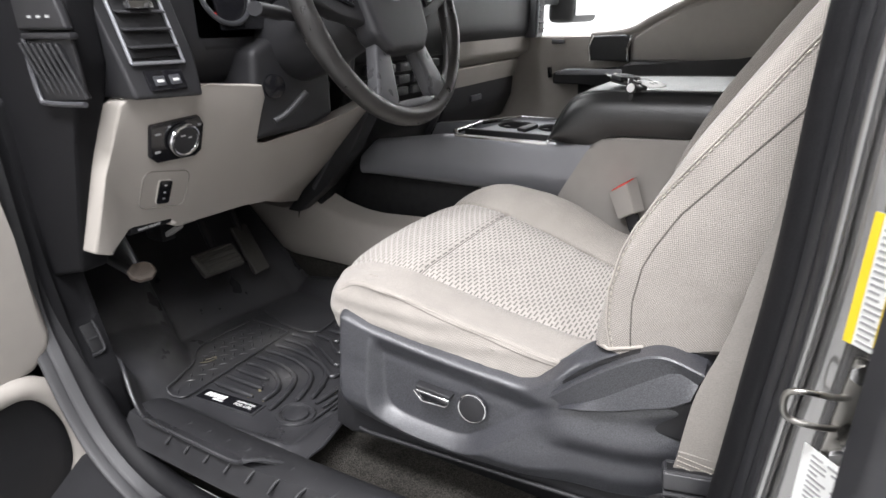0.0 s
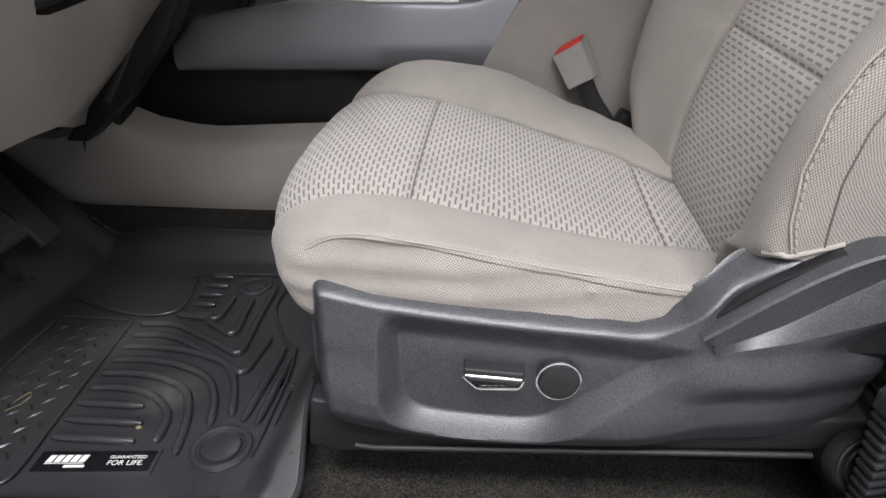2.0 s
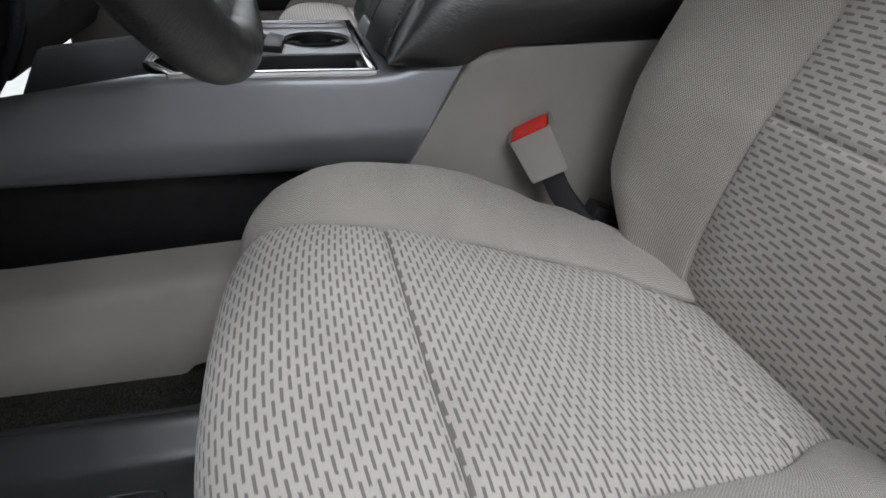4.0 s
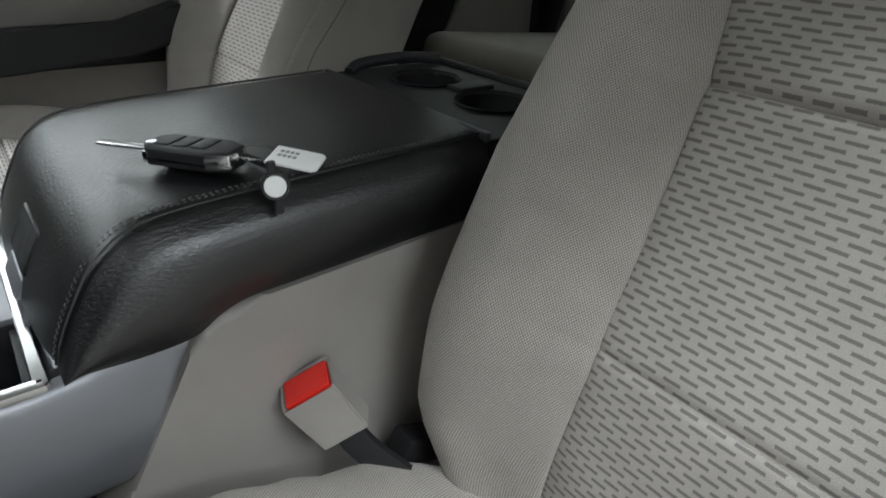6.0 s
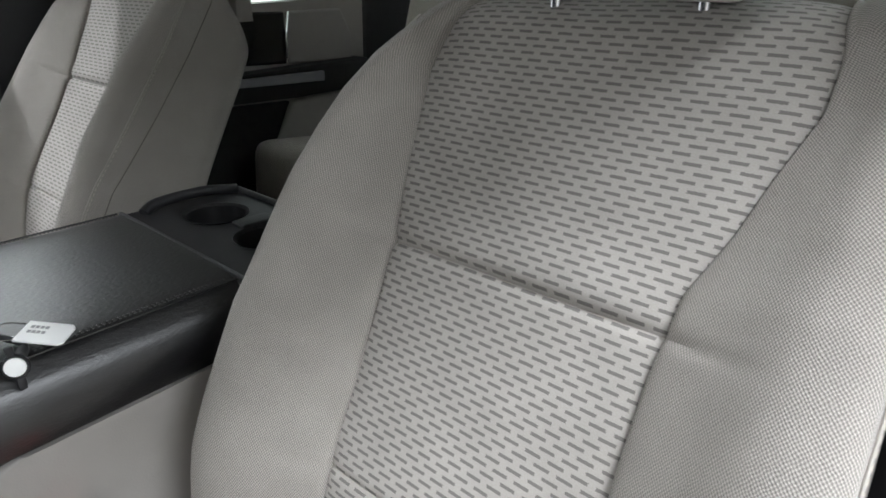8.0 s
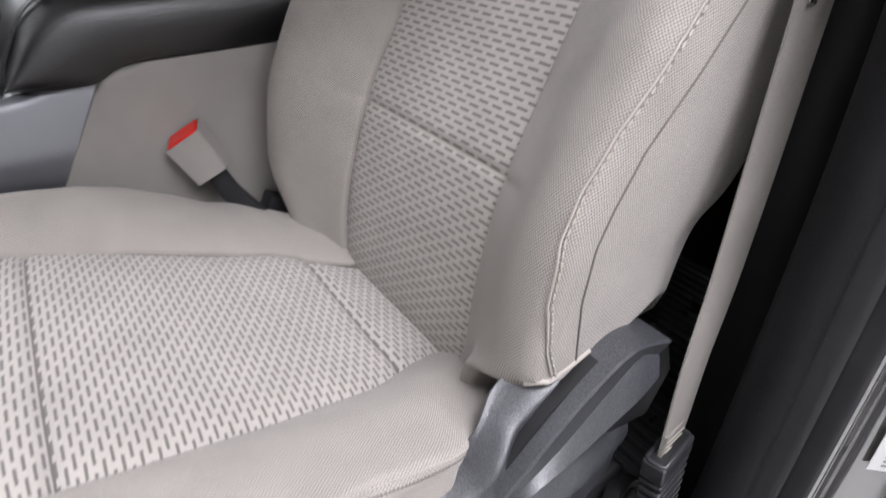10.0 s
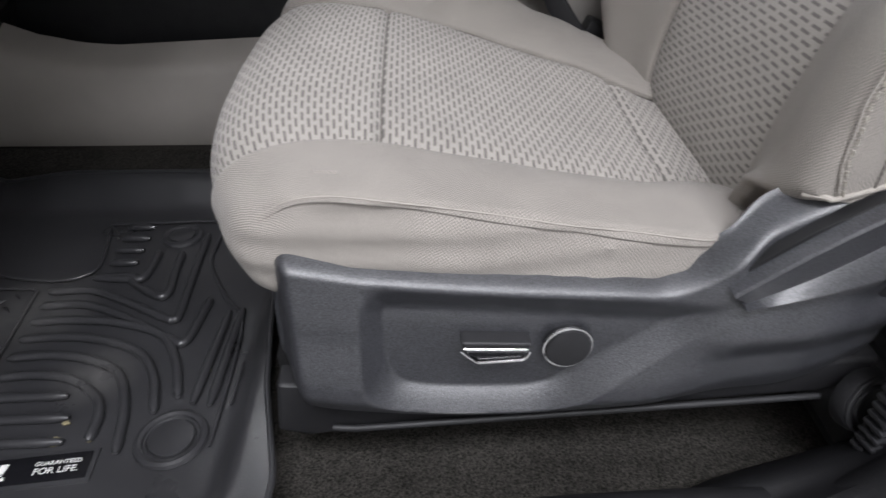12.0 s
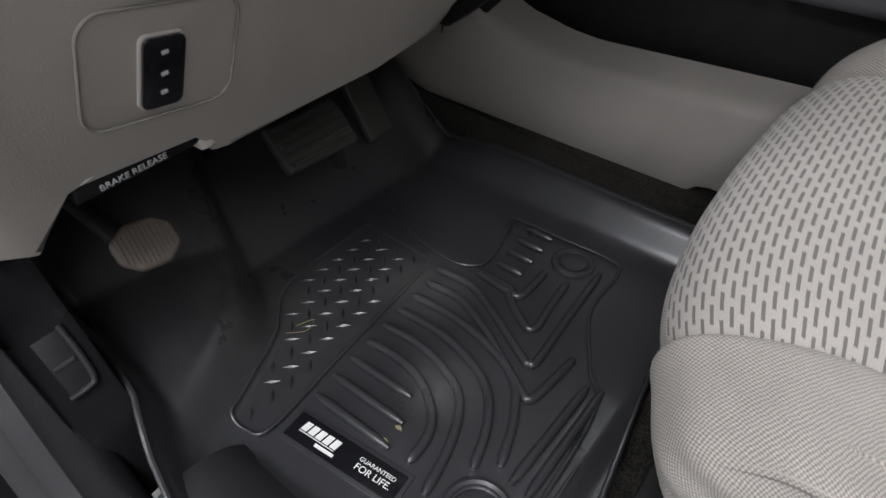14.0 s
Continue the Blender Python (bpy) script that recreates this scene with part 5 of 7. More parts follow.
WHEEL = shader("dark_wheel_leather", (0.018, 0.017, 0.0165), 0.36, bump=0.4, bump_scale=600, spread=0.3)
SPOKE = shader("satin_grey_spoke", (0.07, 0.07, 0.074), 0.35, metal=0.4, bump=0.05, spread=0.05)
build_column()


def build_shroud():
    c = thing("steering_column", "black steering column shroud with stalks and key slot", "steering column")
    ax = np.array([math.cos(0.285), 0, math.sin(0.285)])
    C = np.array([-0.088, 0.266, 0.680])
    pts, rad = [], []
    for k, r in ((-0.05, 0.055), (-0.08, 0.07), (-0.16, 0.082), (-0.26, 0.085), (-0.34, 0.08)):
        pts.append(C + ax * k + np.array([0, 0, -0.01 + 0.02 * k]))
        rad.append(r)
    part("shroud", tube(crom(pts, 20), np.interp(np.linspace(0, 4, 20), range(5), rad), 28, squash=((0, 0, 1), 0.85)), BLACK, c, "black shroud")
    part("key_bezel", prism([(0.125, 0.455), (0.14, 0.60), (0.22, 0.63), (0.33, 0.56), (0.33, 0.47), (0.26, 0.455)], "x", -0.40, -0.262, 0.014, 3), BLACK, c, "black lower column bezel")
    part("key_slot", disc((-0.262, 0.175, 0.54), (1, -0.3, 0), 0.02, 0.01, 0.002), GLOSS, c, "black key slot")
    part("key_hood", box((-0.255, 0.165, 0.52), (0.02, 0.04, 0.02), 0.004, turn=pose(0, 20, 0, 20, 0, 0)), GLOSS, c)
    part("stalk", tube(crom([C + ax * -0.12 + np.array([0, -0.06, 0]), C + ax * -0.11 + np.array([0, -0.12, 0.005]), C + ax * -0.10 + np.array([0, -0.185, 0.01])], 12), [0.011] * 6 + [0.014] * 6, 14, squash=((0, 0, 1), 0.75)), BLACK, c, "black turn signal stalk")
    part("tilt_lever", tube(crom([(-0.20, 0.19, 0.53), (-0.21, 0.15, 0.50), (-0.22, 0.13, 0.49)], 8), 0.006, 10), BLACK, c)
    part("shift_stalk", tube(crom([C + ax * -0.12 + np.array([0, 0.06, 0.02]), C + ax * -0.08 + np.array([0, 0.15, 0.04])], 8), 0.009, 10), BLACK, c)
    return c


build_shroud()

# ---- footwell ----


REST_EDGE = np.polyfit([-0.12, -0.061, -0.03, 0.045, 0.09, 0.13, 0.17], [-0.328, -0.354, -0.376, -0.437, -0.53, -0.70, -0.98], 4)


def mat_height(x, y):
    z = 0.016 - 0.085 * np.clip(y, -0.06, 0.42)
    z = z + 0.95 * np.maximum(0, -0.53 - x) * 0.9 + 0.35 * np.maximum(0, -0.50 - x) ** 2
    # raised foot rest beside the sill
    rest = np.polyval(REST_EDGE, np.clip(y, -0.14, 0.17)) - x
    z = z + 0.050 * ease(-0.004, 0.065, rest) + 0.22 * ease(0.02, 0.10, rest) * np.clip(rest - 0.04, 0, 0.16)
    # long swell beside the sill
    z = z + 0.016 * np.exp(-((y + 0.084 - 0.10 * (x + 0.2) * (x > -0.2)) / 0.011) ** 2) * ease(-0.345, -0.315, x) * ease(-0.05, -0.09, x)
    # walls of the tray
    z = z + 0.038 * ease(0.435, 0.487, y) * ease(-0.06, -0.12, x) * (0.5 + 0.5 * ease(-0.56, -0.40, x))
    z = z + 0.012 * ease(-0.10, -0.125, y) * ease(-0.36, -0.30, x)
    z = z + 0.030 * ease(-0.09, -0.165, y)
    z = z + 0.012 * ease(-0.085, -0.06, x)
    return z


def build_mat():
    mt = thing("floor_mat", "black moulded rubber floor liner with raised ribs", "floor mat")
    nx, ny = 150, 130
    pts = np.zeros((nx, ny, 3))
    for i, a in enumerate(np.linspace(0, 1, nx)):
        for j, b in enumerate(np.linspace(0, 1, ny)):
            back = np.interp(b, [0, 0.05, 0.17, 0.34, 0.63, 0.94], [-0.07, -0.03, -0.024, -0.05, -0.076, -0.07])
            x = -0.80 + a * (back + 0.80)
            y0 = np.interp(x, [-0.8, -0.42, -0.39, -0.34, -0.29, -0.1, -0.03], [-0.112, -0.112, -0.116, -0.140, -0.156, -0.158, -0.150])
            y = y0 + b * (0.488 - y0)
            wall = 0.034 * ease(0.020, 0.002, y - y0) * ease(-0.29, -0.36, x)
            pts[i, j] = (x, y, mat_height(x, y) + wall)
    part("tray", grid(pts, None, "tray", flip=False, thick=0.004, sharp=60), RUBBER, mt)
    edge = np.vstack([pts[::3, 0], pts[-1, ::3], pts[::-3, -1]])
    part("rim", tube(edge + np.array([0, 0, 0.001]), 0.0030, 8), RUBBER, mt)
    return mt


MAT = build_mat()


def build_pedals():
    b = thing("brake_pedal", "worn black rubber brake pedal", "pedal")
    t = pose(0, 0, 0, 0, 40, -6)
    pad = part("pad", box((-0.49, 0.185, 0.170), (0.058, 0.098, 0.016), 0.012, 3, t), WORN, b, "worn ribbed rubber pad")
    for k in range(5):
        part("rib", box(Vector((-0.49, 0.185, 0.170)) + t.to_3x3() @ Vector((-0.022 + 0.011 * k, 0, 0.009)), (0.005, 0.084, 0.004), 0.001, 1, t), WORN, pad)
    part("arm", tube(crom([(-0.515, 0.20, 0.18), (-0.57, 0.21, 0.27), (-0.62, 0.21, 0.42)], 12), 0.009, 10), DARK, b)
    g = thing("accelerator_pedal", "worn black rubber accelerator pedal", "pedal")
    t = pose(0, 0, 0, 0, 58, 0)
    part("pad", box((-0.565, 0.338, 0.130), (0.125, 0.046, 0.014), 0.008, 3, t), WORN, g, "black rubber pad")
    part("arm", tube([(-0.59, 0.338, 0.17), (-0.66, 0.34, 0.35)], 0.008, 10), DARK, g)
    p = thing("parking_brake_pedal", "scuffed brown-grey parking brake pedal", "pedal")
    t = pose(0, 0, 0, 0, 42, -12)
    at = Vector((-0.355, -0.068, 0.268))
    plate = prism([(-0.017, -0.008), (-0.008, -0.021), (0.006, -0.020), (0.016, -0.009), (0.017, 0.010), (0.007, 0.021), (-0.008, 0.020), (-0.016, 0.011)], "z", -0.0055, 0.0055, 0.004, 4)
    plate.transform(Matrix.Translation(at) @ t)
    pad = part("pad", plate, SCUFF, p, "scuffed ribbed pad")
    for k in range(11):
        part("rib", box(at + t.to_3x3() @ Vector((0, -0.015 + 0.003 * k, 0.0055)), (0.030 - 0.0022 * abs(k - 5), 0.0013, 0.0012), 0.0005, 1, t), SCUFF, pad)
    part("arm", tube(crom([(-0.372, -0.075, 0.268), (-0.45, -0.08, 0.30), (-0.55, -0.08, 0.42)], 12), 0.008, 10), DARK, p)


SCUFF = shader("scuffed_pedal_rubber", (0.08, 0.064, 0.052), 0.65, bump=0.4, spread=0.4, scale=60)
build_pedals()

# beige tunnel trim beside the footwell
xs = np.linspace(-0.86, 0.1, 60)
top = np.interp(xs, [-0.86, -0.60, -0.53, -0.50, -0.44, -0.38, -0.33, -0.17, 0.1], [0.20, 0.205, 0.23, 0.232, 0.20, 0.187, 0.183, 0.192, 0.205])
low = np.interp(xs, [-0.86, -0.79, -0.66, -0.58, -0.34, -0.16, -0.14, 0.1], [0.14, 0.11, 0.055, 0.038, 0.042, 0.045, 0.065, 0.065])
pts = np.zeros((60, 20, 3))
for i, x in enumerate(xs):
    for j, f in enumerate(np.linspace(0, 1, 20)):
        z = low[i] + (top[i] - low[i]) * f
        y = 0.522 - 0.012 * math.sin(math.pi * min(1, f * 1.2)) + 0.05 * ease(0.85, 1.0, f) - 0.02 * ease(-0.42, -0.55, x) * ease(0.3, 1.0, f)
        pts[i, j] = (x, y, z)
tr = thing("tunnel_trim", "beige plastic trim along the transmission tunnel", "trim", "", "structure")
part("panel", grid(pts, None, "panel", flip=True, thick=0.005), BEIGE, tr)
part("joint", tube([(-0.54, 0.497, 0.205), (-0.565, 0.507, 0.10), (-0.578, 0.518, 0.042)], 0.002, 6), DARK, tr)
solid("tunnel_carpet", prism([(-0.95, -0.05), (-0.95, 0.2), (-0.80, 0.125), (-0.6, 0.05), (0.1, 0.05), (0.1, -0.05)], "y", 0.49, 0.80, 0.015, 3), CARPET, "dark carpet on the transmission tunnel", "carpet", "", "structure")
solid("toe_carpet", prism([(-0.56, -0.06), (-1.02, 0.345), (-1.02, -0.06)], "y", -0.12, 0.50, 0.01), CARPET, "dark carpet on the toe board", "carpet", "", "structure")

# ---- door opening: seal, painted jamb, trims ----
# way of the opening's inner edge: x, y, z
RIM = crom([(-0.38, -0.12, 0.95), (-0.43, -0.128, 0.75), (-0.465, -0.135, 0.55), (-0.468, -0.142, 0.34), (-0.457, -0.150, 0.221), (-0.406, -0.160, 0.132), (-0.342, -0.168, 0.049), (-0.271, -0.170, -0.002), (-0.19, -0.171, -0.020), (-0.08, -0.170, -0.022), (0.1, -0.16, -0.018),
            (0.26, -0.13, -0.006), (0.35, -0.108, 0.012), (0.41, -0.096, 0.036), (0.455, -0.091, 0.070), (0.485, -0.090, 0.112), (0.503, -0.090, 0.155), (0.511, -0.090, 0.216), (0.520, -0.090, 0.352), (0.527, -0.089, 0.475), (0.530, -0.085, 0.655), (0.545, -0.08, 0.85), (0.585, -0.07, 1.15)], 260)


def swept_jamb(profile, n=24, first=0, last=260):
    """A band along the door opening: profile of (outward, out of the cab)."""
    nor = -frame_of(RIM[:, [0, 2]])[1]
    pr = crom(profile, n)
    pts = np.zeros((last - first, n, 3))
    for j, (o, y) in enumerate(pr):
        pts[:, j, 0] = (RIM[:, 0] + nor[:, 0] * o)[first:last]
        pts[:, j, 2] = (RIM[:, 2] + nor[:, 1] * o)[first:last]
        pts[:, j, 1] = (RIM[:, 1] + y)[first:last]
    return pts


setting("jamb_trim", grid(swept_jamb([(0.024, 0.014), (0.008, 0.012), (0.0015, 0.005), (0.0, -0.003), (0.003, -0.012), (0.010, -0.019), (0.0155, -0.017), (0.017, -0.010)]), None, "jamb_trim", flip=False, thick=0.003), HIDE, "black grained trim roll round the door opening", "trim")
setting("door_seal", grid(swept_jamb([(0.0150, -0.008), (0.0155, -0.019), (0.0175, -0.027), (0.0205, -0.036), (0.0225, -0.0345), (0.0245, -0.047), (0.0262, -0.052), (0.0280, -0.050), (0.029, -0.030)]), None, "door_seal", flip=False, thick=0.002), SEAL, "black rubber seal round the door opening", "seal")
setting("door_jamb", grid(swept_jamb([(0.0285, -0.030), (0.0288, -0.047), (0.0300, -0.0525), (0.0318, -0.0528), (0.0335, -0.049), (0.0345, -0.043), (0.0385, -0.042), (0.0400, -0.047), (0.0420, -0.051), (0.046, -0.0535), (0.050, -0.0550), (0.0530, -0.056), (0.0535, -0.058), (0.0545, -0.063), (0.060, -0.069), (0.08, -0.088), (0.11, -0.115), (0.2, -0.13)], 90, 132), None, "door_jamb", flip=False, thick=0.003), PAINT, "grey metallic painted door jamb", "jamb")
nor_r = frame_of(RIM[:, [0, 2]])[1]
# dark rod laid along the groove to give it its shade
setting("jamb_gap", tube(np.stack([RIM[:, 0] - nor_r[:, 0] * 0.0365, RIM[:, 1] - 0.0435, RIM[:, 2] - nor_r[:, 1] * 0.0365], 1)[132:], 0.0034, 8), DARK, "dark strip standing in for the shade in the jamb groove", "seal")
setting("kick_panel", prism([(-0.70, 0.0), (-0.37, 0.01), (-0.38, 0.10), (-0.43, 0.20), (-0.45, 0.30), (-0.45, 0.55), (-0.70, 0.55)], "y", -0.165, -0.118, 0.012, 3), MATTE_SHADED, "black plastic kick panel ahead of the sill", "trim")
pocket = thing("release_pocket", "black recessed latch pocket in the kick panel", "latch pocket")
lean = axes_turn((0.89, 0, 0.45), (0, 1, 0), (-0.45, 0, 0.89))
part("recess", box((-0.4125, -0.1405, 0.167), (0.004, 0.020, 0.050), 0.0015, 2, lean), DARK, pocket)
part("bar", box((-0.4115, -0.1405, 0.166), (0.006, 0.017, 0.004), 0.001, 1, lean), BLACK, pocket)
part("lip", tube(crom([(-0.4225, -0.1285, 0.192), (-0.4105, -0.1285, 0.168), (-0.4005, -0.131, 0.147), (-0.399, -0.140, 0.144), (-0.399, -0.152, 0.144)], 24), 0.0026, 8), BLACK, pocket, "raised lip round the pocket")
hood = thing("hood_release", "pale plastic release lever under the dashboard", "lever")
part("handle", prism([(-0.484, 0.258), (-0.440, 0.284), (-0.437, 0.289), (-0.443, 0.291), (-0.488, 0.266)], "y", 0.066, 0.082, 0.002), LIGHTGREY, hood)
part("bracket", box((-0.50, 0.074, 0.285), (0.05, 0.03, 0.06), 0.004), DARK, hood)

# ---- door sill, pillar details ----
sill = thing("door_sill", "black plastic sill plate with raised ribs", "sill plate", "", "structure")
pts = np.zeros((60, 14, 3))
for i, x in enumerate(np.linspace(-0.34, 0.40, 60)):
    for j, (o, z) in enumerate(crom([(0.0, -0.02), (0.02, 0.025), (0.05, 0.048), (0.09, 0.052), (0.115, 0.045)], 14)):
        k = float(ease(0.36, -0.12, x))
        pts[i, j] = (x, -0.055 - o * (0.50 + 0.50 * k), z - 0.03 * float(ease(0.09, 0.115, o)))
part("plate", grid(pts, None, "plate", thick=0.003), BLACK, sill)
for k in range(8):
    x = -0.235 + 0.043 * k
    part("rib", tube([(x, -0.163, 0.0400), (x + 0.004, -0.150, 0.0505), (x + 0.010, -0.118, 0.0530)], 0.0026, 8), BLACK, sill)
part("outer_step", prism([(-0.16, -0.03), (-0.20, -0.03), (-0.34, -0.12), (-0.34, -0.30), (-0.16, -0.30)], "x", -0.425, 0.60, 0.01), BLACK, sill, "black lower body step")
# added board that blacks out the pale floor between door and sill
solid("running_board", box((-0.5, -0.42, -0.24), (0.9, 0.36, 0.07), 0.02, 3), BLACK, "black board added to cover the bright gap below the door", "running board")


DULL = shader("dull_zinc_steel", (0.30, 0.29, 0.27), 0.32, metal=1.0, bump=0.1, spread=0.3)


def build_striker():
    s = thing("door_striker", "bright steel door latch striker on the pillar", "latch striker")
    part("plate", box((0.586, -0.166, 0.395), (0.018, 0.006, 0.080), 0.004, 2, pose(0, 0, 0, 0, 4, 0)), DULL, s)
    loop = crom([(0.585, -0.166, 0.405), (0.575, -0.172, 0.405), (0.556, -0.176, 0.406), (0.547, -0.176, 0.402), (0.546, -0.176, 0.392), (0.550, -0.176, 0.383), (0.562, -0.176, 0.381), (0.576, -0.172, 0.380), (0.586, -0.166, 0.380)], 48)
    part("loop", tube(loop, 0.0024, 12), DULL, s, "shiny bent wire loop")
    for z in (0.425, 0.358):
        part("bolt", disc((0.586, -0.166, z), (0, -1, 0), 0.0075, 0.006, 0.001, 6), STEEL, s)
    return s


build_striker()


def build_label(name, at, w, h, label, yellow):
    """A paper label on the slanting face of the pillar."""
    s = thing(name, label, "label", at=at)
    s.rotation_euler = (0, 0, radians(-43))
    c = (0.0, 0.0, 0.0)
    part("paper", box(c, (w, 0.0008, h), 0.0002, 1), WHITE, s)
    if yellow:
        for dx in (-w / 2 + 0.003, w / 2 - 0.003):
            part("border", box((c[0] + dx, c[1] - 0.0007, c[2]), (0.006, 0.0008, h), 0), YELLOW, s, "yellow border")
        part("border", box((c[0] + 0.004, c[1] - 0.0011, c[2] - 0.02), (0.02, 0.0008, 0.04), 0), YELLOW, s, "yellow warning field")
    rng = random.Random(5)
    for k in range(int(h / 0.0045) - 1):
        n = rng.randint(1, 3)
        x = c[0] - w / 2 + 0.008
        for q in range(n):
            ln = rng.uniform(0.006, 0.016)
            if x + ln > c[0] + w / 2 - 0.006:
                break
            part("bar", box((x + ln / 2, c[1] - 0.0006, c[2] + h / 2 - 0.005 - 0.0045 * k), (ln, 0.0006, 0.0018), 0), GREYINK, s)
            x += ln + 0.004
    return s


build_label("warning_label", (0.5915, -0.1775, 0.488), 0.052, 0.090, "white pillar label with yellow border", True)
build_label("certification_label", (0.5860, -0.1805, 0.302), 0.056, 0.11, "white pillar label with rows of grey print", False)
solid("pillar_trim", prism([(0.600, 0.0), (0.606, -0.035), (0.62, -0.05), (0.70, -0.05), (0.70, 0.01)], "z", 0.02, 1.16, 0.012, 3), BLACK, "black plastic centre pillar trim behind the seat", "pillar trim", "", "structure")


def build_belt():
    b = thing("seat_belt", "grey webbing seat belt hanging beside the seat", "seat belt")
    path = crom([(0.491, -0.053, 0.198), (0.495, -0.052, 0.225), (0.5025, -0.048, 0.294), (0.5205, -0.0415, 0.358), (0.535, -0.035, 0.44), (0.552, -0.027, 0.555), (0.560, -0.025, 0.62), (0.580, -0.022, 0.80), (0.60, -0.02, 1.05)], 70)
    twist = np.linspace(0, 1, 70)[:, None]
    part("webbing", ribbon(path, np.array([0.95, 0.22, -0.28]) * (1 - twist) ** 2 + np.array([0.95, -0.10, -0.28]) * (1 - (1 - twist) ** 2), 0.042, 0.0016), WEBBING, b)
    tongue = part("tongue", prism([(-0.020, -0.012), (0.012, -0.020), (0.021, -0.008), (0.012, 0.036), (0.004, 0.040), (-0.012, 0.012)], "z", -0.006, 0.006, 0.004, 3), LIGHTGREY, b, "pale grey belt tongue grip")
    tongue.matrix_world = Matrix.Translation((0.556, -0.032, 0.600)) @ axes_turn((0.80, 0.55, -0.1), (0.1, 0.1, 0.98), (0.55, -0.80, 0.03)) @ Matrix.Diagonal((0.85, 0.80, 0.85, 1))
    part("hole", disc((0.558, -0.040, 0.612), (0.5, -0.86, 0), 0.0035, 0.002, 0), DARK, b)
    part("blade", box((0.549, -0.0285, 0.566), (0.012, 0.002, 0.034), 0.0008, 1, pose(0, 0, 0, 0, 14, 12)), CHROME, b, "chrome tongue blade")
    loop = crom([(0.545, -0.045, 0.585), (0.560, -0.055, 0.590), (0.580, -0.062, 0.602), (0.588, -0.063, 0.598), (0.578, -0.060, 0.588), (0.560, -0.053, 0.578), (0.552, -0.050, 0.566), (0.546, -0.048, 0.550)], 30)
    loop = loop + np.array([0.004, 0.009, 0.006])
    part("cord", tube(loop, 0.0026, 8), WEBBING, b, "twisted grey cord loop")
    cuff = ribbon(crom([(0.491, -0.0535, 0.196), (0.496, -0.0525, 0.232)], 4), (0.95, 0.22, -0.28), 0.0424, 0.0024)
    cuff = part("stitched_end", cuff, WEBBING, b)
    rows = bmesh.new()
    for r in range(3):
        a, c = Vector((0.4935, -0.0553, 0.214 + 0.006 * r)), Vector((0.95, 0.22, -0.28)).normalized()
        for k in range(-6, 7):
            add_bar(rows, a + c * (0.003 * k - 0.0011), a + c * (0.003 * k + 0.0011), 0.9, 0.0009)
    tagged(part("stitching", rows, THREAD, cuff), kind="stuff")
    return b


build_belt()


def build_sleeve():
    s = thing("belt_sleeve", "black ribbed rubber sleeve round the belt anchor", "belt sleeve")
    top, bot = np.array([0.489, -0.055, 0.212]), np.array([0.506, -0.056, 0.03])
    ax = (top - bot) / np.linalg.norm(top - bot)
    m = axes_turn((0.97, 0.2, 0.03), np.cross(ax, (0.97, 0.2, 0.03)), ax)
    n = 15
    for k in range(n):
        c = bot + (top - bot) * (k + 0.4) / (n + 1.6)
        part("rib", box(tuple(c), (0.053 - 0.0006 * (n - k), 0.020, 0.0058), 0.0022, 2, m), RUBBER, s)
    part("core", box(tuple((top + bot) / 2 - ax * 0.01), (0.039, 0.010, 0.165), 0.004, 2, m), DARK, s)
    col = part("collar", box(tuple(top - ax * 0.008), (0.054, 0.021, 0.022), 0.004, 3, m), RUBBER, s, "smooth top collar")
    # dark plate gives the shade of a hollow that isn't cut
    part("mouth", box(tuple(top + ax * 0.0022), (0.046, 0.0135, 0.0020), 0.0008, 2, m), DARK, col, "dark plate for the hollow's shade")
    x, y = Vector(m.col[0][:3]), Vector(m.col[1][:3])
    rim = [tuple(Vector(top + ax * 0.0028) + x * (0.0242 * a) + y * (0.0082 * b)) for a, b in ((1, 0.6), (0.93, 1), (-0.93, 1), (-1, 0.6), (-1, -0.6), (-0.93, -1), (0.93, -1), (1, -0.6))]
    part("mouth_rim", tube(rim, 0.0019, 8, closed=True), RUBBER, col)
    return s


build_sleeve()
# carpet flap and ribbed mat behind the front seat
rm = thing("rear_floor_mat", "black ribbed rubber mat behind the driver seat", "floor mat")
part("sheet", box((0.86, 0.30, -0.012), (0.66, 0.62, 0.012), 0.004), RUBBER, rm)
for k in range(30):
    part("rib", box((0.57 + 0.02 * k, 0.28, -0.004), (0.007, 0.58, 0.008), 0.002, 1), RUBBER, rm)
inner = crom([(0.12, -0.095, 0.010), (0.22, -0.083, 0.014), (0.317, -0.064, 0.017), (0.382, -0.043, 0.02), (0.45, -0.028, 0.022), (0.53, -0.012, 0.024)], 40)
outer = crom([(0.12, -0.150, 0.034), (0.24, -0.132, 0.036), (0.33, -0.112, 0.036), (0.40, -0.098, 0.046), (0.462, -0.092, 0.082), (0.505, -0.088, 0.15)], 40)
pts = np.zeros((40, 12, 3))
for j, f in enumerate(np.linspace(0, 1, 12)):
    pts[:, j] = inner + (outer - inner) * f
    pts[:, j, 2] += 0.012 * math.sin(math.pi * min(1.0, 1.3 * f)) - 0.012 * (1 - f) ** 6
solid("sill_trim", grid(pts, None, "sill_trim", flip=True, thick=0.004), HIDE, "black grained trim between carpet and pillar", "trim", "", "structure")
solid("rear_door_skin", prism([(0.573, -0.246), (0.585, -0.262), (0.63, -0.268), (1.50, -0.268), (1.50, -0.232), (0.62, -0.232), (0.60, -0.236)], "z", 0.10, 0.74, 0.004, 3), SEAL, "dark rounded outer edge of the rear door", "door edge", "", "structure")

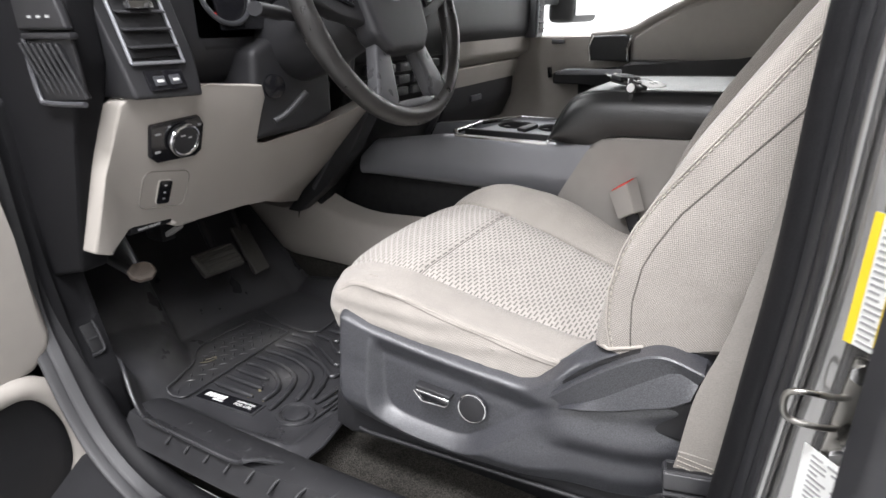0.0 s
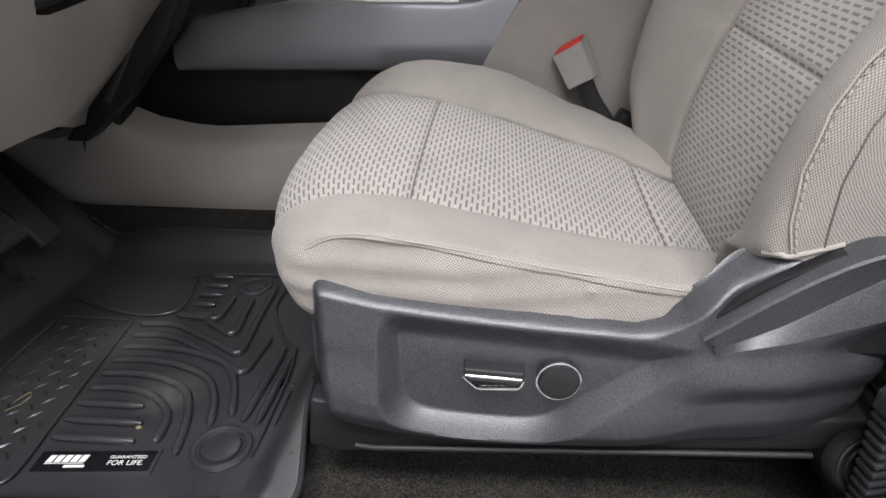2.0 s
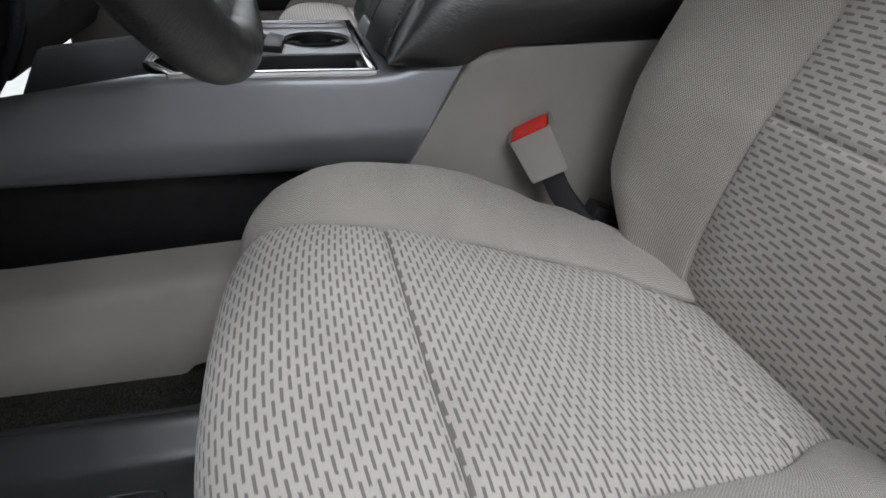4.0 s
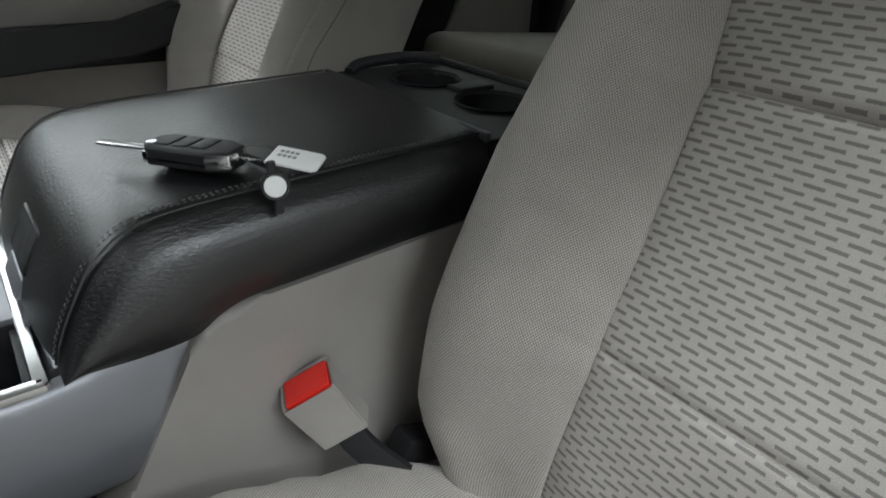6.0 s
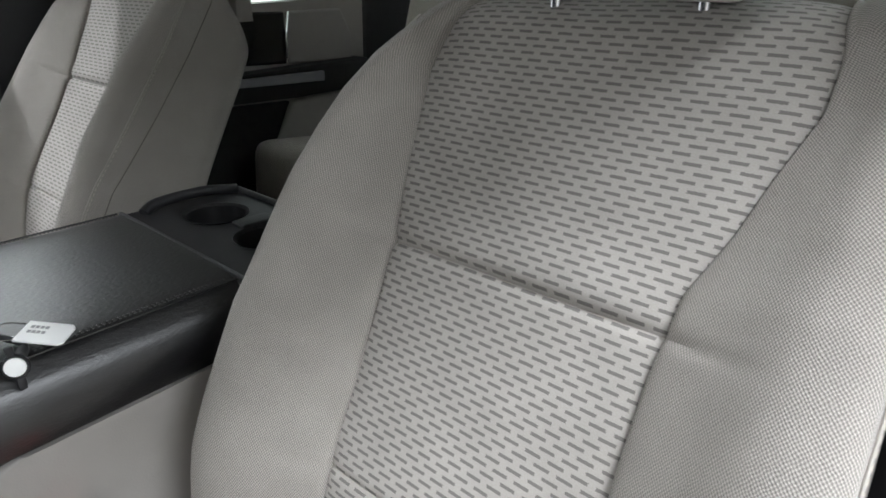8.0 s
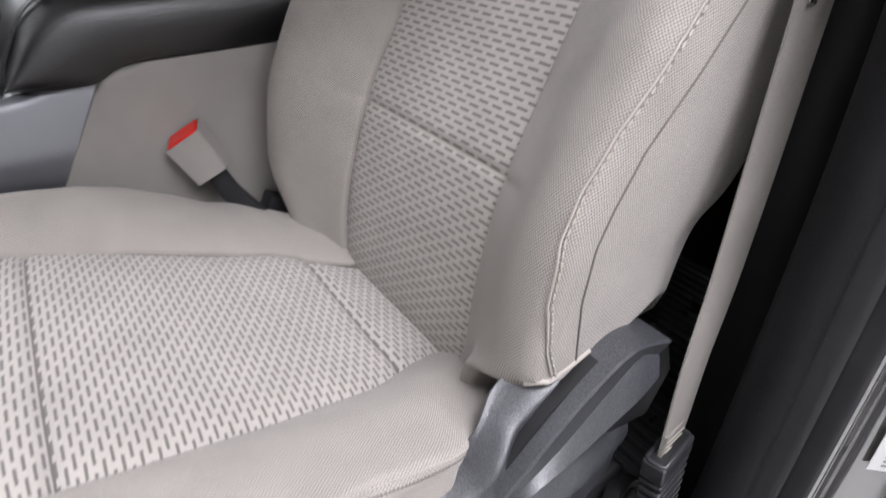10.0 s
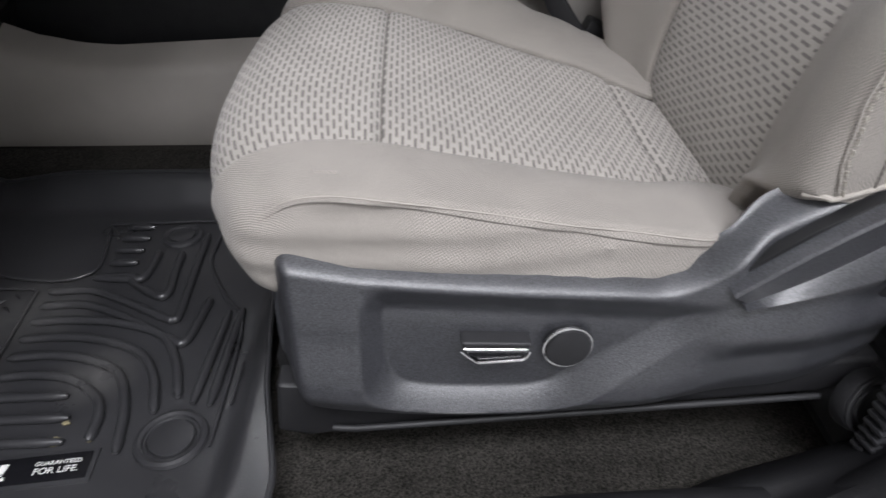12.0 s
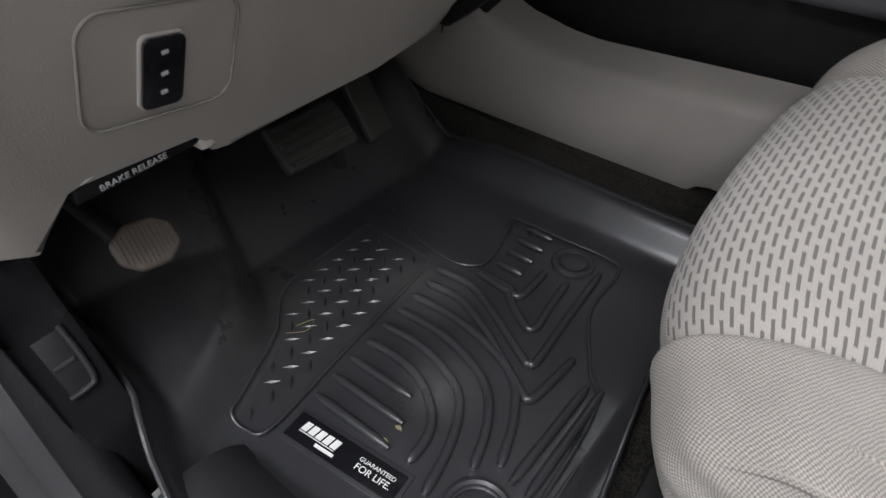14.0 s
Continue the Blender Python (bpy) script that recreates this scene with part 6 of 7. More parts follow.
# ---- floor mat relief ----


def on_mat(x, y, lift=0.002):
    return (x, y, float(mat_height(x, y)) + lift)


def mat_line(pts, r=0.0050, n=40):
    c = crom(pts, n)
    rr = np.full(n, r)
    rr[0] = rr[-1] = r * 0.5
    part("rib", tube([on_mat(x, y, 0.0042) for x, y in c], rr, 10), RUBBER, MAT)


for k, end in enumerate((-0.232, -0.239, -0.253)):
    y = 0.010 + 0.0285 * k
    mat_line([(-0.329 - 0.004 * k, y), (end, y + 0.001)], n=8)
# ribs that run along and then turn towards the sill
for k, (xe, ye) in enumerate(((-0.209, 0.011), (-0.178, -0.004), (-0.159, 0.043), (-0.141, 0.062))):
    y = 0.095 + 0.029 * k
    q = 0.03 * k
    mat_line([(-0.340 - 0.0025 * k, y), (-0.30, y + 0.003), (-0.262 + 0.006 * k, y - 0.004), (-0.228 + 0.013 * k, y - 0.026), (0.5 * (-0.228 + 0.013 * k + xe) + 0.006, 0.5 * (y - 0.026 + ye) + 0.004), (xe, ye)])
# ribs that end in a notch
for y, x0, xn, yn, tail in ((0.211, -0.350, -0.160, 0.142, (-0.149, 0.219)), (0.239, -0.354, -0.184, 0.182, (-0.190, 0.365)), (0.266, -0.312, -0.210, 0.226, (-0.214, 0.322))):
    mat_line([(x0, y), (x0 + 0.05, y + 0.002), (0.45 * x0 + 0.55 * xn, y - 0.30 * (y - yn)), (xn - 0.012, yn + 0.004), (xn, yn), (xn + 0.005, yn + 0.012), (0.5 * (xn + 0.004 + tail[0]), 0.5 * (yn + tail[1])), tail], n=60)
mat_line([(-0.312, 0.267), (-0.262, 0.262), (-0.248, 0.264), (-0.245, 0.28), (-0.246, 0.325)])
for k in range(4):
    y = 0.299 + 0.029 * k
    mat_line([(-0.303 - 0.003 * k, y), (-0.266 - 0.002 * k, y)], n=6)
mat_line([(-0.120, 0.195), (-0.124, 0.053)], n=10)
mat_line([(-0.105, 0.200), (-0.106, 0.05)], n=10)
mat_line([(-0.340, 0.395), (-0.27, 0.398), (-0.19, 0.40), (-0.172, 0.38), (-0.17, 0.30), (-0.13, 0.22), (-0.10, 0.17), (-0.093, 0.0)], 0.0022, 50)
# tread-plate field with its border
field = [(-0.486, 0.249), (-0.474, 0.10), (-0.425, 0.04), (-0.385, -0.03), (-0.371, -0.058), (-0.350, -0.060), (-0.333, -0.044), (-0.345, 0.05), (-0.366, 0.215), (-0.372, 0.243), (-0.395, 0.247), (-0.486, 0.249)]
mat_line(field, 0.002, 90)
tread = to_mesh("tread", *(lambda v: (v, [[0, 1, 4], [1, 2, 4], [2, 3, 4], [3, 0, 4]]))([(-0.0095, 0, 0), (0, -0.0022, 0.0004), (0.0095, 0, 0), (0, 0.0022, 0.0004), (0, 0, 0.0023)]))
tread.materials.append(RUBBER)
for a in range(12):
    for b in range(12):
        x, y = -0.478 + 0.0145 * a, -0.045 + 0.0255 * b + (0.0127 if a % 2 else 0)
        left = np.interp(y, [-0.05, 0.04, 0.10, 0.249], [-0.368, -0.418, -0.468, -0.480])
        right = np.interp(y, [-0.05, 0.05, 0.215, 0.249], [-0.345, -0.354, -0.374, -0.385])
        if left + 0.006 < x < right - 0.008 and y < 0.24:
            o = new("tread", tread)
            o.parent = MAT
            o.location = on_mat(x, y, 0.0012)
            o.rotation_euler = (radians(-5), 0, radians(45 if a % 2 else -45))
# round plugs
for (x, y), r in (((-0.132, 0.012), 0.030), ((-0.228, 0.365), 0.024)):
    part("plug", disc(on_mat(x, y, 0.0), (0, 0.085, 1), r * 0.72, 0.005, 0.002), RUBBER, MAT)
    part("plug_ring", ring_mesh(on_mat(x, y, 0.0015), (0, 0.085, 1), r, 0.0046), RUBBER, MAT)
    part("plug_ring", ring_mesh(on_mat(x, y, 0.001), (0, 0.085, 1), r * 0.82, 0.0018), RUBBER, MAT)
# raised step and side pocket of the tray
mat_line([(-0.50, 0.30), (-0.42, 0.272), (-0.36, 0.262), (-0.325, 0.272), (-0.315, 0.30), (-0.335, 0.385)], 0.0022)
mat_line([(-0.085, 0.05), (-0.085, 0.11)], 0.002, 8)


def build_badge():
    s = thing("mat_badge", "black badge with white lettering on the floor mat", "badge")
    u = (np.array([0.125, 0.012]) / math.hypot(0.125, 0.012))
    v = np.array([-u[1], u[0]])
    c = np.array([-0.2600, -0.0195])
    base = axes_turn((u[0], u[1], -0.085 * u[1]), (v[0], v[1], -0.085 * v[1]), (0, 0.085, 1))
    z = float(mat_height(*c))
    m = Matrix.Translation((c[0], c[1], z + 0.002)) @ base
    bm = box((0, 0, 0), (0.126, 0.029, 0.003), 0.0015, 2)
    bm.transform(m)
    part("plate", bm, GLOSS, s)
    ring = box((0, 0, -0.001), (0.134, 0.037, 0.003), 0.0015, 2)
    ring.transform(m)
    part("surround", ring, RUBBER, s)
    # the maker's word is kept as a plain slanted white shape
    for k in range(5):
        bm = prism([(-0.0038, -0.005), (0.0030, -0.005), (0.0046, 0.005), (-0.0022, 0.005)], "z", 0.0014, 0.0020, 0)
        bm.transform(m @ Matrix.Translation((-0.048 + 0.0088 * k, 0.003, 0)))
        part("logo_block", bm, WHITE, s)
    bm = box((-0.031, -0.0036, 0.0017), (0.042, 0.0008, 0.0006), 0)
    bm.transform(m)
    part("logo_line", bm, WHITE, s)
    bm = box((-0.018, -0.0078, 0.0017), (0.022, 0.0034, 0.0006), 0)
    bm.transform(m)
    part("logo_bar", bm, WHITE, s)
    lettering("badge_text", "GUARANTEED", 0.0062, m @ Matrix.Translation((0.035, 0.0048, 0.0014)), WHITE, s)
    lettering("badge_text", "FOR LIFE.", 0.0096, m @ Matrix.Translation((0.035, -0.0035, 0.0014)), WHITE, s)
    return s


build_badge()
for x, y, r, a in ((-0.243, 0.012, 0.009, 0.4), (-0.240, 0.034, 0.004, 1.4), (-0.247, 0.042, 0.003, 2.2), (-0.205, 0.082, 0.0035, 0.7), (-0.209, 0.012, 0.0025, 1.0), (-0.135, -0.105, 0.003, 0.3), (-0.105, -0.10, 0.0025, 0.9), (-0.12, 0.10, 0.0025, 1.7)):
    bm = bmesh.new()
    n = 7
    rim = [bm.verts.new((x + r * (1 + 0.3 * math.sin(3 * t + a)) * math.cos(t + a), y + 0.6 * r * math.sin(t + a), on_mat(x, y, 0.003)[2] + 0.0008 * math.sin(2 * t))) for t in np.linspace(0, 2 * math.pi, n, endpoint=False)]
    low = [bm.verts.new(v.co - Vector((0, 0, 0.0012))) for v in rim]
    bm.faces.new(rim)
    bm.faces.new(low[::-1])
    for i in range(n):
        bm.faces.new((low[i], low[(i + 1) % n], rim[(i + 1) % n], rim[i]))
    solid("leaf_scrap", bm, LEAF, "dry leaf crumb lying on the floor mat", "debris", "crumbs on the mat")
solid("grass_blade", tube(crom([on_mat(-0.415, 0.06, 0.004), on_mat(-0.405, 0.078, 0.006), on_mat(-0.40, 0.062, 0.005), on_mat(-0.415, 0.045, 0.004)], 16), 0.0006, 5), LEAF, "thin dry grass blade lying on the floor mat", "debris")

# ---- keys on the armrest ----


def build_keys():
    k = thing("car_key", "black flip key with silver blade on a ring", "car key")
    z = 0.5185
    d = np.array([0.63, -0.777])
    s = np.array([0.777, 0.63])
    body_c = np.array([0.2305, 0.6105])
    m = Matrix.Translation((body_c[0], body_c[1], z + 0.009)) @ axes_turn((d[0], d[1], 0), (s[0], s[1], 0), (0, 0, 1))
    bm = prism([(-0.036, -0.010), (-0.030, -0.017), (0.020, -0.019), (0.036, -0.012), (0.038, 0.010), (0.022, 0.018), (-0.028, 0.017), (-0.036, 0.010)], "z", -0.0075, 0.0075, 0.003, 3)
    bm.transform(m)
    fob = part("fob", bm, BLACK, k, "black plastic fob")
    for a in (-0.021, -0.006, 0.009):
        bt = prism([(a - 0.0062, -0.010), (a - 0.0052, 0.012), (a + 0.0072, 0.012), (a + 0.0062, -0.010)], "z", 0.0070, 0.0084, 0.0006)
        bt.transform(m)
        part("button", bt, BLACK, fob)
    seam = prism([(-0.034, -0.0105), (-0.029, -0.0177), (0.020, -0.0197), (0.020, -0.0187), (-0.029, -0.0165), (-0.033, -0.0095)], "z", -0.0026, -0.0012, 0)
    seam.transform(m)
    part("seam", seam, GLOSS, fob)
    for a in (-1, 1):
        ch = prism([(0.019, a * 0.0197), (0.0362, a * 0.0128), (0.0392, a * 0.004), (0.0362, a * 0.004), (0.032, a * 0.0115), (0.019, a * 0.0165)][::a], "z", -0.0052, 0.0058, 0.0012)
        ch.transform(m)
        part("bright_edge", ch, CHROME, fob, "bright corner trim")
    hinge = disc((-0.030, -0.008, 0.0072), (0, 0, 1), 0.0042, 0.0018, 0.0006)
    hinge.transform(m)
    part("hinge", hinge, CHROME, fob, "round bright hinge button")
    clip = box((-0.0315, -0.0150, -0.0010), (0.0045, 0.0034, 0.0085), 0.0008)
    clip.transform(m)
    part("bright_edge", clip, CHROME, fob)
    bl = box((-0.056, -0.006, 0.002), (0.045, 0.0085, 0.0022), 0.0006)
    bl.transform(m)
    part("blade", bl, STEEL, k, "bare steel blade")
    gr = box((-0.056, -0.006, 0.0033), (0.040, 0.0018, 0.0006), 0)
    gr.transform(m)
    part("blade_groove", gr, GREYINK, k)
    part("ring", ring_mesh((0.2625, 0.5835, z + 0.006), (0.35, 0.25, 1), 0.0125, 0.0009), STEEL, k, "wire split ring")
    part("wire", tube(crom([(0.258, 0.600, z + 0.010), (0.272, 0.597, z + 0.012), (0.286, 0.592, z + 0.008)], 10), 0.0007, 6), STEEL, k)
    t = axes_turn((0.68, -0.73, 0), (0.73, 0.68, 0), (0, 0, 1))
    tm = Matrix.Translation((0.2925, 0.5670, z + 0.0055)) @ Matrix.Rotation(radians(9), 4, "X") @ t
    tag = prism([(-0.020, -0.0145), (0.017, -0.0145), (0.0205, -0.011), (0.0205, 0.011), (0.017, 0.0145), (-0.020, 0.0145)], "z", -0.0012, 0.0012, 0.001)
    tag.transform(tm)
    tg = part("tag", tag, PAPER, k, "white paper key tag")
    for yy in (0.006, -0.001):
        for xx in (-0.013, -0.009, -0.005, -0.001):
            br = box((xx, yy, 0.0014), (0.0028, 0.0034, 0.0004), 0)
            br.transform(tm)
            part("bar", br, GREYINK, tg)
    # small lamp that hangs over the lid's edge
    dr = np.array([-0.36, -0.90, 0.16])
    dr /= np.linalg.norm(dr)
    e = np.array([0.2595, 0.5335, z + 0.002])
    part("holder", tube([e - dr * 0.040, e - dr * 0.024, e - dr * 0.012, e - dr * 0.003, e], [0.0048, 0.0054, 0.0070, 0.0100, 0.0104], 24), BLACK, k, "black holder of a small lamp")
    part("lamp_rim", ring_mesh(tuple(e), tuple(dr), 0.0092, 0.0016), GLOSS, k)
    part("lamp_cap", disc(tuple(e), tuple(dr), 0.0079, 0.0030, 0.001), PAPER, k, "white round lens")
    part("strap", tube(crom([e - dr * 0.036, e - dr * 0.046 + np.array([0, 0, 0.004]), np.array([0.2585, 0.592, z + 0.008])], 10), 0.003, 8), BLACK, k)
    part("nub", box(tuple(e + np.array([0.001, -0.001, -0.0155])), (0.0065, 0.005, 0.012), 0.002), BLACK, k)
    part("nub", box(tuple(e + np.array([-0.001, 0.002, 0.0140])), (0.0065, 0.005, 0.009), 0.002), BLACK, k)
    return k


build_keys()

# ---- driver door, standing open ----


def build_open_door():
    d = thing("door_1", "open driver door with beige panel and black pocket", "door", "", "structure")
    part("panel", prism([(-0.95, 0.78), (-0.22, 0.78), (-0.205, 0.50), (-0.192, 0.352), (-0.180, 0.19), (-0.185, 0.165), (-0.215, 0.135), (-0.27, 0.125), (-0.95, 0.10)], "x", -0.50, -0.45, 0.012, 3), BEIGE, d, "beige plastic door panel")
    part("pocket_rim", tube(crom([(-0.455, -0.50, 0.10), (-0.455, -0.30, 0.118), (-0.452, -0.235, 0.115), (-0.450, -0.195, 0.07), (-0.450, -0.178, 0.0), (-0.452, -0.185, -0.07), (-0.455, -0.23, -0.13), (-0.457, -0.33, -0.17)], 50), 0.019, 14), BEIGE, d, "beige curved pocket rim")
    part("pocket", prism([(-0.95, 0.11), (-0.20, 0.11), (-0.18, 0.0), (-0.19, -0.1), (-0.25, -0.2), (-0.95, -0.25)], "x", -0.53, -0.475, 0.01), BLACK, d, "black map pocket")
    part("shell", prism([(-1.0, 0.80), (-0.175, 0.80), (-0.160, 0.3), (-0.155, -0.05), (-0.19, -0.28), (-1.0, -0.32)], "x", -0.57, -0.515, 0.012), SEAL, d, "dark door edge")
    part("shell", prism([(-1.0, -0.28), (-0.19, -0.26), (-0.19, -0.20), (-1.0, -0.19)], "x", -0.52, -0.46, 0.01), BLACK, d, "black lower door edge")
    return d


build_open_door()

# ---- passenger doors ----


def build_passenger_door():
    d = thing("door_2", "closed passenger door with beige panel and dark armrest", "door", "", "structure")
    part("panel", prism([(-0.48, 0.0), (-0.48, 0.575), (-0.10, 0.572), (0.02, 0.585), (0.10, 0.625), (0.20, 0.675), (0.36, 0.735), (0.515, 0.74), (0.52, 0.0)], "y", 1.47, 1.56, 0.012, 3), BEIGE, d, "beige door panel")
    part("upper_insert", prism([(0.045, 0.50), (0.045, 0.57), (0.11, 0.615), (0.20, 0.655), (0.36, 0.70), (0.48, 0.70), (0.48, 0.50)], "y", 1.452, 1.475, 0.008, 3), GREIGE, d, "grey padded insert")
    part("belt_edge", tube(crom([(-0.10, 1.478, 0.574), (0.02, 1.475, 0.588), (0.10, 1.472, 0.628), (0.20, 1.472, 0.678), (0.36, 1.472, 0.738), (0.51, 1.472, 0.742)], 30), 0.012, 10), BEIGE, d)
    part("armrest", prism([(-0.20, 0.425), (-0.20, 0.462), (-0.16, 0.472), (0.02, 0.476), (0.05, 0.50), (0.36, 0.506), (0.44, 0.530), (0.47, 0.540), (0.482, 0.525), (0.482, 0.475), (0.36, 0.445), (0.05, 0.425)], "y", 1.395, 1.475, 0.014, 4), BLACK, d, "black armrest")
    part("armrest_cap", prism([(-0.19, 0.455), (-0.16, 0.474), (0.03, 0.478), (0.03, 0.460)], "y", 1.388, 1.41, 0.004), SILVER, d, "silver armrest trim")
    part("pull_cup", prism([(-0.095, 0.50), (-0.095, 0.56), (-0.08, 0.575), (0.02, 0.58), (0.035, 0.565), (0.035, 0.495)], "y", 1.44, 1.475, 0.008, 3), BLACK, d, "black pull handle recess")
    for x in (-0.09, 0.034):
        part("bright_edge", tube(crom([(x, 1.444, 0.50), (x - 0.004, 1.438, 0.54), (x + 0.008, 1.444, 0.578)], 10), 0.004, 8), CHROME, d, "chrome edge")
    part("dark_band", prism([(0.04, 0.425), (0.04, 0.498), (0.48, 0.502), (0.48, 0.425)], "y", 1.455, 1.478, 0.004), DARK, d)
    part("lower_pocket", prism([(-0.125, 0.325), (-0.13, 0.43), (0.062, 0.43), (0.036, 0.325)], "y", 1.452, 1.475, 0.006, 3), DARK, d, "dark recess under the armrest")
    part("pocket_rim", tube(crom([(-0.15, 1.452, 0.31), (-0.10, 1.450, 0.311), (0.025, 1.450, 0.312), (0.045, 1.450, 0.325), (0.058, 1.450, 0.37), (0.078, 1.452, 0.43)], 40), 0.014, 10), BEIGE, d)
    part("switch_plate", box((-0.235, 1.466, 0.455), (0.014, 0.012, 0.036), 0.003, turn=pose(0, 0, 0, 0, -8, 0)), GLOSS, d, "black lock switch")
    part("switch_plate", box((-0.21, 1.466, 0.556), (0.045, 0.010, 0.014), 0.003), CHARCOAL, d)
    part("lock_pin", tube([(0.455, 1.50, 0.74), (0.455, 1.50, 0.765)], 0.004, 8), BLACK, d)
    part("window_seal", tube([(0.16, 1.515, 0.672), (0.36, 1.515, 0.745), (0.52, 1.515, 0.752)], 0.006, 8), SEAL, d)
    g = part("pane", prism([(-0.42, 0.57), (0.02, 0.58), (0.2, 0.66), (0.36, 0.735), (0.53, 0.735), (0.57, 1.16), (-0.16, 1.16)], "y", 1.525, 1.529, 0), GLASS, d, "clear side window")
    g.visible_shadow = False
    return d


build_passenger_door()


def build_rear_door(y0, s, name, label):
    """y0: inner face; s: the way out of the cab."""
    d = thing(name, label, "door", "", "structure")

    def slab(n, poly, a, b, bevel, mat, lab=""):
        lo, hi = sorted((y0 + s * a, y0 + s * b))
        return part(n, prism(poly, "y", lo, hi, bevel, 3), mat, d, lab)

    slab("panel", [(0.72, 0.0), (0.72, 0.765), (1.05, 0.778), (1.34, 0.785), (1.42, 0.83), (1.50, 0.86), (1.50, 0.0)], 0.03, 0.11, 0.012, BEIGE, "beige rear door panel")
    slab("dark_insert", [(1.03, 0.63), (1.03, 0.76), (1.20, 0.765), (1.20, 0.63)], 0.015, 0.035, 0.006, GLOSS, "dark gloss handle surround")
    slab("pad", [(1.21, 0.63), (1.21, 0.765), (1.40, 0.775), (1.44, 0.70), (1.44, 0.63)], 0.018, 0.035, 0.008, GREIGE, "grey pad")
    slab("armrest", [(0.80, 0.54), (0.80, 0.60), (1.0, 0.612), (1.46, 0.64), (1.46, 0.555), (1.2, 0.545)], -0.035, 0.04, 0.012, BLACK, "black rear armrest")
    slab("armrest_cap", [(1.0, 0.585), (1.0, 0.605), (1.28, 0.612), (1.28, 0.585)], -0.045, -0.02, 0.004, SILVER, "silver armrest trim")
    slab("pocket", [(0.80, 0.15), (0.80, 0.53), (1.20, 0.53), (1.12, 0.40), (1.10, 0.15)], 0.012, 0.04, 0.008, DARK, "dark lower recess")
    slab("lower_panel", [(1.13, 0.40), (1.21, 0.53), (1.44, 0.54), (1.44, 0.15), (1.13, 0.15)], 0.008, 0.035, 0.01, BEIGE)
    for x in (1.045, 1.20):
        part("bright_edge", tube([(x, y0 + s * 0.012, 0.645), (x - 0.004, y0 + s * 0.01, 0.70), (x + 0.01, y0 + s * 0.012, 0.765)], 0.004, 8), CHROME, d, "chrome edge")
    part("lock_pin", tube([(1.335, y0 + s * 0.06, 0.78), (1.335, y0 + s * 0.06, 0.81)], 0.005, 8), BLACK, d)
    lo, hi = sorted((y0 + s * 0.085, y0 + s * 0.089))
    part("pane", prism([(0.70, 0.755), (1.36, 0.78), (1.50, 0.85), (1.52, 1.16), (0.72, 1.16)], "y", lo, hi, 0), TINTED, d, "faintly green-tinted rear side window")
    return d


build_rear_door(1.44, 1, "door_3", "closed rear passenger door with beige panel")
build_rear_door(-0.03, -1, "door_4", "closed rear door behind the driver")
solid("pillar_3", prism([(0.518, 0.0), (0.72, 0.0), (0.70, 1.18), (0.60, 1.18), (0.524, 0.78)], "y", 1.45, 1.58, 0.015, 3), BLACK, "black centre pillar between passenger doors", "pillar", "", "structure")
solid("pillar_4", prism([(1.50, 0.0), (2.0, 0.0), (2.0, 1.18), (1.52, 1.18)], "y", 1.46, 1.58, 0.015, 3), BLACK, "dark rear corner pillar", "pillar", "", "structure")
solid("pillar_5", prism([(1.50, 0.0), (2.0, 0.0), (2.0, 1.18), (1.52, 1.18)], "y", -0.17, -0.05, 0.015, 3), BLACK, "dark rear corner pillar behind the driver", "pillar", "", "structure")
solid("pillar_belt", ribbon(crom([(0.70, 1.40, 0.2), (0.69, 1.41, 0.6), (0.68, 1.42, 1.1)], 12), (0.9, 0.3, 0.0), 0.046, 0.002), WEBBING, "grey seat belt on the passenger pillar", "seat belt")

# rear bench


# seat cloth again, darker and browner: the rear's shade is in the colour
BENCH = fabric("shaded_bench_cloth", (0.27, 0.24, 0.205), (0.06, 0.053, 0.046), None)


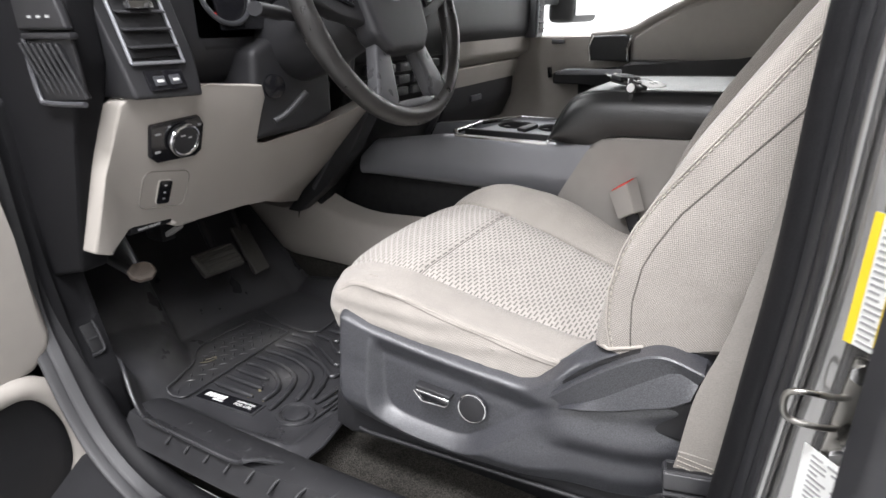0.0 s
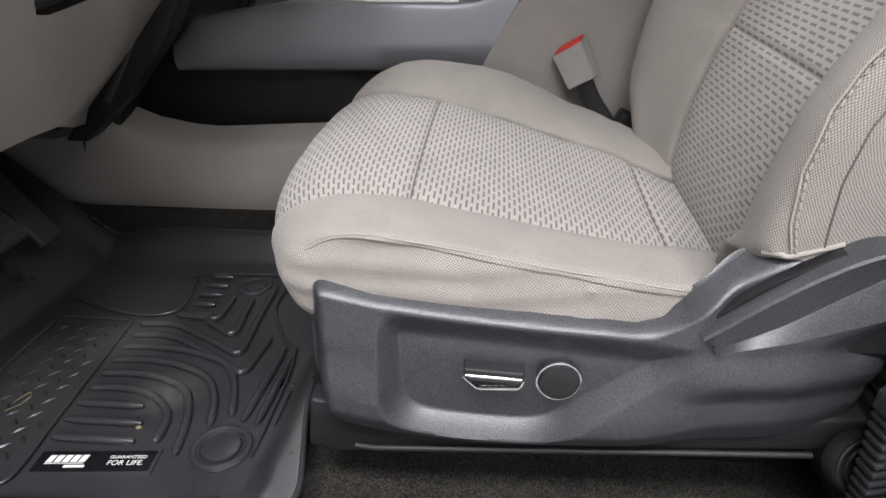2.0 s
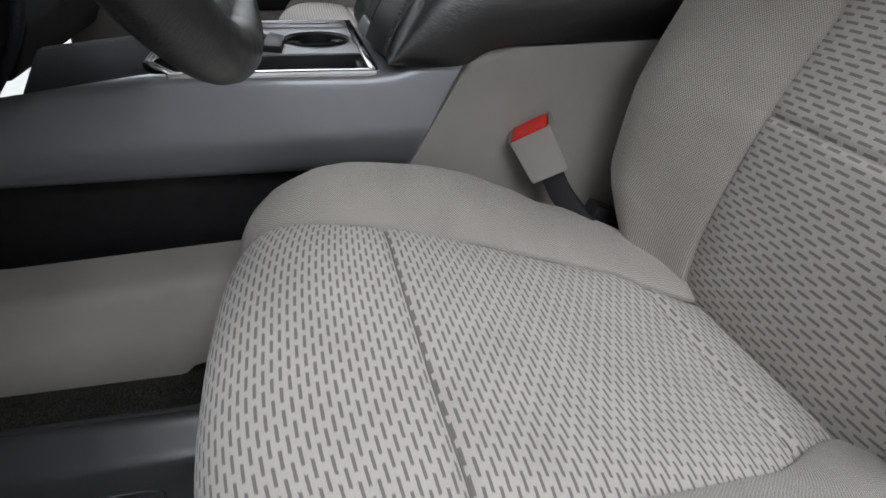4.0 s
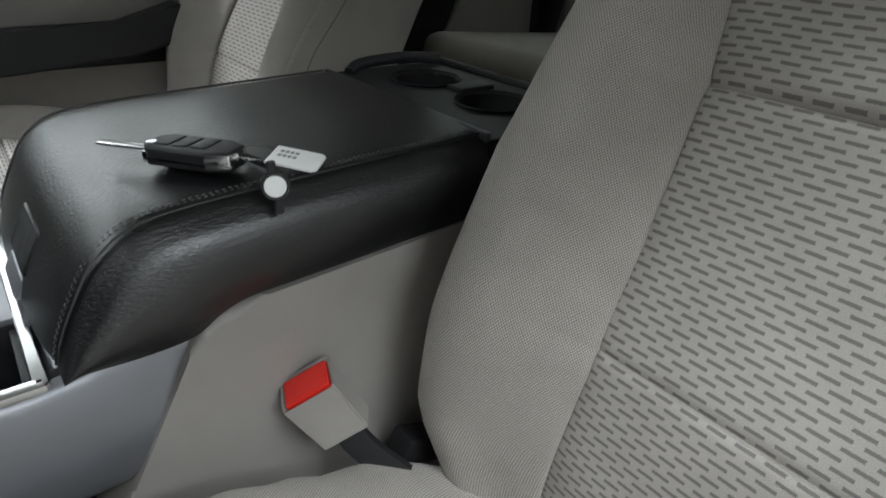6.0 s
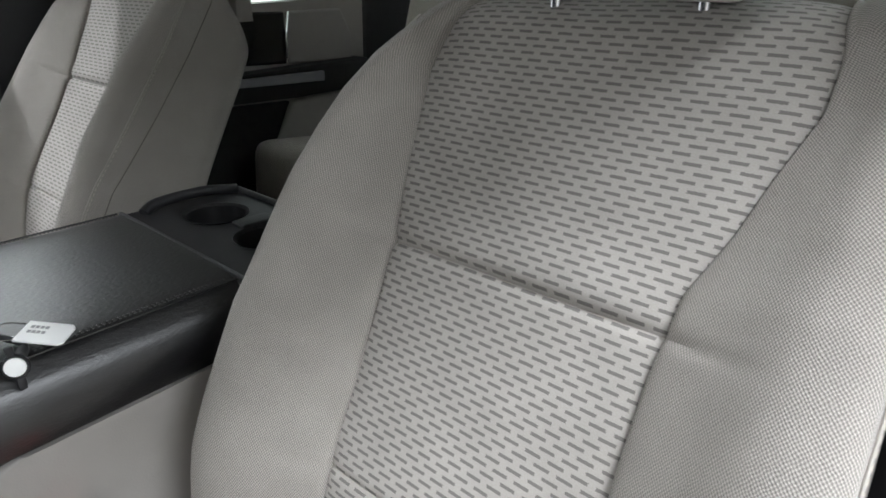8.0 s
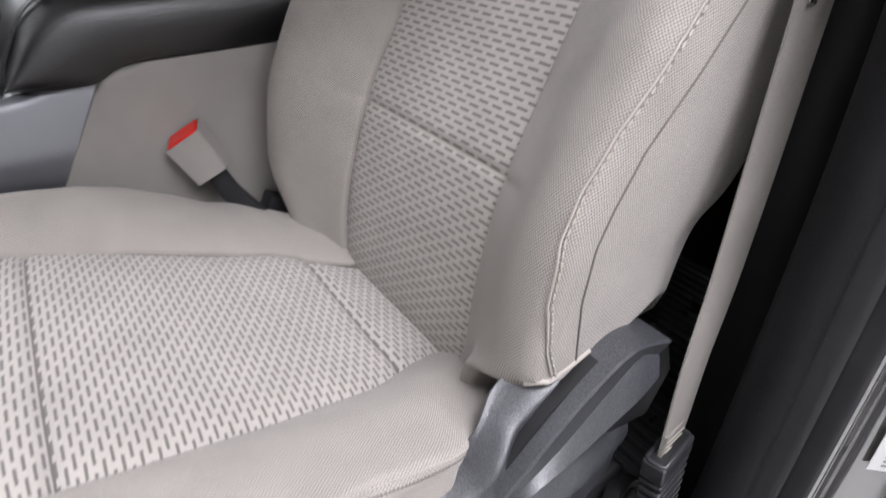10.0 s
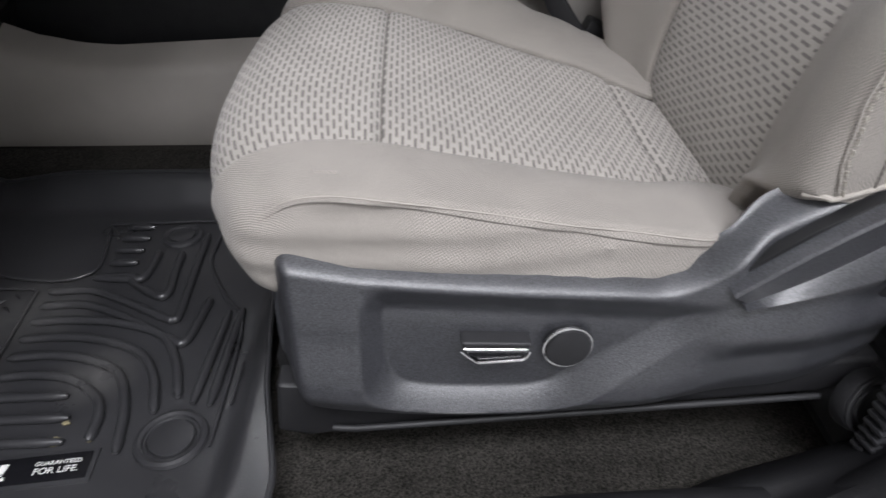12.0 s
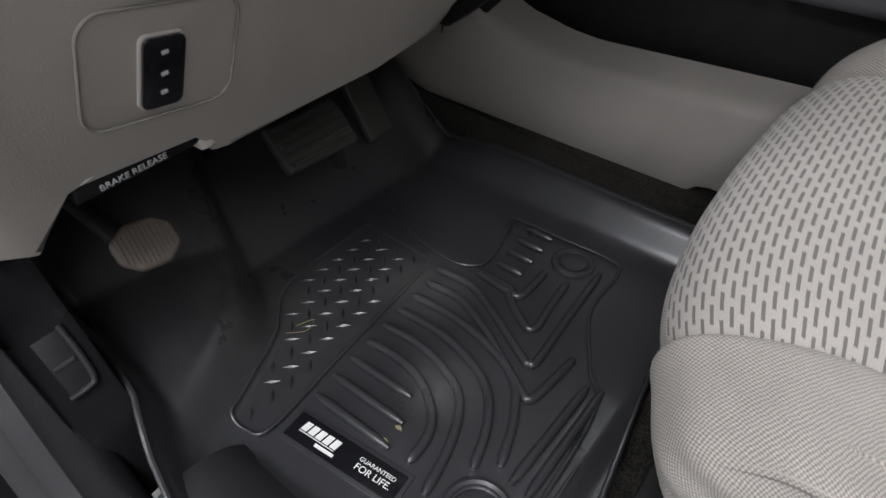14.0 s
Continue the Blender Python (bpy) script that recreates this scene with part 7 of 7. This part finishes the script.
def build_bench():
    b = thing("rear_bench", "rear bench seat in cloth darkened for its shade", "bench seat")
    for y0, y1 in ((0.06, 0.72), (0.74, 1.36)):
        bm = bmesh.new()
        bmesh.ops.create_cube(bm, size=1.0)
        bmesh.ops.scale(bm, vec=(0.52, y1 - y0, 0.17), verts=bm.verts)
        bmesh.ops.bevel(bm, geom=bm.edges[:], offset=0.05, segments=5, profile=0.6, affect="EDGES")
        bm.transform(pose(1.25, (y0 + y1) / 2, 0.365, 0, 4, 0))
        me = bm_mesh("cushion", bm)
        lay = me.uv_layers.new(name="metres")
        for lp in me.loops:
            c = me.vertices[lp.vertex_index].co
            lay.data[lp.index].uv = (c.y, c.x + c.z)
        part("cushion", me, BENCH, b)
        bm = bmesh.new()
        bmesh.ops.create_cube(bm, size=1.0)
        bmesh.ops.scale(bm, vec=(0.16, y1 - y0, 0.66), verts=bm.verts)
        bmesh.ops.bevel(bm, geom=bm.edges[:], offset=0.05, segments=5, profile=0.6, affect="EDGES")
        bm.transform(pose(1.62, (y0 + y1) / 2, 0.70, 0, 16, 0))
        me = bm_mesh("backrest", bm)
        lay = me.uv_layers.new(name="metres")
        for lp in me.loops:
            c = me.vertices[lp.vertex_index].co
            lay.data[lp.index].uv = (c.y, c.x + c.z)
        part("backrest", me, BENCH, b)
    part("base", box((1.30, 0.71, 0.14), (0.4, 1.2, 0.32), 0.02), DARK, b)
    return b


build_bench()


def build_mirror():
    m = thing("side_mirror", "black folding side mirror outside the passenger window", "mirror")
    part("housing", box((-0.30, 1.88, 0.80), (0.10, 0.32, 0.38), 0.03, 4), BLACK, m)
    part("mirror_glass", box((-0.248, 1.88, 0.805), (0.004, 0.265, 0.335), 0.0015, 1), MIRROR, m, "silvered mirror glass")
    part("arm", box((-0.33, 1.68, 0.70), (0.05, 0.2, 0.05), 0.01), BLACK, m)
    return m


MIRROR = shader("mirror_silver", (0.85, 0.86, 0.87), 0.03, metal=1.0, bump=0, spread=0.01, rough_spread=0.01)
build_mirror()
# windscreen
ws = part("windscreen", to_mesh("windscreen", [(-0.90, -0.08, 0.80), (-0.90, 1.5, 0.80), (-0.30, 1.45, 1.18), (-0.30, -0.03, 1.18), (-0.904, -0.08, 0.803), (-0.904, 1.5, 0.803), (-0.304, 1.45, 1.184), (-0.304, -0.03, 1.184)],
                                [[0, 1, 2, 3], [7, 6, 5, 4], [0, 4, 5, 1], [1, 5, 6, 2], [2, 6, 7, 3], [3, 7, 4, 0]]), GLASS)
tagged(ws, "clear sloping windscreen over the dashboard", "windscreen", "", "structure")
ws.visible_shadow = False
